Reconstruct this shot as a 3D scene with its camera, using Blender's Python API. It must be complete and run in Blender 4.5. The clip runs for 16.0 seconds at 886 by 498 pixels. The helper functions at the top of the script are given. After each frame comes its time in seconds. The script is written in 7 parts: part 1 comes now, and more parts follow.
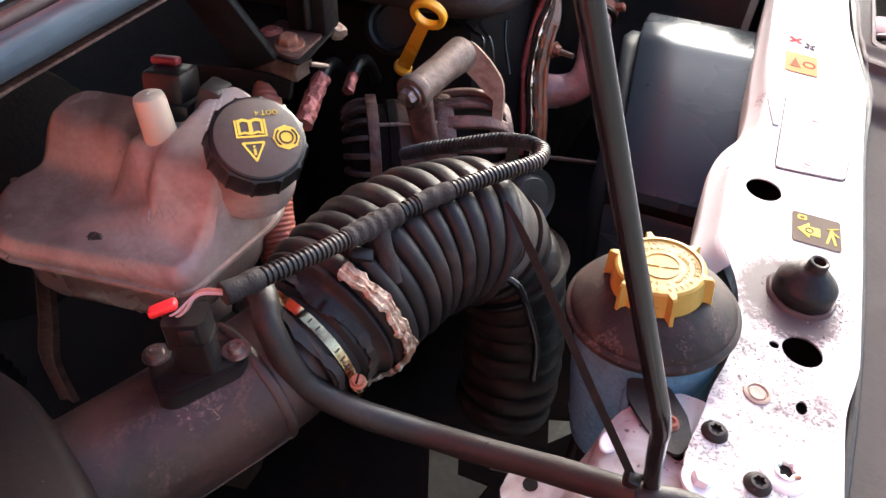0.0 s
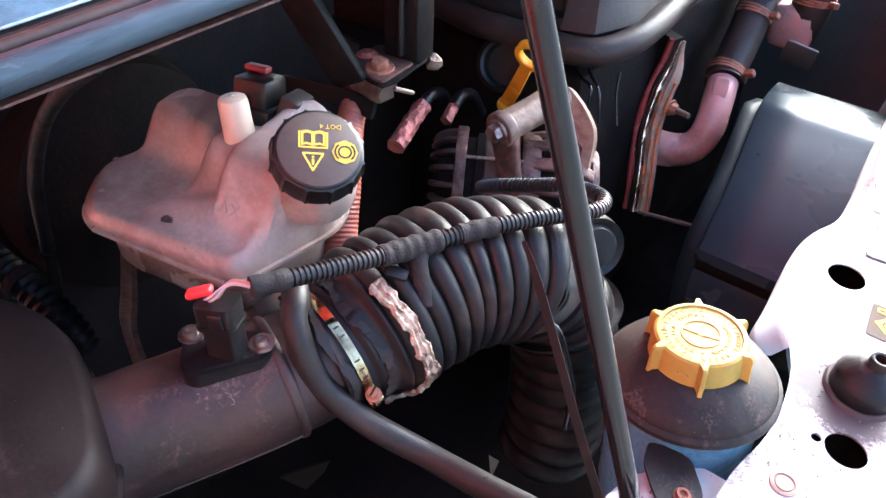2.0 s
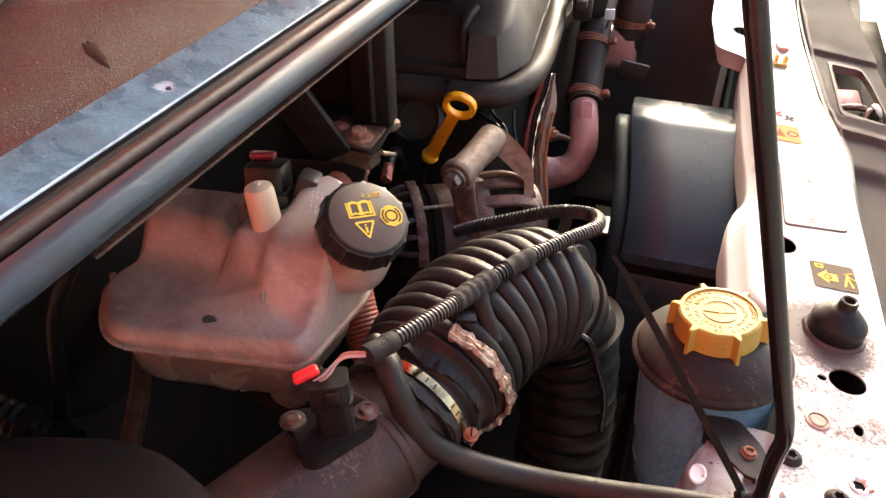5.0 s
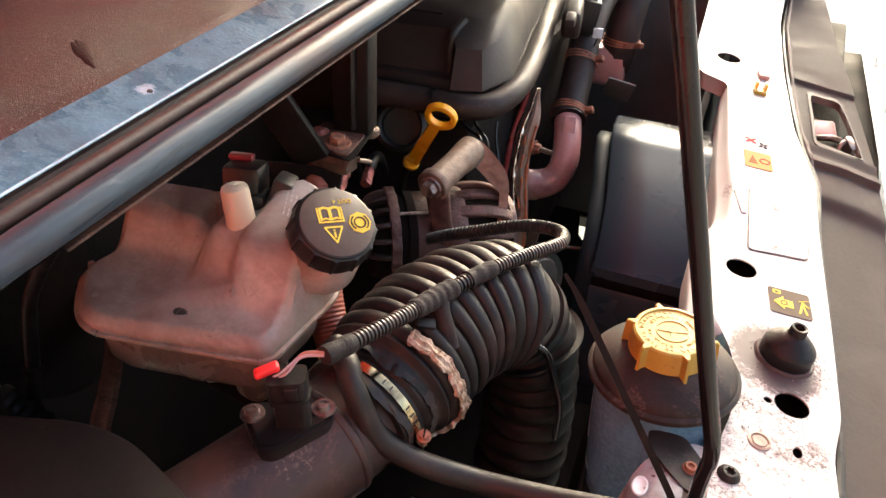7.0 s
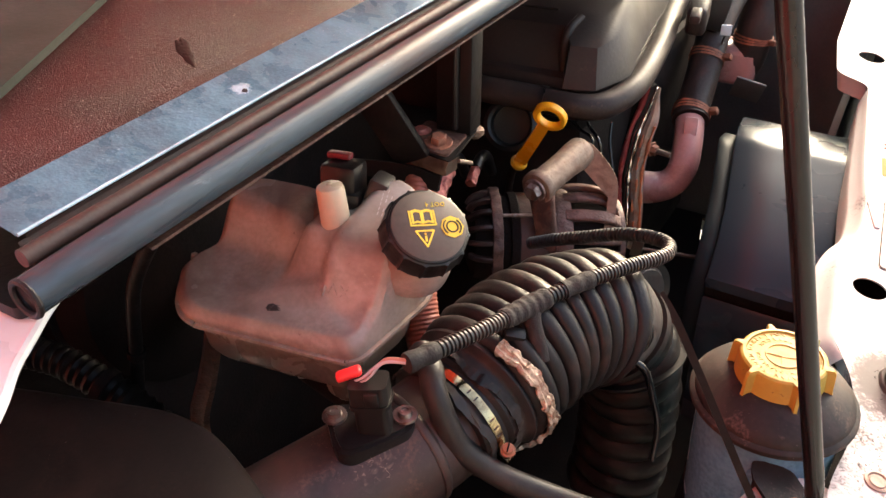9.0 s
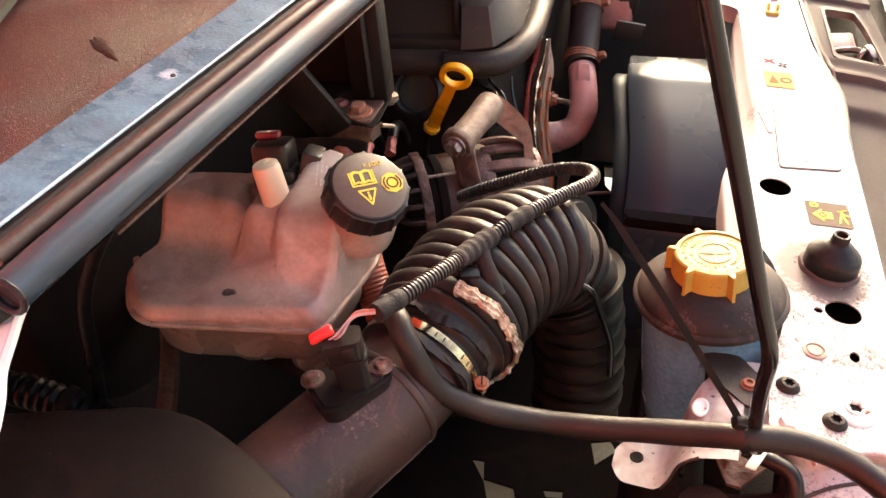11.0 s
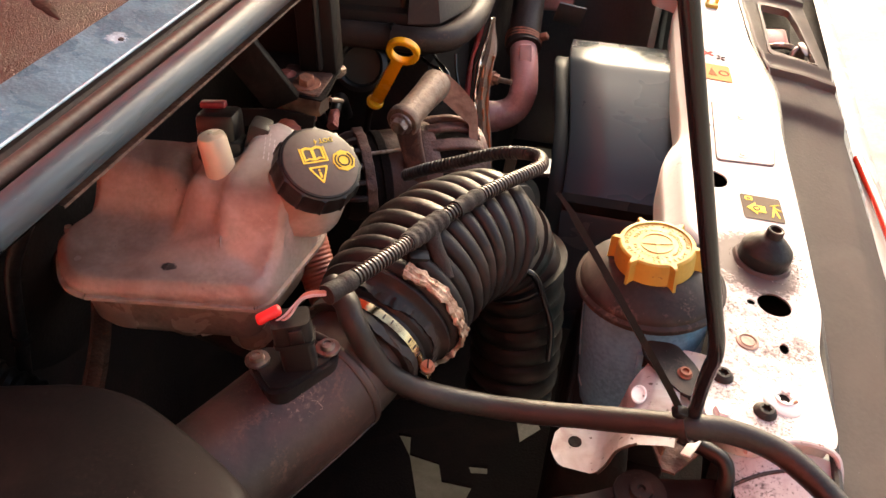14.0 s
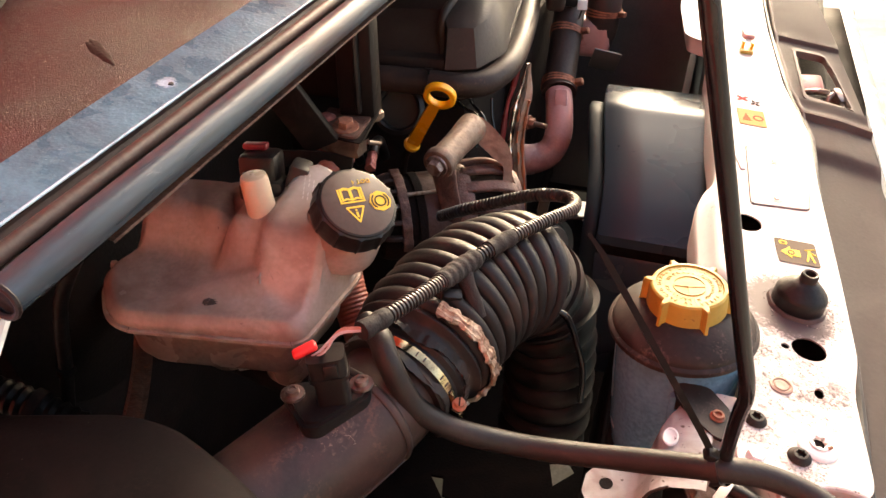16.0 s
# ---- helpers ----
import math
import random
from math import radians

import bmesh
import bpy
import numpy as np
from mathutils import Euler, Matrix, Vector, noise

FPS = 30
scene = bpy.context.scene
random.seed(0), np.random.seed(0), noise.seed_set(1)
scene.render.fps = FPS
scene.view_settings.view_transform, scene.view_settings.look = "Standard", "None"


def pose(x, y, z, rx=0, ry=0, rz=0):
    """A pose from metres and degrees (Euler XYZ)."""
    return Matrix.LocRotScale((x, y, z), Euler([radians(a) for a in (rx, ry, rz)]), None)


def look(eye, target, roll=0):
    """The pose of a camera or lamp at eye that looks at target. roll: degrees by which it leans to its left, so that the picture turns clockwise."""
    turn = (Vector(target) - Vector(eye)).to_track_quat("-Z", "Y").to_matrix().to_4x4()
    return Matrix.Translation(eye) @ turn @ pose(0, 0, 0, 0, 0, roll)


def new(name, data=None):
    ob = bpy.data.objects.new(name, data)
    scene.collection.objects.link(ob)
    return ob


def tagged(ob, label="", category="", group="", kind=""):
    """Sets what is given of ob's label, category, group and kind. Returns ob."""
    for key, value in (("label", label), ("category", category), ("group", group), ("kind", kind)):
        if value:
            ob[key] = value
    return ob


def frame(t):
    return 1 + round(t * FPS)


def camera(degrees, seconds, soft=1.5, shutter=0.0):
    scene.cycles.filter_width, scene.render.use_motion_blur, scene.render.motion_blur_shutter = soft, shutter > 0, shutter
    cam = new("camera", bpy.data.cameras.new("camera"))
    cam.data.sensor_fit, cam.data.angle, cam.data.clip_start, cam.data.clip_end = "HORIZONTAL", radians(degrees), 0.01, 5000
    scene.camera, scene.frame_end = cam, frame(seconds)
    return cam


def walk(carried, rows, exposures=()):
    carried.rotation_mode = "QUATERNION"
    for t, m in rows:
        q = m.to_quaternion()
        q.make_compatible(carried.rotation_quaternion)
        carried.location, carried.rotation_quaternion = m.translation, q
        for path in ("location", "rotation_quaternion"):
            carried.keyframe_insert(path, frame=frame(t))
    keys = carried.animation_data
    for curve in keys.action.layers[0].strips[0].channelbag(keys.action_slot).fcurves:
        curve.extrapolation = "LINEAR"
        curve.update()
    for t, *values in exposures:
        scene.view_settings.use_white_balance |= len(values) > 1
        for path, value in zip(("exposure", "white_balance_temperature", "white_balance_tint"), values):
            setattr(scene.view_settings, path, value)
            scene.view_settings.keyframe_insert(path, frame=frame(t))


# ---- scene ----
cam = camera(55.3, 16.0)
PATH = [
    (0, (0.1085, 0.0260, 1.4117), (-0.4186, 1.0321, 0.4319), -1.18),
    (0.5, (0.1034, 0.0200, 1.4114), (-0.4418, 1.0158, 0.4310), -1.81),
    (1, (0.1209, 0.0220, 1.4140), (-0.4651, 1.0007, 0.4399), -2.09),
    (1.5, (0.1623, 0.0510, 1.4213), (-0.5236, 0.9856, 0.4694), -1.14),
    (2, (0.1778, 0.0540, 1.4161), (-0.5759, 0.9608, 0.4889), 0.08),
    (2.5, (0.1403, 0.0210, 1.4294), (-0.5839, 0.9869, 0.5391), -0.57),
    (3, (0.0793, -0.0300, 1.4410), (-0.5483, 1.0178, 0.5703), -1.87),
    (3.5, (0.0496, -0.0470, 1.4381), (-0.5018, 1.0404, 0.5644), -2.28),
    (4, (0.0335, -0.0560, 1.4384), (-0.4708, 1.0511, 0.5609), -2.75),
    (4.2, (0.0318, -0.0620, 1.4336), (-0.4668, 1.0585, 0.5698), -3.19),
    (6.3, (0.0283, -0.0950, 1.4522), (-0.3871, 1.0698, 0.6033), 0.88),
    (6.5, (0.0380, -0.0970, 1.4559), (-0.3840, 1.0671, 0.6093), 1.10),
    (7, (0.0573, -0.0890, 1.4572), (-0.4013, 1.0594, 0.6082), 1.78),
    (7.5, (0.0682, -0.0760, 1.4557), (-0.4651, 1.0323, 0.5970), 1.74),
    (8, (0.0688, -0.0540, 1.4526), (-0.5394, 1.0161, 0.5953), 1.11),
    (8.2, (0.0692, -0.0500, 1.4556), (-0.5573, 1.0056, 0.5935), 0.76),
    (10.3, (0.0603, -0.0910, 1.4498), (-0.5316, 0.9848, 0.5882), -5.77),
    (10.5, (0.0590, -0.0960, 1.4479), (-0.5110, 0.9887, 0.5827), -6.47),
    (11, (0.0564, -0.1090, 1.4432), (-0.4413, 1.0004, 0.5648), -6.87),
    (11.5, (0.0459, -0.1310, 1.4548), (-0.4138, 1.0114, 0.5983), -4.76),
    (12, (0.0404, -0.1400, 1.4586), (-0.3988, 1.0275, 0.6255), -3.59),
    (12.5, (0.0360, -0.1140, 1.4491), (-0.3860, 1.0379, 0.5860), -3.78),
    (13, (0.0333, -0.1080, 1.4445), (-0.3608, 1.0144, 0.5307), -2.94),
    (13.5, (0.0312, -0.1100, 1.4438), (-0.3340, 1.0061, 0.5105), -1.52),
    (14, (0.0308, -0.1060, 1.4479), (-0.3266, 1.0177, 0.5208), -0.80),
    (14.5, (0.0323, -0.1100, 1.4517), (-0.3463, 1.0248, 0.5468), -1.21),
    (15, (0.0356, -0.1150, 1.4532), (-0.3665, 1.0287, 0.5699), -1.84),
    (15.5, (0.0378, -0.1190, 1.4549), (-0.3799, 1.0294, 0.5850), -1.93),
    (16, (0.0367, -0.1170, 1.4541), (-0.3940, 1.0297, 0.5884), -1.88),
]
EXPOSURES = [(0.0, 0.88, 5650, 6), (1.3, 1.04, 5150, 3), (2.0, 1.47, 5050, 3), (2.5, 1.68, 5150, 3), (3.0, 1.48, 6250, 5), (3.5, 1.14, 6650, 6), (4.0, 0.95, 6650, 6), (6.4, 0.79, 6650, 4), (8.2, 0.79, 6650, 4), (10.3, 1.2, 7450, 9), (11.1, 1.2, 7450, 9), (12.2, 0.85, 7550, 9), (16.0, 0.88, 7550, 9)]
walk(cam, [(t, look(eye, target, roll)) for t, eye, target, roll in PATH], EXPOSURES)

BONNET_X, BONNET_Z, SKIRT_SIGN = -0.20, 2.20, 1

# ---------------------------------------------------------------- light
world = bpy.data.worlds.new("daylight")
scene.world = world
world.use_nodes = True
wn = world.node_tree.nodes
sky = wn.new("ShaderNodeTexSky")
sky.sky_type, sky.sun_disc = "NISHITA", False
sky.sun_elevation, sky.sun_rotation = radians(26.0), radians(353.7)
sky.air_density, sky.dust_density, sky.ozone_density = 0.8, 5.0, 0.5
wn["Background"].inputs["Strength"].default_value = 0.47
world.node_tree.links.new(sky.outputs["Color"], wn["Background"].inputs["Color"])

sun = new("sun", bpy.data.lights.new("sun", "SUN"))
sun.data.energy, sun.data.angle, sun.data.color = 0.95, radians(34), (1.0, 0.97, 0.93)
sun.matrix_world = look((0.1 - 0.10 * 4, 0.8 + 0.90 * 4, 0.9 + 0.44 * 4), (0.1, 0.8, 0.9))


# ---------------------------------------------------------------- materials
def material(name, base, rough=0.5, metal=0.0, vary=0.25, grain=220.0, blotch=14.0, stain=None, amount=0.0,
             stain_scale=9.0, bump=0.15, bump_scale=None, spec=0.5, coat=0.0, speck=None, speck_scale=160.0,
             speck_at=0.66, subsurface=0.0, rough_vary=0.12, dirt=(), dirt_colour=(0.07, 0.05, 0.05), dirt_rim=(0.33, 0.23, 0.23),
             dust=None, dust_amount=0.3, dust_scale=45.0, dents=0.0, dent_scale=60.0, stretch=None):
    """A surface with fine grain, broad blotches and, where given, stains and specks of their own colour."""
    m = bpy.data.materials.new(name)
    m.use_nodes = True
    nt = m.node_tree
    n, ln = nt.nodes, nt.links
    bsdf = n["Principled BSDF"]
    where = n.new("ShaderNodeTexCoord").outputs["Object"]
    if stretch:
        along = n.new("ShaderNodeMapping")
        along.inputs["Scale"].default_value = stretch
        ln.new(where, along.inputs["Vector"])
        where = along.outputs["Vector"]

    def noise_of(scale, detail, distort=0.0, rugged=0.5):
        t = n.new("ShaderNodeTexNoise")
        t.inputs["Roughness"].default_value = rugged
        t.inputs["Scale"].default_value, t.inputs["Detail"].default_value = scale, detail
        t.inputs["Distortion"].default_value = distort
        ln.new(where, t.inputs["Vector"])
        return t.outputs["Fac"]

    def ramp(fac, a, b, lo, hi):
        r = n.new("ShaderNodeMapRange")
        r.inputs["From Min"].default_value, r.inputs["From Max"].default_value = a, b
        r.inputs["To Min"].default_value, r.inputs["To Max"].default_value = lo, hi
        ln.new(fac, r.inputs["Value"])
        return r.outputs["Result"]

    def mix(fac, a, b):
        x = n.new("ShaderNodeMix")
        x.data_type = "RGBA"
        for sock, v in ((x.inputs[6], a), (x.inputs[7], b)):
            if isinstance(v, tuple):
                sock.default_value = (*v, 1)
            else:
                ln.new(v, sock)
        ln.new(fac, x.inputs[0])
        return x.outputs[2]

    dark = tuple(c * (1 - vary) for c in base)
    light = tuple(min(1, c * (1 + vary)) for c in base)
    broad, fine = noise_of(blotch, 4, 0.4), noise_of(grain, 3)
    colour = mix(ramp(broad, 0.3, 0.7, 0, 1), dark, light)
    colour = mix(ramp(fine, 0.35, 0.75, 0, 0.5), colour, tuple(min(1, c * (1 + 0.5 * vary)) for c in light))
    rough_out = ramp(broad, 0.3, 0.7, max(0.03, rough - rough_vary), min(1, rough + rough_vary))
    if stain:
        fac = ramp(noise_of(stain_scale, 8, 0.8), 0.62 - 0.4 * amount, 0.80 - 0.35 * amount, 0, min(1.0, 0.35 + amount))
        colour = mix(fac, colour, stain)
    if speck:
        colour = mix(ramp(noise_of(speck_scale, 2), speck_at, speck_at + 0.05, 0, 0.85), colour, speck)
    if dirt:
        total = None
        for (cx_, cy_, cz_, reach, power) in dirt:
            d = n.new("ShaderNodeVectorMath")
            d.operation = "DISTANCE"
            d.inputs[1].default_value = (cx_, cy_, cz_)
            ln.new(where, d.inputs[0])
            f = ramp(d.outputs["Value"], 0.25 * reach, reach, power, 0.0)
            if total is None:
                total = f
            else:
                mx = n.new("ShaderNodeMath")
                mx.operation = "MAXIMUM"
                ln.new(total, mx.inputs[0])
                ln.new(f, mx.inputs[1])
                total = mx.outputs[0]
        for scale, share, edge, tint in ((60.0, 0.68, 0.40, dirt_rim), (150.0, 0.50, 0.24, dirt_colour), (430.0, 0.43, 0.10, dirt_colour)):
            add = n.new("ShaderNodeMath")
            add.operation = "MULTIPLY_ADD"
            ln.new(total, add.inputs[0])
            add.inputs[1].default_value = share
            ln.new(noise_of(scale, 6, 0.6), add.inputs[2])
            colour = mix(ramp(add.outputs[0], 0.80, 0.80 + edge, 0, 0.8), colour, tint)
    if dust:
        # patchy dry dust: broken by a fine grain, matt where it lies
        patch = noise_of(dust_scale, 12, 0.5, 0.68)
        grit = noise_of(dust_scale * 14, 4, 0.0, 0.6)
        both = n.new("ShaderNodeMath")
        both.operation = "MULTIPLY_ADD"
        ln.new(grit, both.inputs[0])
        both.inputs[1].default_value = 0.45
        ln.new(patch, both.inputs[2])
        lie = ramp(both.outputs[0], 0.93 - 0.42 * dust_amount, 1.06 - 0.34 * dust_amount, 0, 0.85)
        colour = mix(lie, colour, dust)
        lift = n.new("ShaderNodeMix")
        ln.new(lie, lift.inputs[0])
        ln.new(rough_out, lift.inputs[2])
        lift.inputs[3].default_value = 0.85
        rough_out = lift.outputs[0]
    ln.new(colour, bsdf.inputs["Base Color"])
    ln.new(rough_out, bsdf.inputs["Roughness"])
    bsdf.inputs["Metallic"].default_value = metal
    bsdf.inputs["Specular IOR Level"].default_value = spec
    bsdf.inputs["Coat Weight"].default_value = coat
    bsdf.inputs["Coat Roughness"].default_value = 0.15
    if subsurface:
        bsdf.inputs["Subsurface Weight"].default_value = subsurface
        bsdf.inputs["Subsurface Radius"].default_value = (0.012, 0.008, 0.006)
        bsdf.inputs["Subsurface Scale"].default_value = 1.0
    if bump:
        b = n.new("ShaderNodeBump")
        b.inputs["Strength"].default_value, b.inputs["Distance"].default_value = bump, 0.002
        ln.new(noise_of(bump_scale or grain, 4), b.inputs["Height"])
        if dents:
            d2 = n.new("ShaderNodeBump")
            d2.inputs["Strength"].default_value, d2.inputs["Distance"].default_value = dents, 0.004
            ln.new(noise_of(dent_scale, 3, 0.6), d2.inputs["Height"])
            ln.new(d2.outputs["Normal"], b.inputs["Normal"])
        ln.new(b.outputs["Normal"], bsdf.inputs["Normal"])
    return m


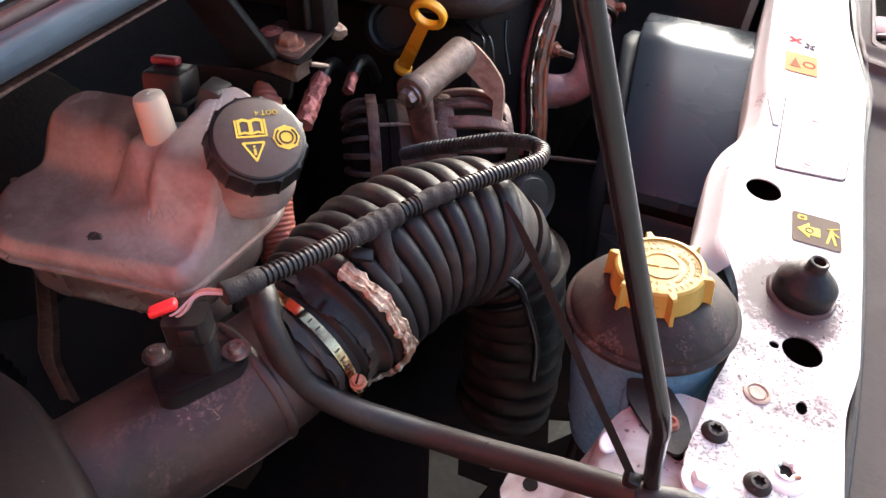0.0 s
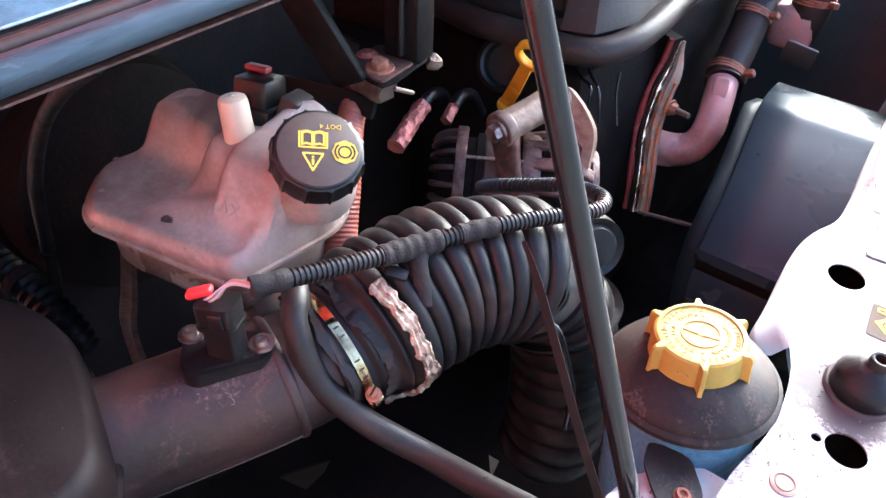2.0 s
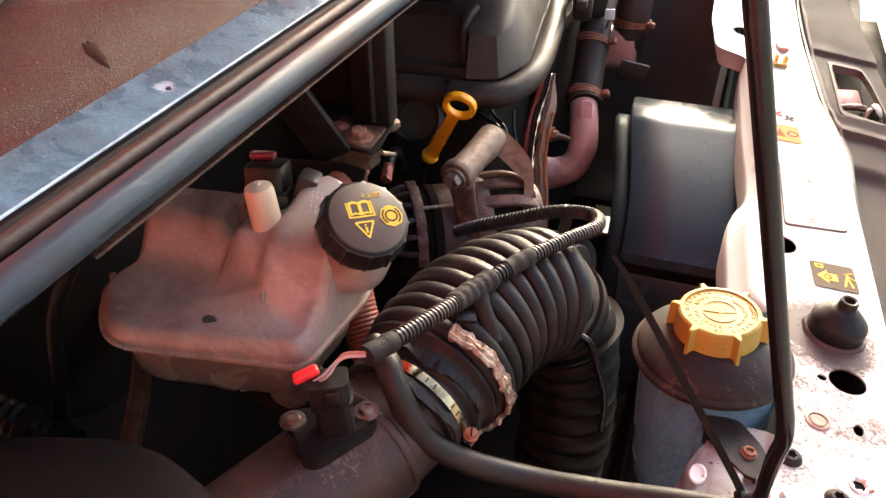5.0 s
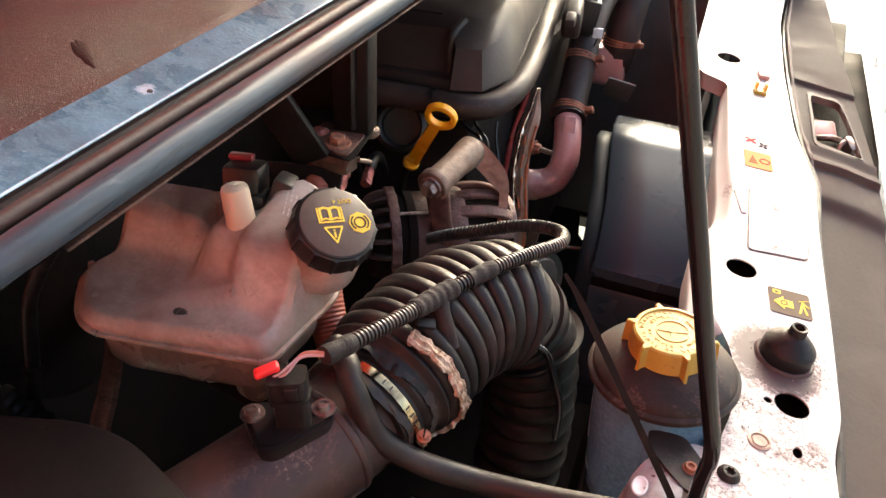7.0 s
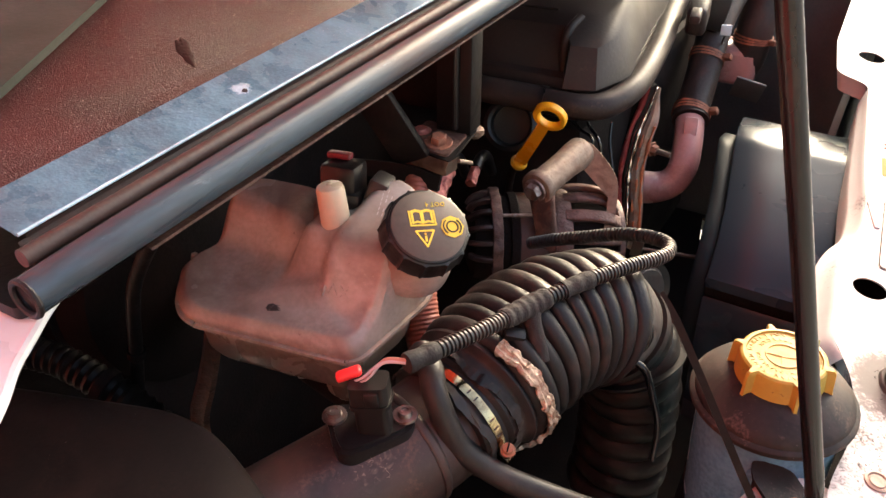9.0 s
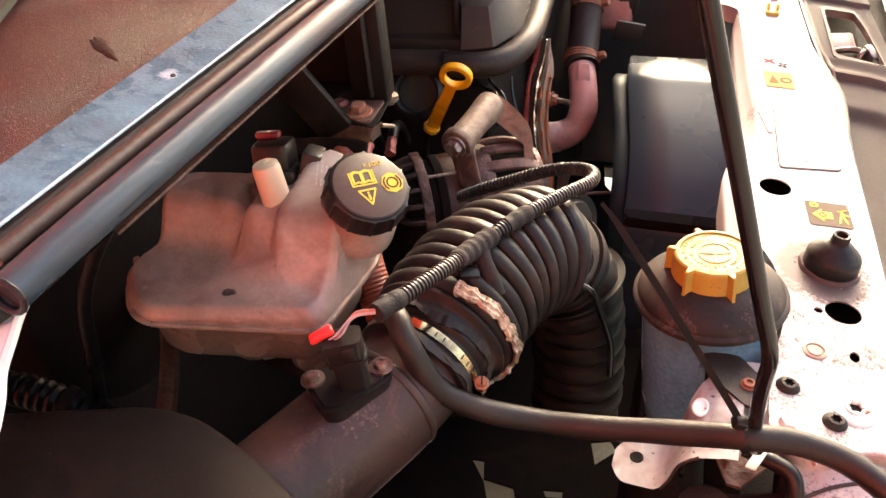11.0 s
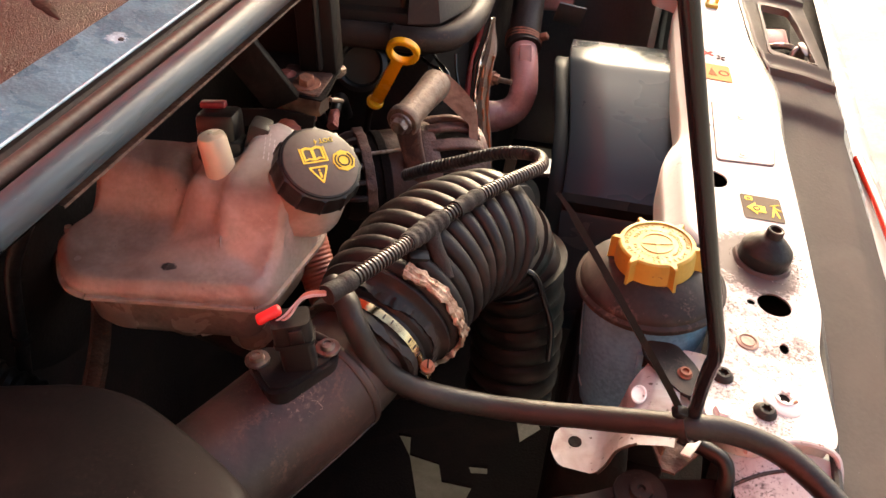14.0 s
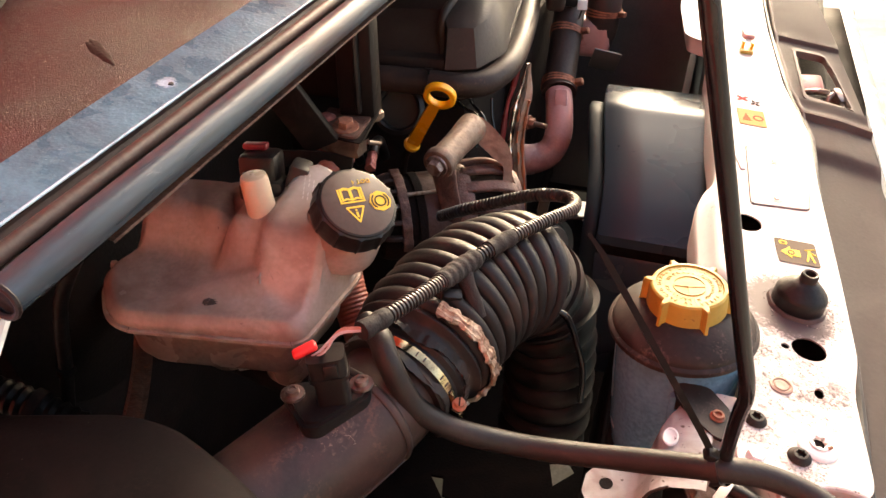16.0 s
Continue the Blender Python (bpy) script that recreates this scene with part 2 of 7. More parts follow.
M = {
    "white": material("white car paint, grimy", (0.62, 0.575, 0.565), 0.36, vary=0.08, stain=(0.36, 0.22, 0.20), amount=0.45,
                      stain_scale=26, speck=(0.10, 0.055, 0.04), speck_scale=210, speck_at=0.67, bump=0.06, coat=0.25),
    "panel_white": material("white front panel paint, greasy in places", (0.52, 0.505, 0.50), 0.5, vary=0.04, stain=(0.55, 0.46, 0.45), amount=0.12, stain_scale=30,
                            speck=(0.13, 0.08, 0.07), speck_scale=240, speck_at=0.74, bump=0.05, coat=0.0, spec=0.2,
                            dirt=((0.128, 0.626, 0.90, 0.064, 1.8), (0.138, 0.610, 0.90, 0.060, 1.5), (0.132, 0.620, 0.90, 0.080, 1.2), (0.112, 0.602, 0.905, 0.058, 0.95), (0.152, 0.600, 0.90, 0.052, 0.8), (0.125, 0.515, 0.90, 0.16, 0.60), (0.148, 0.500, 0.897, 0.03, 0.75), (0.172, 0.510, 0.895, 0.05, 0.70), (0.105, 0.545, 0.905, 0.035, 0.78),
                                  (0.050, 0.935, 0.915, 0.045, 0.62), (0.105, 0.440, 0.905, 0.06, 0.66), (0.150, 0.410, 0.90, 0.06, 0.62), (0.05, 0.42, 0.88, 0.06, 0.6), (0.050, 0.780, 0.91, 0.05, 0.45), (0.14, 0.35, 0.87, 0.08, 0.6))),
    "plug_cap": material("stained pinkish blanking plug", (0.26, 0.185, 0.145), 0.5, vary=0.2, stain=(0.25, 0.13, 0.09), amount=0.3, stain_scale=90, bump=0.2),
    # the foil's red is reflected red light, put into the base colour
    "red_lit_foil": material("foil wrap with red light in its colour", (0.50, 0.16, 0.13), 0.36, metal=0.4, vary=0.35, grain=320, stain=(0.16, 0.05, 0.04), amount=0.3, stain_scale=70, bump=0.9, bump_scale=220),
    # surface of the added, unseen wall that keeps sky light off
    "grey_blocker": material("dark grey of the added wall", (0.15, 0.145, 0.14), 0.8, vary=0.2, blotch=2, stain=(0.09, 0.085, 0.08), amount=0.2, stain_scale=2, bump=0.3),
    "smear": material("dark dried smear", (0.020, 0.006, 0.006), 0.7, vary=0.3, bump=0.3, spec=0.1),
    "silver": material("bright bare aluminium edge", (0.78, 0.74, 0.68), 0.16, metal=1.0, vary=0.15, stain=(0.30, 0.18, 0.13), amount=0.25, stain_scale=50, bump=0.5, bump_scale=140),
    "sealant": material("orange gasket sealant", (0.55, 0.16, 0.07), 0.45, vary=0.25, stain=(0.2, 0.07, 0.04), amount=0.2, bump=0.3),
    "red_edge": material("dark red oily rubber edge", (0.22, 0.035, 0.035), 0.22, vary=0.3, bump=0.2),
    "cover_plate": material("oil-stained front cover casting", (0.34, 0.25, 0.21), 0.4, metal=0.35, vary=0.3, stain=(0.42, 0.12, 0.05), amount=0.32, stain_scale=42, bump=0.4, bump_scale=260),
    "blade": material("pale grey fan blade", (0.10, 0.115, 0.12), 0.5, vary=0.15, bump=0.05),
    # darker than plain rubber; on the lower bellows this puts shade into the colour
    "deep_rubber": material("extra-dark black rubber", (0.0062, 0.0052, 0.005), 0.42, vary=0.4, stain=(0.028, 0.018, 0.016), amount=0.2, stain_scale=30, bump=0.15, spec=0.12, dents=0.35, dent_scale=45),
    "clean_white": material("white car paint", (0.78, 0.78, 0.77), 0.28, vary=0.04, stain=(0.5, 0.42, 0.38), amount=0.05, bump=0.04, coat=0.3),
    "grime": material("grease and road dirt", (0.055, 0.042, 0.038), 0.75, vary=0.5, speck=(0.35, 0.28, 0.25), speck_scale=260, speck_at=0.56, bump=0.5),
    "black": material("black moulded plastic", (0.008, 0.0066, 0.0066), 0.38, spec=0.36, vary=0.3, stain=(0.06, 0.036, 0.03), amount=0.08, stain_scale=18, bump=0.15, dust=(0.09, 0.054, 0.045), dust_amount=0.07, dust_scale=38),
    "dusty": material("dusty black plastic", (0.034, 0.0195, 0.0165), 0.40, spec=0.34, vary=0.35, stain=(0.085, 0.038, 0.031), amount=0.35, stain_scale=16, speck=(0.20, 0.13, 0.11), speck_scale=900, speck_at=0.74, bump=0.12, dust=(0.12, 0.060, 0.047), dust_amount=0.26, dust_scale=26, dirt=((-0.200, 0.262, 0.988, 0.050, 0.50), (-0.236, 0.262, 0.985, 0.04, 0.44)), dirt_colour=(0.21, 0.13, 0.10), dirt_rim=(0.11, 0.06, 0.05)),
    "cap_dust": material("dust-browned black plastic", (0.075, 0.058, 0.047), 0.5, vary=0.2, stain=(0.115, 0.088, 0.072), amount=0.25, stain_scale=30, bump=0.08, spec=0.25),
    "airbox": material("soft black airbox plastic", (0.0112, 0.0070, 0.0065), 0.5, vary=0.35, stain=(0.030, 0.016, 0.014), amount=0.3, stain_scale=10, speck=(0.20, 0.15, 0.13), speck_scale=420, speck_at=0.755, bump=0.10, spec=0.12, dust=(0.038, 0.022, 0.019), dust_amount=0.3, dust_scale=20),
    "rubber": material("black rubber", (0.0105, 0.0088, 0.0092), 0.45, vary=0.35, stain=(0.058, 0.034, 0.028), amount=0.25, stain_scale=26, bump=0.18, spec=0.24, dust=(0.065, 0.034, 0.028), dust_amount=0.18, dust_scale=30, dents=0.12, dent_scale=70),
    "old_rubber": material("greyed black rubber", (0.016, 0.0125, 0.0118), 0.44, vary=0.35, stain=(0.050, 0.032, 0.027), amount=0.25, stain_scale=22, bump=0.18, spec=0.30, dust=(0.10, 0.062, 0.050), dust_amount=0.16, dust_scale=34),
    "seal_groove": material("dull brown-black rubber", (0.040, 0.026, 0.024), 0.5, vary=0.3, stain=(0.075, 0.030, 0.026), amount=0.3, bump=0.2, spec=0.28),
    "worn_collar": material("worn grey rubber", (0.075, 0.064, 0.056), 0.5, vary=0.3, stain=(0.028, 0.020, 0.018), amount=0.42, stain_scale=40, bump=0.3, spec=0.3),
    # blue base and pale long streaks put the sky's sheen into the colour
    "seal": material("smooth rubber weatherstrip, sky sheen in its colour", (0.036, 0.052, 0.068), 0.40, vary=0.4, grain=200, blotch=26, stain=(0.075, 0.042, 0.037), amount=0.42, stain_scale=22, bump=0.25, bump_scale=110, spec=0.34, rough_vary=0.16, dents=0.10, dent_scale=60, dust=(0.14, 0.18, 0.21), dust_amount=0.16, dust_scale=120, stretch=(1.0, 0.14, 1.0)),
    "gloss_black": material("black painted steel", (0.008, 0.008, 0.009), 0.14, vary=0.2, stain=(0.05, 0.04, 0.035), amount=0.05, bump=0.03, spec=0.4, rough_vary=0.04),
    "loom": material("black corrugated conduit", (0.013, 0.011, 0.011), 0.36, vary=0.3, stain=(0.10, 0.07, 0.06), amount=0.1, stain_scale=40, bump=0.05, spec=0.4, dust=(0.13, 0.09, 0.075), dust_amount=0.25, dust_scale=60),
    "cloth_tape": material("black cloth tape", (0.018, 0.015, 0.015), 0.75, vary=0.35, bump=0.35, bump_scale=500, stain=(0.06, 0.042, 0.037), amount=0.15, spec=0.25, dents=0.35, dent_scale=90),
    "tank": material("yellowed translucent tank plastic", (0.365, 0.285, 0.245), 0.24, vary=0.22, blotch=15, stain=(0.20, 0.122, 0.100), amount=0.40, stain_scale=13, bump=0.05, bump_scale=30, subsurface=0.22, speck=(0.13, 0.07, 0.055), speck_scale=240, speck_at=0.75, spec=0.55, rough_vary=0.06, dust=(0.31, 0.225, 0.185), dust_amount=0.08, dust_scale=16),
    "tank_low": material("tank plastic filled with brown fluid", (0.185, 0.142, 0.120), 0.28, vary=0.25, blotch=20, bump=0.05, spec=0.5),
    "stub": material("ivory plastic", (0.62, 0.48, 0.35), 0.35, vary=0.06, bump=0.04, subsurface=0.2, stain=(0.5, 0.38, 0.28), amount=0.08),
    "ps_tank": material("bluish translucent tank plastic", (0.105, 0.25, 0.36), 0.26, vary=0.3, blotch=9, stain=(0.07, 0.12, 0.15), amount=0.3, stain_scale=8, bump=0.06, spec=0.4),
    "ps_lid": material("dull black tank lid", (0.018, 0.0135, 0.012), 0.55, vary=0.3, stain=(0.060, 0.040, 0.033), amount=0.34, stain_scale=20, speck=(0.3, 0.27, 0.25), speck_scale=420, speck_at=0.76, bump=0.1, spec=0.22, dust=(0.115, 0.078, 0.064), dust_amount=0.30, dust_scale=30),
    "yellow": material("faded yellow plastic", (0.37, 0.255, 0.046), 0.52, vary=0.12, stain=(0.34, 0.20, 0.03), amount=0.30, stain_scale=26, bump=0.10, speck=(0.2, 0.12, 0.03), speck_scale=200, speck_at=0.72, spec=0.3, dust=(0.40, 0.24, 0.06), dust_amount=0.22, dust_scale=50),
    "orange": material("orange dipstick plastic", (0.80, 0.36, 0.015), 0.32, vary=0.08, bump=0.03, stain=(0.5, 0.2, 0.01), amount=0.08),
    "print_yellow": material("yellow print", (0.70, 0.52, 0.08), 0.7, vary=0.06, bump=0.0, spec=0.1),
    "print_dark": material("dark print", (0.05, 0.045, 0.045), 0.8, vary=0.1, bump=0.0, spec=0.05),
    "print_red": material("red print", (0.60, 0.04, 0.04), 0.8, vary=0.1, bump=0.0, spec=0.05),
    "pale_lip": material("pale plastic lip", (0.34, 0.46, 0.55), 0.25, vary=0.3, stain=(0.10, 0.13, 0.16), amount=0.3, stain_scale=40, bump=0.1),
    "print_faded": material("faded brown print", (0.20, 0.085, 0.045), 0.8, vary=0.2, bump=0.0, spec=0.05),
    "print_orange": material("orange label ground", (0.50, 0.24, 0.10), 0.8, vary=0.06, bump=0.0, spec=0.05),
    "label_dark": material("dark brown label", (0.10, 0.075, 0.055), 0.7, vary=0.1, bump=0.0, spec=0.1),
    "label_white": material("white label", (0.50, 0.45, 0.45), 0.85, vary=0.04, bump=0.0, spec=0.05),
    "red": material("bright red plastic", (0.70, 0.025, 0.03), 0.35, vary=0.1, bump=0.03),
    "zinc": material("zinc plated steel", (0.42, 0.32, 0.18), 0.16, metal=1.0, vary=0.35, stain=(0.16, 0.07, 0.035), amount=0.35, stain_scale=50, bump=0.2, bump_scale=60, rough_vary=0.06),
    "bolt": material("dull steel bolt", (0.30, 0.25, 0.23), 0.36, metal=0.9, vary=0.25, stain=(0.16, 0.07, 0.05), amount=0.4, stain_scale=80, bump=0.3),
    "rust": material("rusty steel", (0.27, 0.105, 0.062), 0.72, metal=0.2, vary=0.4, stain=(0.11, 0.042, 0.030), amount=0.4, stain_scale=70, bump=0.7, dust=(0.08, 0.045, 0.035), dust_amount=0.3, dust_scale=60),
    "alloy": material("weathered cast aluminium", (0.20, 0.145, 0.110), 0.48, metal=0.25, vary=0.25, stain=(0.08, 0.042, 0.030), amount=0.45, stain_scale=34, bump=0.28, bump_scale=320, spec=0.32, dust=(0.12, 0.058, 0.042), dust_amount=0.34, dust_scale=55),
    "dirty_alloy": material("rust-stained cast alternator housing", (0.115, 0.056, 0.043), 0.52, metal=0.2, vary=0.4, stain=(0.040, 0.016, 0.013), amount=0.5, stain_scale=36, bump=0.7, bump_scale=260, dust=(0.19, 0.075, 0.048), dust_amount=0.32, dust_scale=70),
    "stator": material("dark oily stator", (0.036, 0.019, 0.016), 0.5, metal=0.25, vary=0.4, stain=(0.11, 0.050, 0.040), amount=0.35, bump=0.4, dust=(0.15, 0.065, 0.048), dust_amount=0.26, dust_scale=60),
    "foil": material("crumpled foil tape", (0.38, 0.285, 0.215), 0.46, metal=0.5, vary=0.3, grain=320, stain=(0.17, 0.085, 0.055), amount=0.42, stain_scale=60, bump=1.0, bump_scale=260, dents=0.7, dent_scale=120),
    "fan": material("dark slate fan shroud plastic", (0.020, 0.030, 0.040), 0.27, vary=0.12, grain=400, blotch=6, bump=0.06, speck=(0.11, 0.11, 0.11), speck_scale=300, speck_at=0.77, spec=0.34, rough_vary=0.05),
    "trim": material("dark grey front trim plastic", (0.125, 0.105, 0.097), 0.7, vary=0.12, stain=(0.20, 0.17, 0.155), amount=0.2, stain_scale=8, speck=(0.5, 0.5, 0.5), speck_scale=330, speck_at=0.78, bump=0.12, spec=0.15),
    # lighter slate: the light on the far side is put into the colour
    "fan_side": material("slate plastic, paled for the light on it", (0.085, 0.095, 0.095), 0.55, vary=0.2, blotch=8, bump=0.1, spec=0.3),
    # darker than the drum's slate: shade put into the colour where sun still falls
    "fan_rim": material("matt slate flange plastic, darkened against the sun", (0.0075, 0.0125, 0.0155), 0.5, vary=0.2, bump=0.05, spec=0.12),
    "cover": material("grey-black engine cover plastic", (0.029, 0.0225, 0.020), 0.46, vary=0.3, stain=(0.055, 0.038, 0.033), amount=0.25, stain_scale=9, bump=0.12, spec=0.24, dust=(0.075, 0.050, 0.041), dust_amount=0.18, dust_scale=14),
    "hose": material("dusty coolant hose rubber", (0.026, 0.018, 0.016), 0.46, vary=0.3, stain=(0.07, 0.042, 0.035), amount=0.28, stain_scale=14, bump=0.2, spec=0.24, dust=(0.10, 0.058, 0.046), dust_amount=0.16, dust_scale=22),
    "elbow": material("pale pink moulded pipe", (0.44, 0.225, 0.21), 0.30, vary=0.18, stain=(0.18, 0.075, 0.07), amount=0.32, bump=0.06, spec=0.4),
    "orange_hose": material("red-brown ribbed hose", (0.31, 0.076, 0.045), 0.5, vary=0.25, stain=(0.20, 0.05, 0.035), amount=0.25, bump=0.2),
    # base red is the bonnet's reflection, pale specks its sparkle, both as colour
    "cowl": material("grained black cowl plastic, red reflection in its colour", (0.088, 0.024, 0.025), 0.46, vary=0.4, spec=0.30, grain=900, bump=0.85, bump_scale=1000, stain=(0.10, 0.030, 0.027), amount=0.2, stain_scale=6, speck=(0.50, 0.36, 0.32), speck_scale=700, speck_at=0.645),
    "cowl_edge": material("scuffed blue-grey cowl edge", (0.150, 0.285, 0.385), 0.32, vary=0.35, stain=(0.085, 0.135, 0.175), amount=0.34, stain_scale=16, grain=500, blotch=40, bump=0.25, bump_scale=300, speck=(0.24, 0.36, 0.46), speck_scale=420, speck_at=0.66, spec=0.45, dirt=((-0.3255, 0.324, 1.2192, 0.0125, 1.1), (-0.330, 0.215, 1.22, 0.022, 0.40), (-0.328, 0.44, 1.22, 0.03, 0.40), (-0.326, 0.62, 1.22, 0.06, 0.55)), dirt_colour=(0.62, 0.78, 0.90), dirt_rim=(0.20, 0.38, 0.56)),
    "rear_cover": material("dull grey-green plastic", (0.024, 0.028, 0.023), 0.6, vary=0.2, stain=(0.045, 0.046, 0.038), amount=0.25, bump=0.1, spec=0.18),
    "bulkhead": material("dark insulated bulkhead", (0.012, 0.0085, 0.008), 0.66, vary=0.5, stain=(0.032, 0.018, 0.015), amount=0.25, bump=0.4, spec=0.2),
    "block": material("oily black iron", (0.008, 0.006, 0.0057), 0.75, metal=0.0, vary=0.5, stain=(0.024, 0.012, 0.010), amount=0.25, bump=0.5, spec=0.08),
    "concrete": material("pale concrete yard", (0.26, 0.255, 0.23), 0.85, vary=0.22, grain=60, blotch=2.2, stain=(0.15, 0.15, 0.12), amount=0.38, stain_scale=3.5, bump=0.5, bump_scale=90, dust=(0.34, 0.33, 0.29), dust_amount=0.3, dust_scale=9),
    # paint of the added, unseen wall that bounces red light
    "red_fill_paint": material("red paint of the added wall", (0.42, 0.055, 0.040), 0.6, vary=0.15, stain=(0.3, 0.045, 0.035), amount=0.15, bump=0.2),
    "bonnet": material("dark red bonnet paint", (0.60, 0.080, 0.048), 0.4, vary=0.15, stain=(0.26, 0.045, 0.035), amount=0.15, bump=0.05),
    "wire_grey": material("grey wire", (0.45, 0.40, 0.45), 0.4, vary=0.1, bump=0),
    "wire_pink": material("copper-pink wire", (0.38, 0.20, 0.17), 0.4, vary=0.15, bump=0),
    "wire_cream": material("grey-lilac wire", (0.42, 0.36, 0.38), 0.4, vary=0.1, bump=0),
    # red plastic with the shade on the lock put into its colour
    "shaded_red": material("red plastic darkened for shade", (0.20, 0.014, 0.022), 0.4, vary=0.2, bump=0.05, stain=(0.05, 0.008, 0.008), amount=0.2),
    "lamp_red": material("red lamp lens", (0.45, 0.03, 0.02), 0.15, vary=0.1, bump=0, coat=0.5),
    "text_tank": material("raised tank lettering", (0.55, 0.45, 0.39), 0.24, vary=0.08, bump=0.0, subsurface=0.3),
    "blue_tag": material("pale blue tag", (0.55, 0.66, 0.75), 0.4, vary=0.08, bump=0),
}


# ---------------------------------------------------------------- mesh helpers
def thing(name, at, label, category, group="", kind=""):
    """An empty at the base of a thing; its parts hang under it."""
    ob = new(name)
    ob.empty_display_size = 0.02
    ob.location = at
    return tagged(ob, label, category, group, kind)


def mesh_of(name, bm, mat, angle=38):
    me = bpy.data.meshes.new(name)
    bmesh.ops.recalc_face_normals(bm, faces=bm.faces)
    bm.to_mesh(me)
    bm.free()
    for p in me.polygons:
        p.use_smooth = True
    me.set_sharp_from_angle(angle=radians(angle))
    me.materials.append(M[mat])
    return me


def part(name, bm, mat, parent=None, label="", angle=38):
    """Links a bmesh, in world coordinates, as one mesh under a thing or a part."""
    ob = new(name, mesh_of(name, bm, mat, angle))
    if parent:
        bpy.context.view_layer.update()
        ob.parent = parent
        ob.matrix_parent_inverse = parent.matrix_world.inverted()
    if label:
        ob["label"] = label
    return ob


def structure(name, bm, mat, label, category, angle=38):
    return tagged(part(name, bm, mat, angle=angle), label, category, kind="structure")


def frm(o, z, x=(1, 0, 0)):
    """A frame at o with the z axis along z and x as near to x as it can be."""
    z = Vector(z).normalized()
    x = Vector(x)
    y = z.cross(x).normalized()
    x = y.cross(z)
    return Matrix.Translation(o) @ Matrix((x, y, z)).transposed().to_4x4()


def join(*bms):
    out = bms[0]
    for b in bms[1:]:
        me = bpy.data.meshes.new("tmp")
        b.to_mesh(me)
        out.from_mesh(me)
        bpy.data.meshes.remove(me)
        b.free()
    return out


def box(size, m=None, bevel=0.002, seg=2):
    bm = bmesh.new()
    bmesh.ops.create_cube(bm, size=1)
    for v in bm.verts:
        v.co = Vector((v.co.x * size[0], v.co.y * size[1], v.co.z * size[2]))
    if bevel:
        bmesh.ops.bevel(bm, geom=list(bm.edges), offset=bevel, segments=seg, affect="EDGES", profile=0.5)
    if m:
        bm.transform(m)
    return bm


def lathe(profile, m, n=40, closed=False, lobes=None):
    """Turns (radius, height) pairs round the z axis of the frame m. lobes(angle, height, r): a radius of its own."""
    bm = bmesh.new()
    rings = []
    for r, h in profile:
        if r < 1e-6:
            rings.append([bm.verts.new((0, 0, h))])
            continue
        ring = []
        for i in range(n):
            a = 2 * math.pi * i / n
            q = lobes(a, h, r) if lobes else r
            ring.append(bm.verts.new((q * math.cos(a), q * math.sin(a), h)))
        rings.append(ring)
    pairs = list(zip(rings[:-1], rings[1:])) + ([(rings[-1], rings[0])] if closed else [])
    for a, b in pairs:
        for i in range(n):
            j = (i + 1) % n
            if len(a) == 1 and len(b) == 1:
                continue
            if len(a) == 1:
                bm.faces.new((a[0], b[i], b[j]))
            elif len(b) == 1:
                bm.faces.new((a[i], b[0], a[j]))
            else:
                bm.faces.new((a[i], b[i], b[j], a[j]))
    bm.transform(m)
    return bm


class Path:
    """A smooth line through points, measured along its length."""

    def __init__(self, pts, up=(0, 0, 1), step=0.0015):
        p = [Vector(q) for q in pts]
        p = [p[0] * 2 - p[1], *p, p[-1] * 2 - p[-2]]
        dense = []
        for i in range(1, len(p) - 2):
            a, b, c, d = p[i - 1:i + 3]
            k = max(2, int((c - b).length / step))
            for j in range(k):
                t = j / k
                dense.append(0.5 * ((2 * b) + (c - a) * t + (2 * a - 5 * b + 4 * c - d) * t * t + (3 * b - a - 3 * c + d) * t ** 3))
        dense.append(p[-2])
        self.p = dense
        self.s = [0.0]
        for a, b in zip(dense[:-1], dense[1:]):
            self.s.append(self.s[-1] + (b - a).length)
        self.length = self.s[-1]
        up = Vector(up)
        self.t, self.u = [], []
        for i in range(len(dense)):
            t = (dense[min(i + 1, len(dense) - 1)] - dense[max(i - 1, 0)]).normalized()
            up = (up - t * up.dot(t)).normalized()
            self.t.append(t)
            self.u.append(up.copy())

    def at(self, s):
        s = min(max(s, 0), self.length)
        i = min(int(np.searchsorted(self.s, s)), len(self.p) - 1)
        i = max(i, 1)
        k = (s - self.s[i - 1]) / max(1e-9, self.s[i] - self.s[i - 1])
        return self.p[i - 1].lerp(self.p[i], k), self.t[i], self.u[i]

    def ring(self, s, angle, r):
        """A point at a distance r from the line; angle 0 is its right, 90 its upper side."""
        p, t, u = self.at(s)
        side = t.cross(u)
        a = radians(angle)
        return p + r * (math.cos(a) * side + math.sin(a) * u)


def circle(r, n=20):
    return [(r * math.cos(2 * math.pi * i / n), r * math.sin(2 * math.pi * i / n)) for i in range(n)]


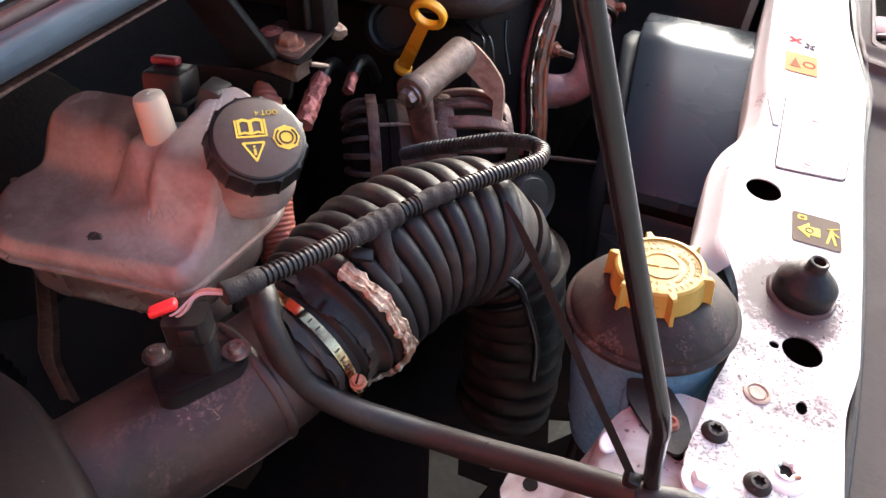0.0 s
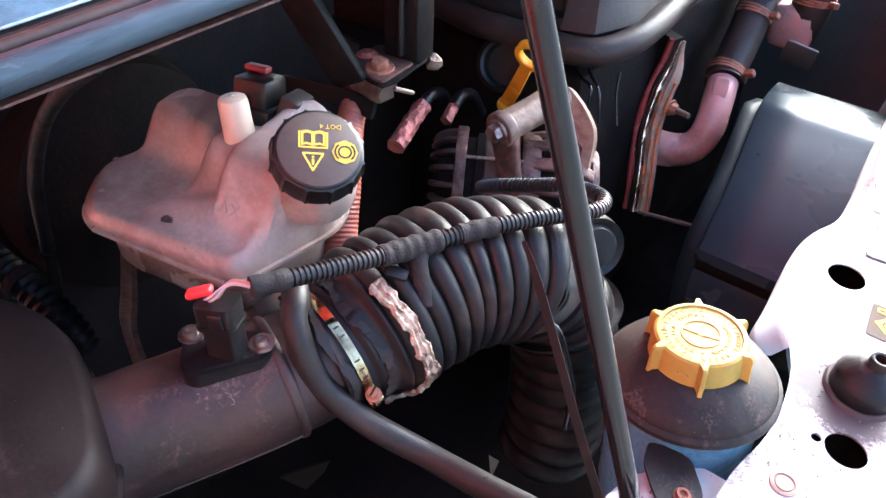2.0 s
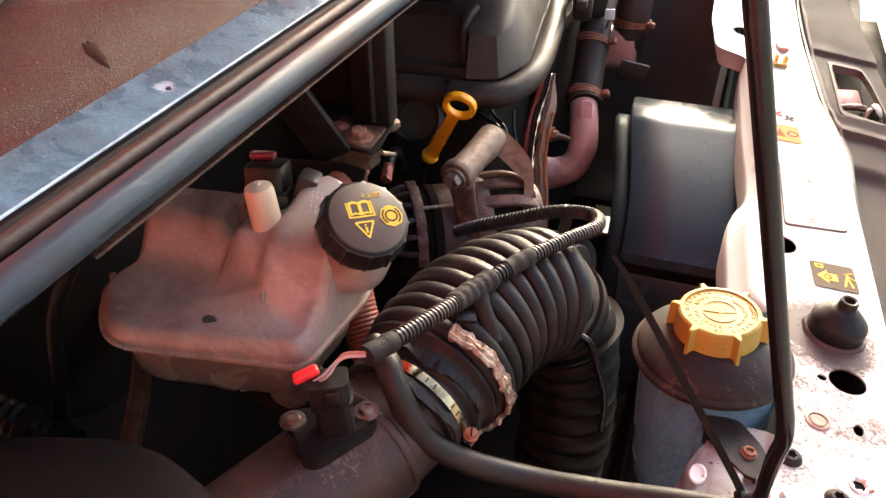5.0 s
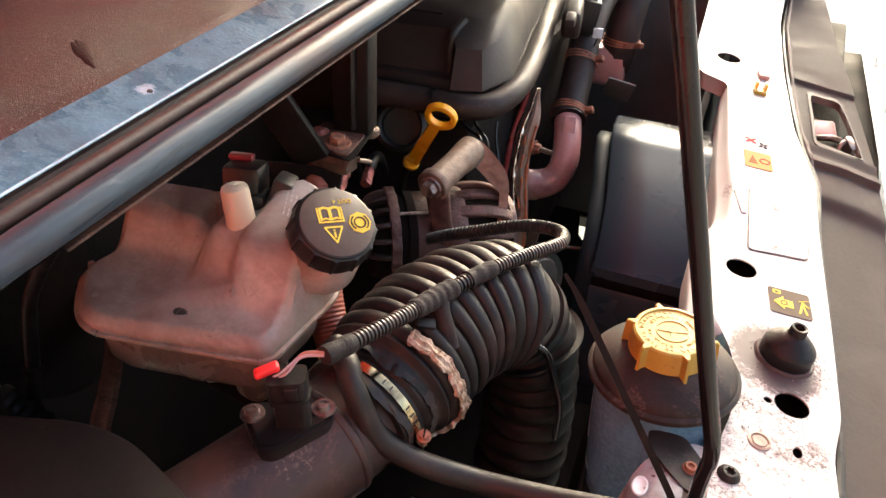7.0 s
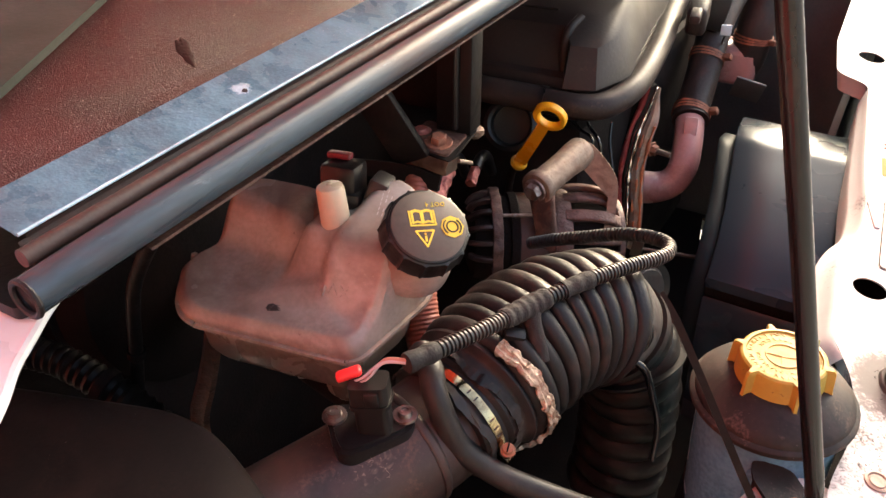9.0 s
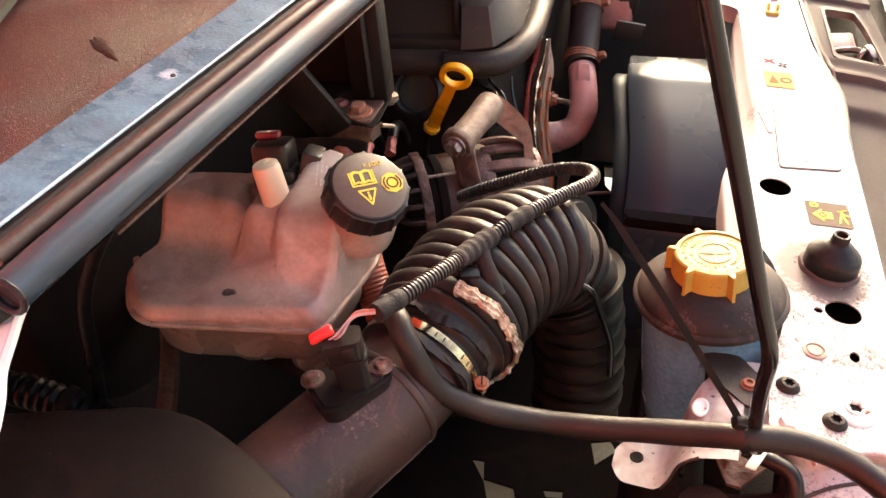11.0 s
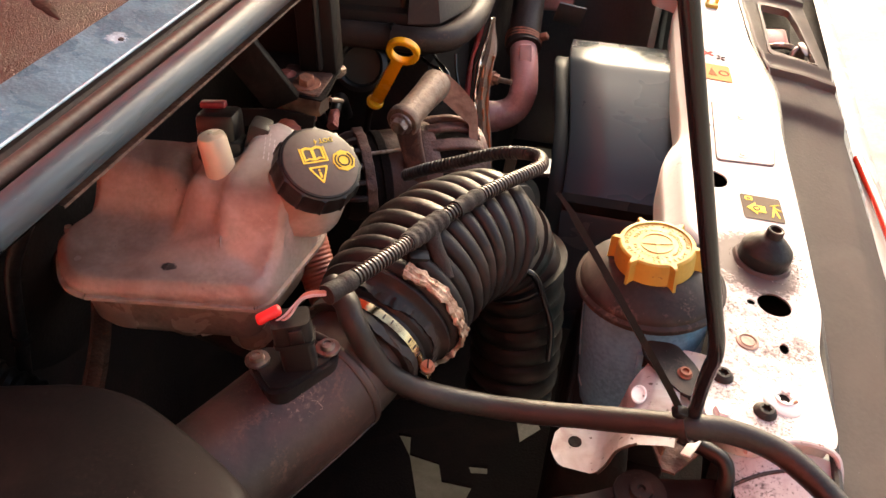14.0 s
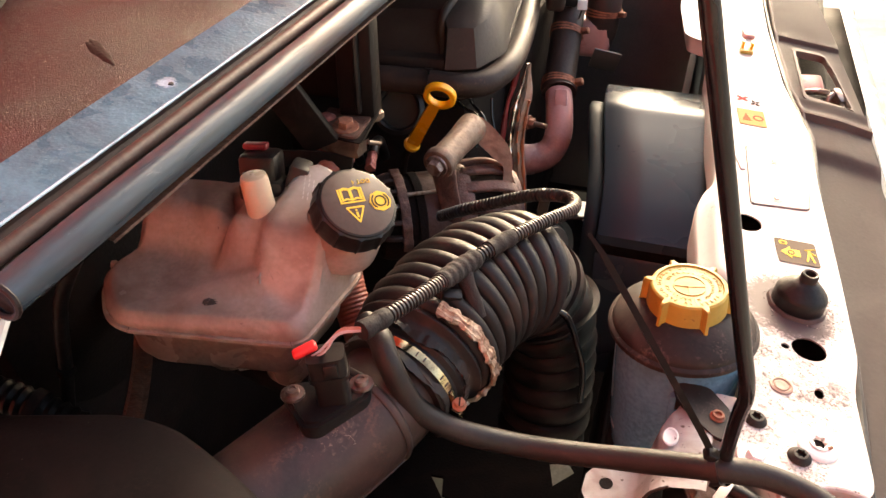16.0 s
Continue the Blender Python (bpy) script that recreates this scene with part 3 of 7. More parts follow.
def sweep(path, radius, s0=0.0, s1=None, step=0.004, n=24, caps=True, section=None):
    """A round (or any) section swept along a path; radius: a number, or a function of the length."""
    s1 = path.length if s1 is None else s1
    k = max(2, int(round((s1 - s0) / step)))
    bm = bmesh.new()
    rings = []
    shape = section or circle(1.0, n)
    for i in range(k + 1):
        s = s0 + (s1 - s0) * i / k
        p, t, u = path.at(s)
        side = t.cross(u)
        r = radius(s) if callable(radius) else radius
        rings.append([bm.verts.new(p + side * (x * r) + u * (y * r)) for x, y in shape])
    for a, b in zip(rings[:-1], rings[1:]):
        for i in range(len(shape)):
            j = (i + 1) % len(shape)
            bm.faces.new((a[i], a[j], b[j], b[i]))
    if caps:
        bm.faces.new(rings[0][::-1])
        bm.faces.new(rings[-1])
    return bm


def tube(pts, r, n=16, step=0.006, up=(0, 0, 1)):
    return sweep(Path(pts, up), r, step=step, n=n)


def plate(outline, top, thick, holes=(), bevel=0.0, m=None):
    """A sheet with holes. outline and holes: (x, y) loops; top(x, y): the height of its upper face."""
    bm = bmesh.new()
    edges = []
    for loop in (outline, *holes):
        vs = [bm.verts.new((x, y, 0)) for x, y in loop]
        edges += [bm.edges.new((vs[i], vs[(i + 1) % len(vs)])) for i in range(len(vs))]
    bmesh.ops.triangle_fill(bm, use_beauty=True, use_dissolve=False, edges=edges)
    bmesh.ops.recalc_face_normals(bm, faces=bm.faces)
    if bm.faces and sum(f.normal.z for f in bm.faces) < 0:
        bmesh.ops.reverse_faces(bm, faces=bm.faces)
    got = bmesh.ops.extrude_face_region(bm, geom=list(bm.faces))
    low = {v for v in got["geom"] if isinstance(v, bmesh.types.BMVert)}
    for v in bm.verts:
        v.co.z = top(v.co.x, v.co.y) - (thick if v in low else 0)
    if bevel:
        rim = [e for e in bm.edges if len(e.link_faces) == 2 and e.calc_face_angle(0) > 1.2 and not (e.verts[0] in low or e.verts[1] in low)]
        bmesh.ops.bevel(bm, geom=rim, offset=bevel, segments=2, affect="EDGES", profile=0.5)
    if m:
        bm.transform(m)
    return bm


def disc_loop(x, y, r, n=24, ry=None, turn=0.0):
    c, s = math.cos(turn), math.sin(turn)
    out = []
    for i in range(n):
        a = 2 * math.pi * i / n
        u, v = r * math.cos(a), (ry or r) * math.sin(a)
        out.append((x + u * c - v * s, y + u * s + v * c))
    return out


def rounded(pts, radius, n=5):
    """A polygon with rounded corners. radius: a number or one for each corner."""
    out = []
    k = len(pts)
    for i in range(k):
        a, b, c = (Vector(pts[(i + d) % k]) for d in (-1, 0, 1))
        r = radius[i] if isinstance(radius, (list, tuple)) else radius
        u, v = (a - b), (c - b)
        d = min(r, 0.45 * u.length, 0.45 * v.length)
        p, q = b + u.normalized() * d, b + v.normalized() * d
        for j in range(n + 1):
            t = j / n
            w = p * (1 - t) ** 2 + b * 2 * t * (1 - t) + q * t * t
            out.append((w.x, w.y))
    return out


def letters(body, size, m, depth=0.0004, spacing=1.0, align="CENTER"):
    """Words in the built-in font as a bmesh, standing in the frame m."""
    cu = bpy.data.curves.new("words", "FONT")
    cu.body, cu.size, cu.extrude, cu.align_x, cu.align_y = body, size, depth, align, "CENTER"
    cu.space_character, cu.resolution_u = spacing, 2
    ob = bpy.data.objects.new("words", cu)
    scene.collection.objects.link(ob)
    me = bpy.data.meshes.new_from_object(ob.evaluated_get(bpy.context.evaluated_depsgraph_get()))
    bpy.data.objects.remove(ob)
    bpy.data.curves.remove(cu)
    bm = bmesh.new()
    bm.from_mesh(me)
    bpy.data.meshes.remove(me)
    bm.transform(m)
    return bm


def band(outer, inner, thick, m):
    """A flat frame between two loops."""
    return plate(outer, lambda x, y: thick, thick, (inner,), m=m)


def flat(outline, thick, m, holes=()):
    return plate(outline, lambda x, y: thick, thick, holes, m=m)


def hexagon_head(m, r=0.006, h=0.005, washer=0.0, wh=0.0015):
    bm = lathe([(0, h), (r * 0.85, h), (r, h * 0.82), (r, 0), (0, 0)], m, 6)
    if washer:
        bm = join(bm, lathe([(0, wh), (washer * 0.95, wh), (washer, wh * 0.5), (washer, -0.0005), (0, -0.0005)], m, 28))
    return bm


def slam_z(x, y=0, h=0.0):
    """The upper face of the front panel: it falls a little towards the front."""
    return 0.92 - 0.1405 * x + h


SLAM_N = Vector((0.1391, 0, 0.9903))


def on_slam(x, y, h=0.0, turn=0.0):
    return frm((x, y, slam_z(x, y, h)), SLAM_N, (math.cos(turn), math.sin(turn), 0))


# ---------------------------------------------------------------- setting: yard and car body
bm = bmesh.new()
bmesh.ops.create_grid(bm, x_segments=2, y_segments=2, size=200)
structure("ground", bm, "concrete", "pale concrete yard under and around the car", "ground")


def wall_box(name, lo, hi, mat, label, category):
    c = [(a + b) / 2 for a, b in zip(lo, hi)]
    return structure(name, box([b - a for a, b in zip(lo, hi)], Matrix.Translation(c), 0.006), mat, label, category)


wall_box("wall_bulkhead", (-0.72, 0.16, 0.0), (-0.66, 1.90, 1.165), "bulkhead", "dark insulated bulkhead behind the engine", "bulkhead")
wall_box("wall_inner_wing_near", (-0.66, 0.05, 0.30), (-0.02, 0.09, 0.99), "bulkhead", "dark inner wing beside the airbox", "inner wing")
# paler than the near wing, since light on it is painted in
wall_box("wall_inner_wing_far", (-0.66, 1.87, 0.20), (0.10, 1.91, 1.0), "fan_side", "inner wing on the far side, paler for the light on it", "inner wing")
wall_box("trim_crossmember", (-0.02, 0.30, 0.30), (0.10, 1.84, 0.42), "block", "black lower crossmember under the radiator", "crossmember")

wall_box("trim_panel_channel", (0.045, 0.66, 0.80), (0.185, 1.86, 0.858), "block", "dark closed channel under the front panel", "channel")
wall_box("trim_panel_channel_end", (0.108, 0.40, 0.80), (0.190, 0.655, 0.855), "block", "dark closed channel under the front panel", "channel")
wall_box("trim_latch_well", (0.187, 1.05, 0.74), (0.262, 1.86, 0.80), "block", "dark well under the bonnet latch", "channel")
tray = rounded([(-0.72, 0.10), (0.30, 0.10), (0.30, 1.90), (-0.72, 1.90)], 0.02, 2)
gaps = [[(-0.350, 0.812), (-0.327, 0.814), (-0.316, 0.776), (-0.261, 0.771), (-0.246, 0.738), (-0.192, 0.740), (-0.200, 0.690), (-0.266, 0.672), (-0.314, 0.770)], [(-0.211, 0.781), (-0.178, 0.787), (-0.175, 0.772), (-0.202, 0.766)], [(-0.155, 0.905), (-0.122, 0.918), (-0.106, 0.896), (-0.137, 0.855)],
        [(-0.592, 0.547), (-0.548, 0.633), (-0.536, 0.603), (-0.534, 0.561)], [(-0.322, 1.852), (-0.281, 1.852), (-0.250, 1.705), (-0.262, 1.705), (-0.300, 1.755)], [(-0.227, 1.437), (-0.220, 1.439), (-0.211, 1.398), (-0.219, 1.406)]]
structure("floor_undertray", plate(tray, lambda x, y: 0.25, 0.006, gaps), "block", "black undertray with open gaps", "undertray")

# out of view: added so that red light fills the camera side
wall_box("wall_red_fill", (-3.6, -1.55, 0.0), (0.45, -1.45, 4.2), "red_fill_paint", "unseen red wall added to throw red light into the bay", "wall")

# out of view: added to hold the low sky off the fan face
wall_box("wall_grey_blocker", (0.47, -1.55, 0.0), (4.5, -1.45, 3.2), "grey_blocker", "unseen dark grey wall added to block sky light", "wall")

# raised bonnet overhead, held by the prop
bonnet_top, bonnet_hinge = Vector((BONNET_X, 0, BONNET_Z)), Vector((-0.84, 0, 1.28))
along = (bonnet_top - bonnet_hinge)
bm = bmesh.new()
rows_b = []
for i in range(9):
    k = i / 8
    w = 0.86 - 0.10 * k * k
    sag = 0.05 * math.sin(math.pi * k)
    c = bonnet_hinge + along * k + Vector((-0.5 * sag, 0, sag))
    rows_b.append([bm.verts.new((c.x, 0.99 + w * (j / 8 * 2 - 1), c.z + 0.05 * (1 - (j / 4 - 1) ** 2))) for j in range(9)])
for a, b in zip(rows_b[:-1], rows_b[1:]):
    for j in range(8):
        bm.faces.new((a[j], a[j + 1], b[j + 1], b[j]))
bmesh.ops.solidify(bm, geom=list(bm.faces), thickness=0.03)
structure("raised_bonnet", bm, "bonnet", "dark red inner side of the raised bonnet", "bonnet", 60)

# front panel of the engine bay
RIGHT = [(0.05, 1.86), (0.055, 1.62), (0.079, 1.39), (0.112, 1.17), (0.150, 1.025), (0.161, 0.89), (0.184, 0.69), (0.196, 0.57), (0.191, 0.52), (0.203, 0.42), (0.201, 0.405)]
LEFT = [(0.165, 0.398), (0.135, 0.375), (0.104, 0.378), (0.094, 0.404), (0.092, 0.430), (0.095, 0.458), (0.094, 0.485), (0.100, 0.530), (0.098, 0.570), (0.088, 0.612), (0.074, 0.640), (0.062, 0.660),
        (0.056, 0.70), (0.047, 0.79), (0.052, 0.83), (0.056, 0.87), (0.050, 0.93), (0.034, 1.02), (0.012, 1.18), (0.0, 1.265), (-0.048, 1.278), (-0.070, 1.40), (-0.10, 1.86)]
outline = rounded(RIGHT + LEFT, 0.016, 3)
holes = [disc_loop(0.081, 0.760, 0.0175, 20), disc_loop(0.151, 0.566, 0.0165, 20, 0.0160), disc_loop(0.129, 0.561, 0.0042, 12),
         disc_loop(-0.012, 1.374, 0.020, 20), disc_loop(0.160, 0.508, 0.0045, 10, 0.007)]
bm = plate(outline, lambda x, y: slam_z(x), 0.0018, holes)
# rounded skirt that falls away from the edge of the sheet
cx = [Vector(p) for p in outline]
sk = bmesh.new()
loops = []
for out, down in ((0.0, 0.0), (0.0022, 0.0012), (0.0036, 0.0045), (0.005, 0.014), (0.007, 0.030)):
    ring = []
    for i, p in enumerate(cx):
        d = (cx[(i + 1) % len(cx)] - cx[i - 1]).normalized()
        nrm = Vector((-d.y, d.x))
        q = p - nrm * out * SKIRT_SIGN
        ring.append(sk.verts.new((q.x, q.y, slam_z(q.x) - down)))
    loops.append(ring)
for a, b in zip(loops[:-1], loops[1:]):
    for i in range(len(a)):
        j = (i + 1) % len(a)
        sk.faces.new((a[i], a[j], b[j], b[i]))
slam = thing("slam_panel", (0.1, 0.9, 0.86), "white painted steel front panel with grime and rust specks", "body panel")
part("sheet", join(bm, sk), "panel_white", slam, angle=50)
# sloping flank along the engine side of the panel
inner = Path([(0.078, 0.634, 0), (0.064, 0.657, 0), (0.057, 0.70, 0), (0.048, 0.79, 0), (0.054, 0.84, 0), (0.056, 0.87, 0), (0.051, 0.93, 0), (0.035, 1.02, 0), (0.013, 1.18, 0), (0.001, 1.245, 0)], step=0.01)
outer = Path([(0.060, 0.636, 0), (0.040, 0.650, 0), (0.034, 0.70, 0), (0.023, 0.79, 0), (0.028, 0.84, 0), (0.037, 0.87, 0), (0.033, 0.93, 0), (0.020, 1.02, 0), (0.002, 1.18, 0), (-0.006, 1.25, 0)], step=0.01)
fb = bmesh.new()
fr = []
for i in range(61):
    a, b = inner.at(inner.length * i / 60)[0], outer.at(outer.length * i / 60)[0]
    row = []
    for k, drop in ((0.0, 0.0003), (0.12, 0.0014), (0.3, 0.0065), (0.75, 0.0205), (0.9, 0.0225), (0.98, 0.0250), (1.05, 0.034), (1.1, 0.075)):
        q = a.lerp(b, k)
        row.append(fb.verts.new((q.x, q.y, slam_z(q.x) - drop)))
    fr.append(row)
for a, b in zip(fr[:-1], fr[1:]):
    for j in range(len(a) - 1):
        fb.faces.new((a[j], a[j + 1], b[j + 1], b[j]))
part("flank", fb, "panel_white", slam, angle=60)
part("recess", plate(rounded([(0.044, 0.398), (0.100, 0.398), (0.102, 0.492), (0.066, 0.488), (0.040, 0.455)], 0.012, 3), lambda x, y: slam_z(x) - 0.0195, 0.002), "white", slam)
part("pressed_pad", lathe([(0, -0.0010), (0.0075, -0.0008), (0.0095, 0.0006), (0.0110, 0.0014), (0.0128, 0.0008), (0.0138, -0.0006)], pose(0.0400, 0.4110, 0.9024) @ Matrix.Diagonal((0.5, 0.8, 0.4, 1)), 30), "white", slam, "stained pressed round pad")
part("slot", lathe([(0, 0.0005), (0.005, 0.0005), (0.0054, -0.001)], on_slam(0.0865, 0.432, -0.0193), 14), "block", slam)
# pressed cover plate on the panel, with its two screws
pl = rounded([(0.070, 0.945), (0.084, 0.803), (0.150, 0.822), (0.148, 0.945)], 0.006, 3)
part("plate_gap", plate([(TCx + (x - TCx) * 1.04, TCy + (y - TCy) * 1.026) for TCx, TCy in ((0.112, 0.878),) for x, y in pl], lambda x, y: slam_z(x) + 0.0006, 0.0006), "grime", slam)
cover_plate = part("cover_plate", plate(pl, lambda x, y: slam_z(x) + 0.0022, 0.0014, bevel=0.0006), "panel_white", slam)
for q in ((0.112, 0.826), (0.106, 0.918)):
    part("rivet", lathe([(0, 0.002), (0.003, 0.002), (0.004, 0.0008), (0.0075, 0.0004), (0.0085, 0), (0.0085, -0.002)], on_slam(*q, 0.0024), 20), "bolt", cover_plate)
# slanting raised step near the plate
part("pressing", box((0.007, 0.055, 0.004), on_slam(0.062, 0.905, 0.0003, 0.30), 0.0018, 3), "panel_white", slam)
part("blanking_plug", lathe([(0, 0.0012), (0.006, 0.0014), (0.0072, 0.0004), (0.0085, 0.0018), (0.0105, 0.0012), (0.0112, -0.001)], on_slam(0.127, 0.503), 26), "plug_cap", slam, "stained round blanking plug")
random.seed(5)
specks = []
for i in range(70):
    a, d = random.uniform(0, 2 * math.pi), 0.031 + abs(random.gauss(0, 0.013))
    q = (0.138 + d * math.cos(a), 0.632 + d * math.sin(a)) if i < 50 else (random.gauss(0.125, 0.022), random.gauss(0.53, 0.04))
    if not (0.105 < q[0] < 0.185):
        continue
    r, turn = random.uniform(0.0005, 0.0013), random.uniform(0, 3)
    specks.append(lathe([(0, 0.0004), (r * 0.7, 0.0004), (r, -0.0003)], on_slam(*q, 0, turn) @ Matrix.Diagonal((1.2, 0.9, 1, 1)), 7, lobes=lambda b, h, rr: rr * (1 + 0.35 * math.sin(2 * b + turn))))
me_s = part("dirt_specks", join(*specks), "grime", slam, "dark greasy dirt specks round the rubber buffer")
me_s["kind"] = "stuff"

# stickers on the panel
st = thing("warning_sticker", (0.068, 1.06, slam_z(0.068) + 0.001), "white and orange fan warning sticker on the panel", "sticker")
m_s = on_slam(0.068, 1.058, 0.0005, 0.16)
part("ground_white", flat(rounded([(-0.019, -0.004), (0.019, -0.004), (0.019, 0.050), (-0.019, 0.050)], 0.002, 2), 0.0005, m_s), "label_white", st)
part("ground_orange", flat(rounded([(-0.019, -0.050), (0.019, -0.050), (0.019, -0.004), (-0.019, -0.004)], 0.002, 2), 0.0006, m_s), "print_orange", st)
part("warning_triangle", flat([(-0.014, -0.038), (-0.001, -0.038), (-0.0075, -0.016)], 0.0009, m_s), "print_faded", st)
part("no_touch_ring", band(disc_loop(0.009, -0.027, 0.0075), disc_loop(0.009, -0.027, 0.0055), 0.0009, m_s), "print_red", st)
part("red_cross", join(flat([(-0.016, 0.024), (-0.013, 0.021), (0.001, 0.034), (-0.002, 0.037)], 0.0009, m_s), flat([(-0.016, 0.034), (-0.013, 0.037), (0.001, 0.024), (-0.002, 0.021)], 0.0010, m_s)), "print_red", st)
fanblades = []
for k in range(4):
    a = k * math.pi / 2 + 0.6
    fanblades.append(flat(disc_loop(0.010 + 0.0045 * math.cos(a), 0.020 + 0.0055 * math.sin(a), 0.0036, 10, 0.0022, a), 0.0009 + 0.0001 * k, m_s))
part("fan_symbol", join(*fanblades), "print_dark", st)

st = thing("release_sticker", (0.138, 0.725, slam_z(0.138) + 0.001), "dark label with yellow arrow and bonnet symbol on the panel", "sticker")
m_s = on_slam(0.1375, 0.7255, 0.0006, 0.17)
part("label_ground", flat(rounded([(-0.0225, -0.022), (0.0225, -0.022), (0.0225, 0.022), (-0.0225, 0.022)], 0.003, 3), 0.0005, m_s), "label_dark", st)
part("arrow", flat([(-0.018, -0.003), (-0.007, 0.008), (-0.007, 0.003), (0.003, 0.003), (0.003, -0.009), (-0.007, -0.009), (-0.007, -0.014)], 0.0009, m_s), "print_yellow", st)
part("arrow_ring", band(disc_loop(-0.007, -0.003, 0.0042), disc_loop(-0.007, -0.003, 0.0026), 0.0013, m_s), "label_dark", st)
part("lock_symbol", band(rounded([(-0.018, 0.011), (-0.009, 0.011), (-0.009, 0.018), (-0.018, 0.018)], 0.002, 2), rounded([(-0.016, 0.0125), (-0.011, 0.0125), (-0.011, 0.0165), (-0.016, 0.0165)], 0.001, 2), 0.0009, m_s), "print_yellow", st)
sym = [flat([(a, b), (a + 0.0022, b), (c + 0.0022, d), (c, d)], 0.0009 + 0.0001 * i, m_s) for i, (a, b, c, d) in enumerate(((0.008, -0.015, 0.013, 0.006), (0.016, -0.015, 0.012, 0.004), (0.009, 0.006, 0.019, 0.010), (0.019, -0.002, 0.012, 0.004)))]
part("bonnet_symbol", join(*sym), "print_yellow", st)

# dark plastic trim in front of the panel, with the latch opening
TL = [(0.209, 0.20), (0.203, 0.42), (0.197, 0.57), (0.186, 0.69), (0.164, 0.89), (0.155, 1.03), (0.122, 1.18), (0.089, 1.40), (0.066, 1.62), (0.06, 1.86)]
TR = [(0.31, 0.20), (0.302, 0.45), (0.292, 0.65), (0.270, 0.86), (0.240, 1.09), (0.230, 1.17), (0.212, 1.29), (0.178, 1.50), (0.160, 1.62), (0.13, 1.86)]


def trim_z(x, y):
    """The upper face of the trim: a raised frame round the latch, a fold in front of it, and a falling outer edge."""
    z = slam_z(x) - 0.012 - 0.10 * max(0, x - 0.19)
    rise = lambda at, k: 0.5 * (1 + math.tanh(0.5 * k * (y - at)))
    z += 0.010 * rise(1.095, 1500) - 0.007 * rise(1.150, 1200) + 0.007 * rise(1.375, 900)
    z -= 0.006 * math.exp(-((y - 1.125) / 0.016) ** 2) + 0.014 * (1 - rise(1.010, 240))
    return z - 0.9 * max(0, x - (0.272 - 0.05 * (y - 0.4))) ** 1.2


open_l = rounded([(0.147, 1.168), (0.214, 1.160), (0.190, 1.280), (0.174, 1.342), (0.128, 1.340)], 0.010, 4)
trim = thing("front_trim", (0.22, 1.0, 0.80), "dark grey plastic trim over the front grille, dusty", "trim panel")


def inside(x, y, loop):
    hit = False
    for (x0, y0), (x1, y1) in zip(loop, loop[1:] + loop[:1]):
        if (y0 > y) != (y1 > y) and x < x0 + (x1 - x0) * (y - y0) / (y1 - y0):
            hit = not hit
    return hit


def fine(pts, n=6):
    return [tuple(Vector(a).lerp(Vector(b), i / n)) for a, b in zip(pts[:-1], pts[1:]) for i in range(n)] + [pts[-1]]


tl_y, tl_x, tr_y, tr_x = [p[1] for p in TL], [p[0] for p in TL], [p[1] for p in TR], [p[0] for p in TR]
bm = bmesh.new()
rows_t = []
for y in np.linspace(0.20, 1.86, 700):
    xl, xr = float(np.interp(y, tl_y, tl_x)), float(np.interp(y, tr_y, tr_x))
    rows_t.append([bm.verts.new((xl + (xr - xl) * k / 26, y, trim_z(xl + (xr - xl) * k / 26, y))) for k in range(27)])
for a, b in zip(rows_t[:-1], rows_t[1:]):
    for k in range(26):
        c = (a[k].co + b[k + 1].co) / 2
        if not inside(c.x, c.y, open_l):
            bm.faces.new((a[k], a[k + 1], b[k + 1], b[k]))
bmesh.ops.solidify(bm, geom=list(bm.faces), thickness=0.004)
part("panel", bm, "trim", trim, angle=14)
mid_o = Vector((0.172, 1.255))
outer_o = [tuple(mid_o + (Vector(p) - mid_o) * 1.13) for p in open_l]
part("opening_frame", plate(outer_o, lambda x, y: trim_z(x, y) + 0.0022, 0.012, (open_l,), bevel=0.0008), "trim", trim)
part("edge_lip", sweep(Path([(x + 0.003, y, trim_z(x + 0.003, y) + 0.001) for x, y in fine(TL, 10)]), 0.0030, n=8, step=0.012), "trim", trim)
seam = Path([(x - 0.001, y, slam_z(x) - 0.010) for x, y in TL])
part("edge_seal", sweep(seam, 0.0042, n=8, step=0.02), "rubber", trim)

latch = thing("bonnet_latch", (0.175, 1.23, 0.82), "greasy steel bonnet latch inside the trim opening", "latch")
part("latch_plate", box((0.055, 0.12, 0.006), pose(0.170, 1.225, 0.845, 0, 8, 8), 0.002), "block", latch)
part("striker_loop", tube([(0.178, 1.20, 0.85), (0.182, 1.205, 0.872), (0.187, 1.212, 0.880), (0.193, 1.222, 0.874), (0.195, 1.232, 0.85)], 0.0036, 10), "bolt", latch)
part("latch_hook", box((0.012, 0.030, 0.030), pose(0.196, 1.215, 0.868, 20, 0, 30), 0.003), "bolt", latch)
part("latch_bolt", hexagon_head(frm((0.160, 1.20, 0.850), SLAM_N), 0.007, 0.012, 0.010), "bolt", latch)
part("pink_cover", box((0.042, 0.045, 0.030), pose(0.158, 1.292, 0.850, 12, 0, 10), 0.006, 3), "elbow", latch, "faded pink plastic cover")
part("latch_spring", tube([(0.150, 1.25, 0.862), (0.170, 1.245, 0.868), (0.186, 1.255, 0.862)], 0.005, 10), "bolt", latch)

# bumper and headlamp beyond the trim
bumper = thing("bumper", (0.40, 0.9, 0.4), "white painted front bumper with a red-edged lamp", "bumper")
prof = [(0.0, 0.82), (0.035, 0.80), (0.06, 0.74), (0.075, 0.60), (0.07, 0.40)]
bm = bmesh.new()
rws = []
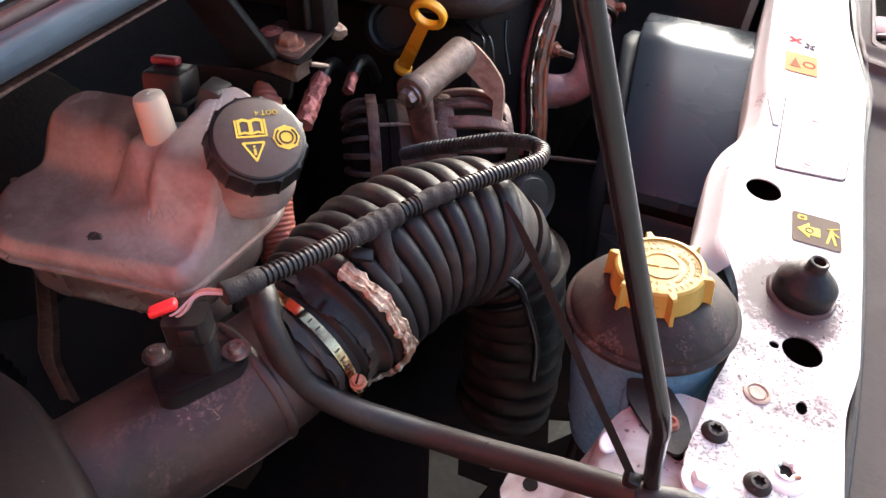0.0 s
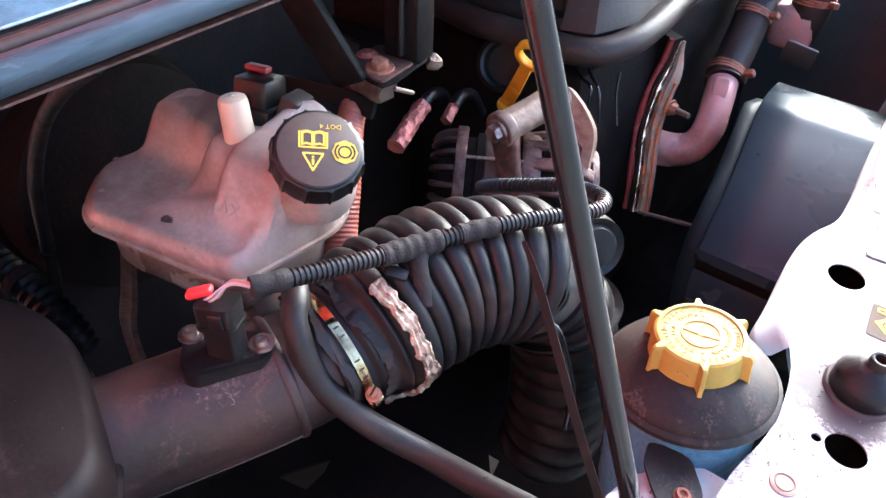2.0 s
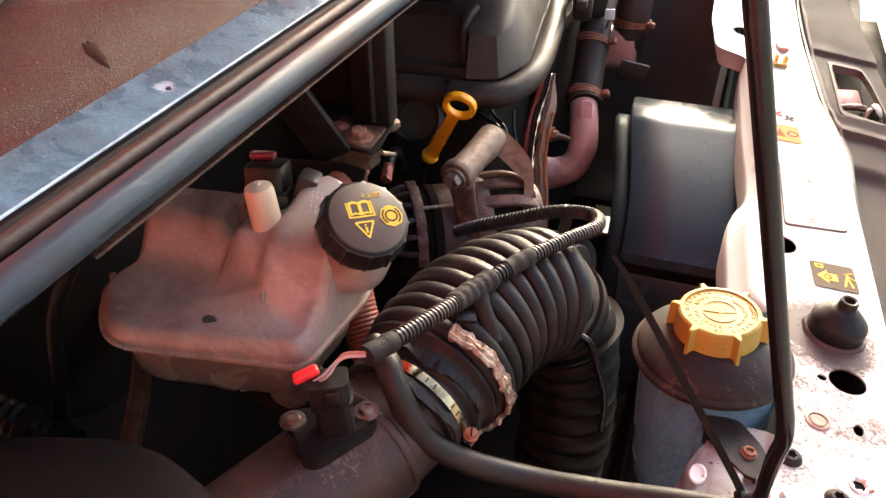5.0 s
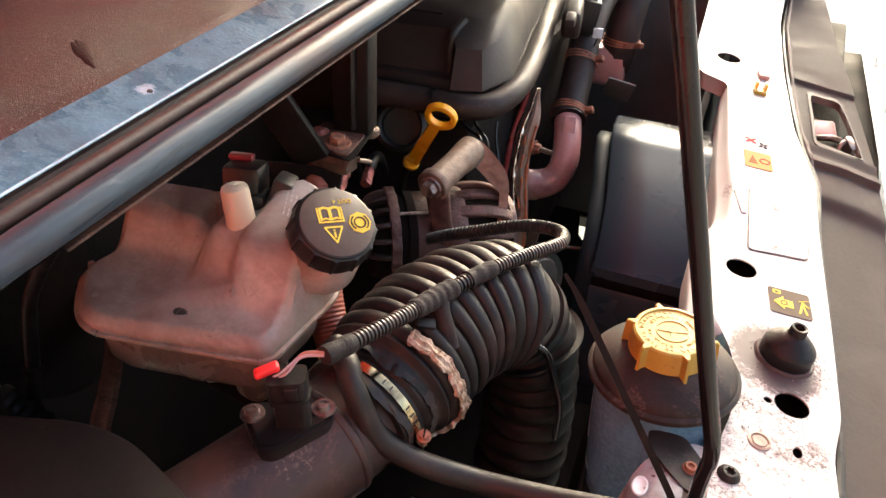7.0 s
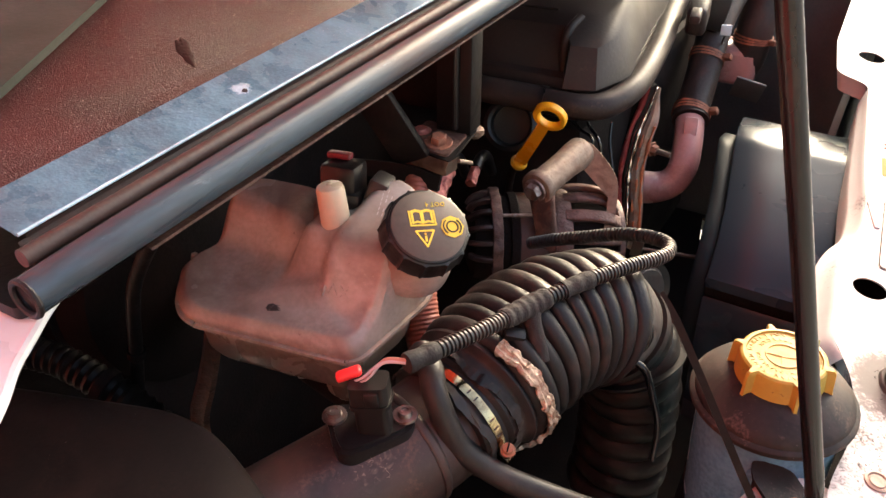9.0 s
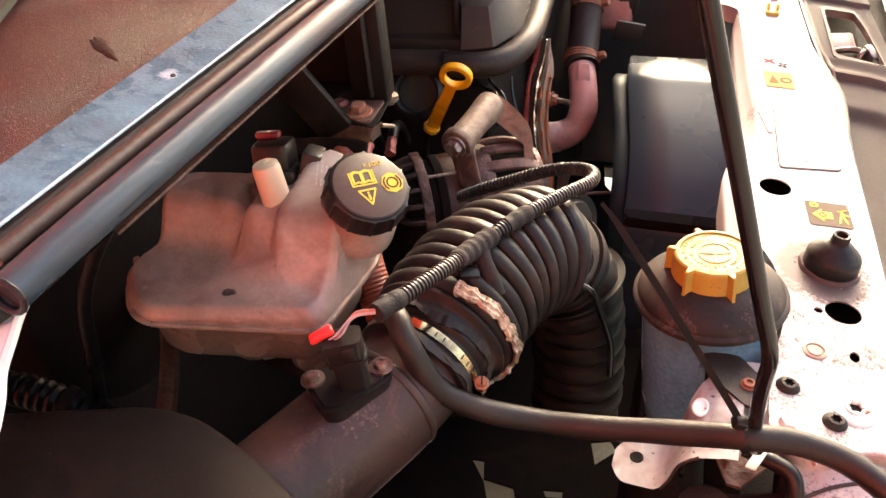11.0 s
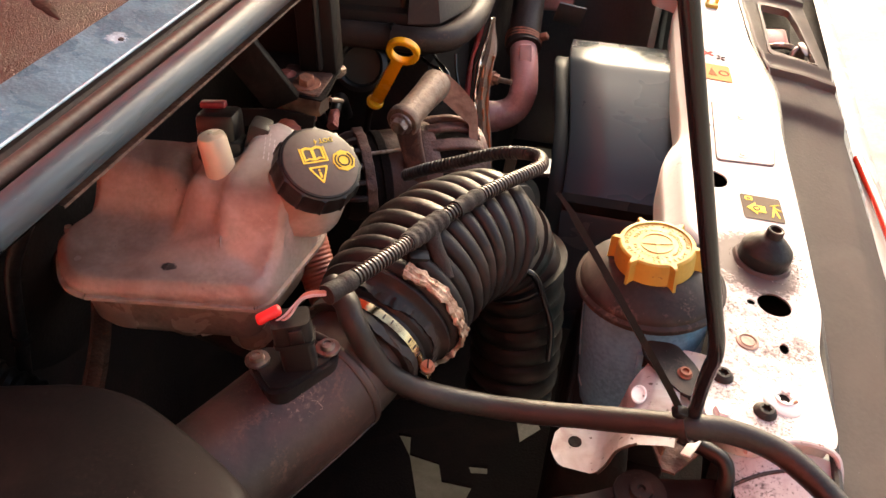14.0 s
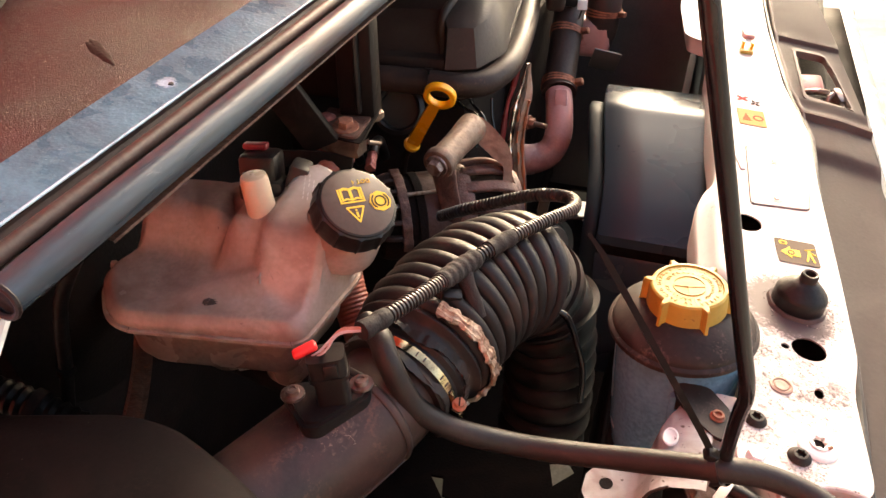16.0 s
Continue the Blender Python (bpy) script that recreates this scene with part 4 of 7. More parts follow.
for y in np.linspace(0.1, 1.9, 19):
    base = 0.315 - 0.06 * (y - 0.3)
    rws.append([bm.verts.new((base + a, y, b)) for a, b in prof])
for a, b in zip(rws[:-1], rws[1:]):
    for i in range(len(prof) - 1):
        bm.faces.new((a[i], a[i + 1], b[i + 1], b[i]))
bmesh.ops.solidify(bm, geom=list(bm.faces), thickness=0.004)
part("shell", bm, "clean_white", bumper)
part("lamp_strip", tube([(0.326, 0.60, 0.812), (0.312, 0.74, 0.820), (0.294, 0.88, 0.824), (0.276, 1.00, 0.824)], 0.007, 10, 0.02), "lamp_red", bumper, "red lamp edge strip")

# wing edge beside the cowl
wing = thing("front_wing", (-0.5, 0.05, 1.1), "white painted wing edge beside the cowl", "body panel")
edge_w = [(-0.350, 0.185), (-0.336, 0.153), (-0.322, 0.130), (-0.308, 0.108), (-0.290, 0.087), (-0.272, 0.061), (-0.262, 0.044), (-0.20, -0.07), (-0.16, -0.20)]
wl = fine(edge_w, 4) + [(-0.9, -0.20), (-0.9, 0.20)]
part("wing_sheet", plate(wl, lambda x, y: 1.150 + 0.02 * min(0, y), 0.0016), "clean_white", wing)
pw = Path([(x, y, 1.147 + 0.02 * min(0, y)) for x, y in edge_w])
part("folded_edge", sweep(pw, 0.0035, n=8), "clean_white", wing)

# ---------------------------------------------------------------- cowl and its rubber seal
cowl = thing("cowl_panel", (-0.5, 1.0, 1.17), "grained black plastic cowl panel with a scuffed blue-grey edge", "cowl panel")
part("end_plate", plate(rounded([(-0.60, 0.230), (-0.352, 0.190), (-0.329, 0.150), (-0.331, 0.131), (-0.352, 0.131), (-0.60, 0.128)], 0.005, 3), lambda x, y: 1.161, 0.008, bevel=0.0015), "black", cowl, "dark end piece of the cowl")


def strip(profile, y0, y1, n, thick):
    bm = bmesh.new()
    rr = []
    for y in np.linspace(y0, y1, n):
        rr.append([bm.verts.new((x, y, z)) for x, z in profile])
    for a, b in zip(rr[:-1], rr[1:]):
        for i in range(len(profile) - 1):
            bm.faces.new((a[i], a[i + 1], b[i + 1], b[i]))
    bmesh.ops.solidify(bm, geom=list(bm.faces), thickness=thick)
    return bm


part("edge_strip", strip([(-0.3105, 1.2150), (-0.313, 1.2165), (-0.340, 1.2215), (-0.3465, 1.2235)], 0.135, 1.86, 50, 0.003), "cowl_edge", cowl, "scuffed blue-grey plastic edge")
# black plastic; the red reflection on it sits in the material's colour
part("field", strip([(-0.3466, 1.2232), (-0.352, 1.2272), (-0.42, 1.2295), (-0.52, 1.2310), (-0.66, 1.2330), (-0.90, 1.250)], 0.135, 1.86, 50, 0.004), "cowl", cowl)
part("smear", lathe([(0, 0.0003), (0.006, 0.0003), (0.0075, -0.0003)], frm((-0.391, 0.339, 1.2285), (0.03, 0, 1), (0.82, -0.58, 0)) @ Matrix.Diagonal((4.0, 0.75, 1, 1)), 40, lobes=lambda a, h, r: r * (1 + 0.14 * math.sin(3 * a + 1) + 0.07 * math.sin(7 * a))), "smear", cowl, "dark dried smear")
part("edge_face", strip([(-0.3092, 1.197), (-0.3098, 1.2142)], 0.14, 1.86, 40, 0.002), "seal_groove", cowl, "dark face below the edge")
part("pale_lip", sweep(Path([(-0.3104, y, 1.2156) for y in (0.136, 0.5, 1.0, 1.5, 1.86)]), 0.0011, n=10, step=0.05), "pale_lip", cowl, "pale lip of the edge")
part("screw", lathe([(0, 0.0006), (0.0016, 0.0006), (0.0022, -0.0004)], frm((-0.3225, 0.3235, 1.2185), (0.2, 0, 1)), 12), "print_dark", cowl)
part("rear_cover", plate(rounded([(-0.400, 0.170), (-0.449, 0.260), (-0.548, 0.440), (-0.640, 0.620), (-0.90, 1.10), (-0.92, 0.17)], 0.006, 2), lambda x, y: 1.2400, 0.006, bevel=0.0015), "rear_cover", cowl, "dull grey-green plastic cover behind the grained panel")

seal = thing("bonnet_seal", (-0.285, 1.0, 1.17), "grey-black rubber weatherstrip along the cowl edge", "rubber seal")
sp = Path([(-0.2800 - 0.9 * max(0, 0.2 - y) ** 2, y, 1.2020 + 0.001 * math.sin(5 * y) - 0.8 * max(0, 0.2 - y) ** 2) for y in (0.117, 0.14, 0.17, *np.linspace(0.21, 1.86, 22))], step=0.01)
part("bulb", sweep(sp, 0.0112, n=26, step=0.03, caps=False), "seal", seal)
end_ring = [Vector((-0.2862 + r * math.cos(a), 0.1165, 1.1965 + r * math.sin(a))) for r, a in [(0.0102, 2 * math.pi * i / 24) for i in range(25)]]
part("cut_end", sweep(Path(end_ring), 0.0020, n=8, caps=False), "rubber", seal)
hollow = sweep(Path([(-0.2862, 0.1172, 1.1965), (-0.2845, 0.128, 1.1980)]), 0.0100, n=20, step=0.005, caps=True)
part("bulb_inside", hollow, "deep_rubber", seal)
part("second_rib", sweep(Path([(-0.2990, y, 1.2095) for y in np.linspace(0.128, 1.86, 12)], step=0.02), 0.0052, n=14, step=0.05), "seal_groove", seal)
part("groove", strip([(-0.3086, 1.2128), (-0.3066, 1.2092), (-0.3036, 1.2072), (-0.3005, 1.2060)], 0.134, 1.86, 30, 0.0015), "seal_groove", seal, "red-brown groove beside the cowl edge")
part("foot", strip([(-0.309, 1.194), (-0.300, 1.193), (-0.290, 1.192), (-0.2765, 1.190)], 0.132, 1.86, 30, 0.003), "rubber", seal)
part("rusty_flange", strip([(-0.292, 1.1912), (-0.2732, 1.1900), (-0.2726, 1.1885)], 0.185, 1.86, 60, 0.0012), "dirty_alloy", seal, "rust-flecked steel flange edge under the seal")


# ---------------------------------------------------------------- brake fluid reservoir
CAP_O, CAP_N = Vector((-0.231, 0.404, 1.092)), Vector((0.49, -0.23, 0.84)).normalized()
CAP_X = Vector((0.79, 0.60, -0.30)).normalized()
tank = thing("brake_fluid_reservoir", (-0.34, 0.38, 0.94), "yellowed translucent brake fluid reservoir, dusty", "fluid reservoir")
TANK = rounded([(-0.446, 0.388), (-0.466, 0.350), (-0.424, 0.299), (-0.258, 0.329), (-0.254, 0.385), (-0.250, 0.432), (-0.272, 0.468), (-0.33, 0.456), (-0.405, 0.452), (-0.456, 0.444)],
               [0.03, 0.03, 0.035, 0.014, 0.04, 0.03, 0.02, 0.02, 0.02, 0.02], 6)
TC = Vector((-0.345, 0.392))


def sm(a, b, x):
    t = min(1, max(0, (x - a) / (b - a)))
    return t * t * (3 - 2 * t)


def tank_top(x, y):
    """The moulded upper face: a front shelf, a raised block behind it, and a ramp up to the filler neck."""
    shelf = 1.004 + 0.15 * (y - 0.305)
    block = 1.0 + 0.056 * sm(0.370, 0.410, y) * sm(-0.330, -0.378, x + 0.25 * (y - 0.42))
    ramp = 1.0465 - 0.56 * (max(x, -0.308) + 0.242) + 0.26 * (y - 0.409)
    ridge = ramp - 0.075 * (1 - sm(-0.350, -0.298, x)) - 0.040 * (1 - sm(0.345, 0.385, y))
    mid = 0.99 + 0.078 * sm(0.342, 0.392, y) * sm(-0.384, -0.336, x + 0.15 * (y - 0.38))
    back = 0.99 + 0.060 * sm(0.425, 0.452, y)
    z = shelf
    for q in (block, mid, ridge, back):
        d = q - z
        z = z + 0.5 * (d + math.sqrt(d * d + 0.00009))
    d = 1.094 - z
    return 0.5 * (z + 1.094 - math.sqrt(d * d + 0.0001))


bm = bmesh.new()
N_A, N_R = len(TANK), 40
grid = []
for k in range(N_R + 1):
    f = k / N_R
    ring = []
    for x, y in TANK:
        px, py = TC.x + (x - TC.x) * f, TC.y + (y - TC.y) * f
        ring.append(bm.verts.new((px, py, tank_top(px, py) - 0.007 * sm(0.93, 1.0, f))))
        if k == 0:
            break
    grid.append(ring)
for k in range(N_R):
    a, b = grid[k], grid[k + 1]
    for i in range(N_A):
        j = (i + 1) % N_A
        bm.faces.new((a[0], b[i], b[j]) if k == 0 else (a[i], b[i], b[j], a[j]))
prev = grid[-1]
for out, z in ((1.004, 1.0), (1.004, 0.9965), (0.985, 0.994)):
    ring = []
    for i, (x, y) in enumerate(TANK):
        px, py = TC.x + (x - TC.x) * out, TC.y + (y - TC.y) * out
        ring.append(bm.verts.new((px, py, min(prev[i].co.z - 0.001, z + 0.0))))
    for i in range(N_A):
        j = (i + 1) % N_A
        bm.faces.new((prev[i], ring[i], ring[j], prev[j]))
    prev = ring
part("upper_shell", bm, "tank", tank, angle=60)
rim_p = [Vector((TC.x + (x - TC.x) * 1.012, TC.y + (y - TC.y) * 1.012, 0.9945)) for x, y in TANK]
rim_p.append(rim_p[0])
part("rim_nub", lathe([(0, 0.006), (0.003, 0.0055), (0.0042, 0.002), (0.0045, -0.003)], Matrix.Translation((-0.4655, 0.366, 1.002)), 16), "tank", tank)
part("weld_seam", sweep(Path(rim_p), 1.0, n=8, step=0.004, caps=False, section=[(-0.003, -0.0016), (0.0024, -0.0016), (0.0024, 0.0016), (-0.003, 0.0016)]), "tank", tank)
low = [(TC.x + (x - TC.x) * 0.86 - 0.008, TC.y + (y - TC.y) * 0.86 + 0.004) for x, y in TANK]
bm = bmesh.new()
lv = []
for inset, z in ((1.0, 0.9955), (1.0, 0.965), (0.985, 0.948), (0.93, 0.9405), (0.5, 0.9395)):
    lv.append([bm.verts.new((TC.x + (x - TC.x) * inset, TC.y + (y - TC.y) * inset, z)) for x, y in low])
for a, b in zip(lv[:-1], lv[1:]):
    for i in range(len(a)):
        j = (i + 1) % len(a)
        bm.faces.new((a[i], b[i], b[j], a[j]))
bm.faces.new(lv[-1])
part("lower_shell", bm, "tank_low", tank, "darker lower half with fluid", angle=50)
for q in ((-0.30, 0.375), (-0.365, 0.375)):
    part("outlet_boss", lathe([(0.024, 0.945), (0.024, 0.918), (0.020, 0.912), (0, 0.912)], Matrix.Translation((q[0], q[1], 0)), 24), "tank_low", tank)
# neck and cap
part("filler_neck", lathe([(0.036, -0.060), (0.0345, -0.044), (0.030, -0.034), (0.030, -0.010)], frm(CAP_O, CAP_N, CAP_X), 40), "tank", tank)
cap = part("cap", lathe([(0, 0.0), (0.0305, 0.0), (0.0318, -0.0008), (0.0322, -0.002), (0.0335, -0.003), (0.0345, -0.012), (0.0350, -0.0205), (0.0345, -0.0225), (0.030, -0.0225)],
                        frm(CAP_O, CAP_N, CAP_X), 108, lobes=lambda a, h, r: r + (0.0018 * max(0, math.cos(12 * a)) ** 8 if -0.021 < h < -0.0025 else 0)), "black", tank, "black ribbed screw cap with yellow symbols", angle=30)
mc = frm(CAP_O + CAP_N * 0.0001, CAP_N, CAP_X)
part("cap_top", lathe([(0, 0.0005), (0.0296, 0.0005), (0.0304, 0.0), (0.0304, -0.001)], frm(CAP_O, CAP_N, CAP_X), 64), "cap_dust", cap, "dust-browned cap top")


def onto_cap(p):
    """The place on the cap, in its own plane, of a world point."""
    q = mc.inverted() @ Vector(p)
    return q.x, q.y


BK, WN, HX = onto_cap((-0.235, 0.404, 1.102)), onto_cap((-0.225, 0.393, 1.092)), onto_cap((-0.218, 0.417, 1.087))
up2 = (Vector(BK) - Vector(WN)).normalized()
tilt = math.atan2(up2.y, up2.x) - math.pi / 2


def place(at, turn=0.0):
    return mc @ Matrix.Translation((at[0], at[1], 0.0004)) @ Matrix.Rotation(turn, 4, "Z") @ Matrix.Diagonal((1.15, 1.15, 1, 1))


def outline_band(pts, w, m, thick=0.0005):
    c = Vector((sum(p[0] for p in pts) / len(pts), sum(p[1] for p in pts) / len(pts)))
    return band(pts, [tuple(c + (Vector(p) - c) * (1 - w)) for p in pts], thick, m)


tri_p = rounded([(-0.0075, 0.0058), (0.0, -0.0080), (0.0075, 0.0058)], 0.0016, 3)
mw = place(WN, tilt)
part("warning_symbol", join(outline_band(tri_p, 0.27, mw), flat([(-0.0007, -0.0030), (0.0007, -0.0030), (0.0008, 0.0012), (-0.0008, 0.0012)], 0.0005, mw), flat(disc_loop(0, 0.0027, 0.0008, 10), 0.0005, mw)), "print_yellow", cap, "yellow warning triangle")
mb = place(BK, tilt)
half = [(0, 0.0050), (0.004, 0.0062), (0.0078, 0.0050), (0.0078, -0.0050), (0.004, -0.0040), (0, -0.0052)]
page = [(0.0012, 0.0035), (0.004, 0.0042), (0.0062, 0.0035), (0.0062, -0.0034), (0.004, -0.0026), (0.0012, -0.0034)]
mirror = lambda pts: [(-x, y) for x, y in pts][::-1]
part("book_symbol", join(band(half, page, 0.0005, mb), band(mirror(half), mirror(page), 0.0005, mb),
                         flat([(0.0082, 0.0052), (0.0094, 0.0052), (0.0094, -0.0066), (0.0, -0.0068), (0.0, -0.0056), (0.0082, -0.0056)], 0.0005, mb),
                         flat(mirror([(0.0082, 0.0052), (0.0094, 0.0052), (0.0094, -0.0066), (0.0, -0.0068), (0.0, -0.0056), (0.0082, -0.0056)]), 0.0005, mb)), "print_yellow", cap, "yellow open-book symbol")
mh = place(HX, tilt)
octo = [(0.0084 * math.cos(a), 0.0084 * math.sin(a)) for a in np.linspace(0, 2 * math.pi, 8, endpoint=False)]
arcs = []
for base_a in (0.0, math.pi):
    outer = [(0.0068 * math.cos(base_a + a), 0.0068 * math.sin(base_a + a)) for a in np.linspace(-0.9, 0.9, 9)]
    inner = [(0.0058 * math.cos(base_a + a), 0.0058 * math.sin(base_a + a)) for a in np.linspace(0.9, -0.9, 9)]
    arcs.append(flat(outer + inner, 0.0009, mh))
ring_sym = part("brake_symbol", flat(octo, 0.0005, mh), "print_yellow", cap, "yellow brake symbol")
part("symbol_arcs", join(*arcs, band(disc_loop(0, 0, 0.0045), disc_loop(0, 0, 0.0035), 0.0009, mh)), "print_dark", ring_sym)
DOT = onto_cap((-0.2345, 0.421, 1.1035))
part("words_dot_4", letters("DOT 4", 0.0048, place(DOT, tilt + math.pi), 0.0004), "print_yellow", cap)
# ivory stub, dirt spot, raised letters
stub = part("stub", lathe([(0, 0.052), (0.008, 0.0518), (0.0108, 0.0502), (0.0119, 0.0465), (0.0123, 0.024), (0.0130, 0.010), (0.0145, -0.006), (0.0170, -0.022)], frm((-0.320, 0.401, 1.052), (-0.10, 0.02, 1.0)), 32), "stub", tank, "ivory plastic level sensor stub")
part("stub_pip", lathe([(0, 0.0012), (0.002, 0.0010), (0.0026, 0)], frm((-0.3255, 0.402, 1.1038), (-0.10, 0.02, 1)), 14), "stub", stub)
part("dirt_spot", lathe([(0, 0.0010), (0.005, 0.0008), (0.0072, 0)], frm((-0.341, 0.335, tank_top(-0.341, 0.335) + 0.0022), (0, -0.25, 1)), 14, lobes=lambda a, h, r: r * (1 + 0.35 * math.sin(2 * a + 1))), "grime", tank, "small dark dirt spot")
e1 = 0.004
gx, gy = -0.297, 0.358
raised = []
for k, ch in enumerate("MAX"):
    lx, ly = gx + 0.0100 * (k - 1), gy + 0.0023 * (k - 1)
    nrm = Vector((tank_top(lx - e1, ly) - tank_top(lx + e1, ly), tank_top(lx, ly - e1) - tank_top(lx, ly + e1), 2 * e1)).normalized()
    raised.append(letters(ch, 0.0135, frm(Vector((lx, ly, tank_top(lx, ly))) + nrm * 0.0002, nrm, (0.97, 0.22, 0)), 0.0008))
part("words_max", join(*raised), "tank", tank)
random.seed(21)
for i in range(6):
    for k in range(7):
        x0, y0 = -0.300 + 0.0052 * i + 0.0016 * k, 0.446 - 0.0046 * k - 0.0036 * i
        if random.random() < 0.2:
            continue
        d = 0.003
        nn = Vector((tank_top(x0 - d, y0) - tank_top(x0 + d, y0), tank_top(x0, y0 - d) - tank_top(x0, y0 + d), 2 * d)).normalized()
        part("moulded_line", box((0.0009, 0.0034, 0.0004), frm((x0, y0, tank_top(x0, y0) + 0.0001), nn, (1, 0.25, 0)), 0), "text_tank", tank)

# ---------------------------------------------------------------- air intake: pipe, sensor, bellows
axis = Path([(-0.278, 0.150, 0.925), (-0.250, 0.205, 0.935), (-0.218, 0.268, 0.943), (-0.197, 0.312, 0.949), (-0.185, 0.350, 0.953), (-0.174, 0.405, 0.963), (-0.158, 0.462, 0.969),
             (-0.134, 0.518, 0.957), (-0.113, 0.553, 0.918), (-0.103, 0.568, 0.865), (-0.100, 0.570, 0.805), (-0.100, 0.565, 0.740), (-0.105, 0.555, 0.70)])


def s_near(p):
    p = Vector(p)
    return axis.s[min(range(len(axis.p)), key=lambda i: (axis.p[i] - p).length)]


S_ST, S_CL, S_B0, S_B1, S_C1 = s_near((-0.197, 0.312, 0.949)), s_near((-0.181, 0.355, 0.954)), s_near((-0.177, 0.388, 0.960)), s_near((-0.130, 0.526, 0.95)), s_near((-0.120, 0.543, 0.93))
pipe = thing("air_intake_pipe", (-0.22, 0.26, 0.89), "dusty black plastic air intake pipe with a sensor seat", "intake pipe")
part("pipe_body", sweep(axis, lambda s: 0.0475 + 0.014 * (1 - sm(0.0, 0.07, s)), 0.0, S_ST, 0.004, 48), "dusty", pipe)
part("pipe_collar", sweep(axis, lambda s: 0.0484 + 0.0008 * sm(S_ST - 0.001, S_ST + 0.0005, s) * (1 - sm(S_ST + 0.003, S_ST + 0.0045, s)) - 0.0022 * sm(S_ST + 0.0045, S_ST + 0.006, s), S_ST - 0.001, S_CL + 0.01, 0.0008, 48), "dusty", pipe)
part("mould_seam", sweep(Path([axis.ring(s, -28, 0.0480) for s in np.linspace(0.05, S_ST, 8)]), 0.0009, n=6), "dusty", pipe)
zb = 1.0
seat = rounded([(-0.247, 0.276), (-0.240, 0.286), (-0.197, 0.309), (-0.183, 0.304), (-0.179, 0.290), (-0.203, 0.250), (-0.212, 0.246), (-0.224, 0.254)], 0.006, 3)
sensor = thing("airflow_sensor", (-0.213, 0.275, 0.985), "black airflow sensor screwed to the intake pipe", "sensor")
part("base_plate", plate(seat, lambda x, y: zb - 0.0035, 0.022, bevel=0.0015), "black", sensor)
part("raised_rim", plate([(TCx + (x - TCx) * 0.86, TCy + (y - TCy) * 0.86) for TCx, TCy in ((-0.212, 0.276),) for x, y in seat], lambda x, y: zb - 0.001, 0.004, bevel=0.001), "black", sensor)
for q in ((-0.2345, 0.2725), (-0.1895, 0.2985)):
    mscrew = Matrix.Translation((q[0], q[1], zb - 0.001))
    part("screw", lathe([(0, 0.0045), (0.0028, 0.0045), (0.003, 0.0062), (0.0050, 0.0060), (0.0056, 0.0035), (0.0058, 0.0022), (0.0092, 0.002), (0.0094, 0), (0, 0)], mscrew, 24), "bolt", sensor)
random.seed(11)
hairs = []
for i in range(4):
    a0 = Vector((-0.196 + random.gauss(0, 0.012), 0.258 + random.gauss(0, 0.007), 0))
    pts = [a0]
    for k in range(4):
        pts.append(pts[-1] + Vector((random.gauss(0, 0.0020), random.gauss(0, 0.0020), 0)))
    q = []
    for p in pts:
        s = s_near((p.x, p.y, 0.94))
        c = axis.at(s)[0]
        off = Vector((p.x - c.x, p.y - c.y))
        q.append((p.x, p.y, c.z + math.sqrt(max(0.0001, 0.0484 ** 2 - off.length_squared)) + 0.0004))
    hairs.append(tube(q, 0.00014, 4, 0.002))
tagged(part("dust_fibres", join(*hairs), "plug_cap", pipe, "pale dust fibres stuck to the pipe"), kind="stuff")
part("paint_dab", lathe([(0, 0.0030), (0.0025, 0.0026), (0.0035, 0.0)], Matrix.Translation((-0.1935, 0.3035, zb - 0.001)), 12), "red", sensor, "dab of red paint")
socket = rounded([(-0.0125, -0.0095), (0.0125, -0.0095), (0.0125, 0.0095), (-0.0125, 0.0095)], 0.005, 4)
m_conn = frm((-0.2030, 0.2800, zb - 0.002), (-0.10, 0.04, 1), (0.90, 0.43, 0))
part("socket", flat(socket, 0.030, m_conn), "black", sensor, angle=50)
plug = thing("sensor_connector", (-0.215, 0.282, 1.026), "black wire plug with a bright red locking clip", "connector")
m_plug = m_conn @ Matrix.Translation((0, 0, 0.024))
part("plug_body", flat([(x * 1.12, y * 1.18) for x, y in socket], 0.019, m_plug), "black", plug, angle=50)
part("plug_ridge", flat([(x * 1.2, y * 1.26) for x, y in socket], 0.003, m_plug), "black", plug, angle=50)
part("plug_key", box((0.010, 0.003, 0.012), m_plug @ Matrix.Translation((0.003, -0.0118, 0.010)), 0.001), "black", plug)
part("red_clip", box((0.019, 0.0095, 0.0060), m_plug @ pose(-0.0145, 0.004, 0.0215, 0, -12, 14), 0.0024, 3), "red", plug, "bright red clip")
for k, (mt, off) in enumerate((("wire_grey", 0.0), ("wire_pink", 0.0032), ("wire_cream", -0.003), ("wire_pink", 0.0055))):
    a = m_plug @ Vector((-0.010 + 0.002 * k, 0.4 * off, 0.018))
    part("wire", tube([a, a + Vector((0.007, 0.001, 0.006)), (-0.197, 0.288 + 0.2 * off, 1.0575 + 0.3 * off), (-0.180, 0.2935, 1.0605 + 0.4 * off)], 0.0009, 8, 0.003), mt, plug)

cuff = thing("air_hose", (-0.13, 0.48, 0.88), "black rubber bellows air hose from the intake pipe", "air hose")


def cuff_r(s):
    r = 0.0515 + 0.0035 * sm(S_CL + 0.008, S_CL + 0.012, s)
    r += 0.0040 * math.exp(-((s - S_CL - 0.030) / 0.0035) ** 2) + 0.0030 * math.exp(-((s - S_CL + 0.011) / 0.0028) ** 2)
    return r + 0.004 * sm(S_B0 - 0.012, S_B0, s)


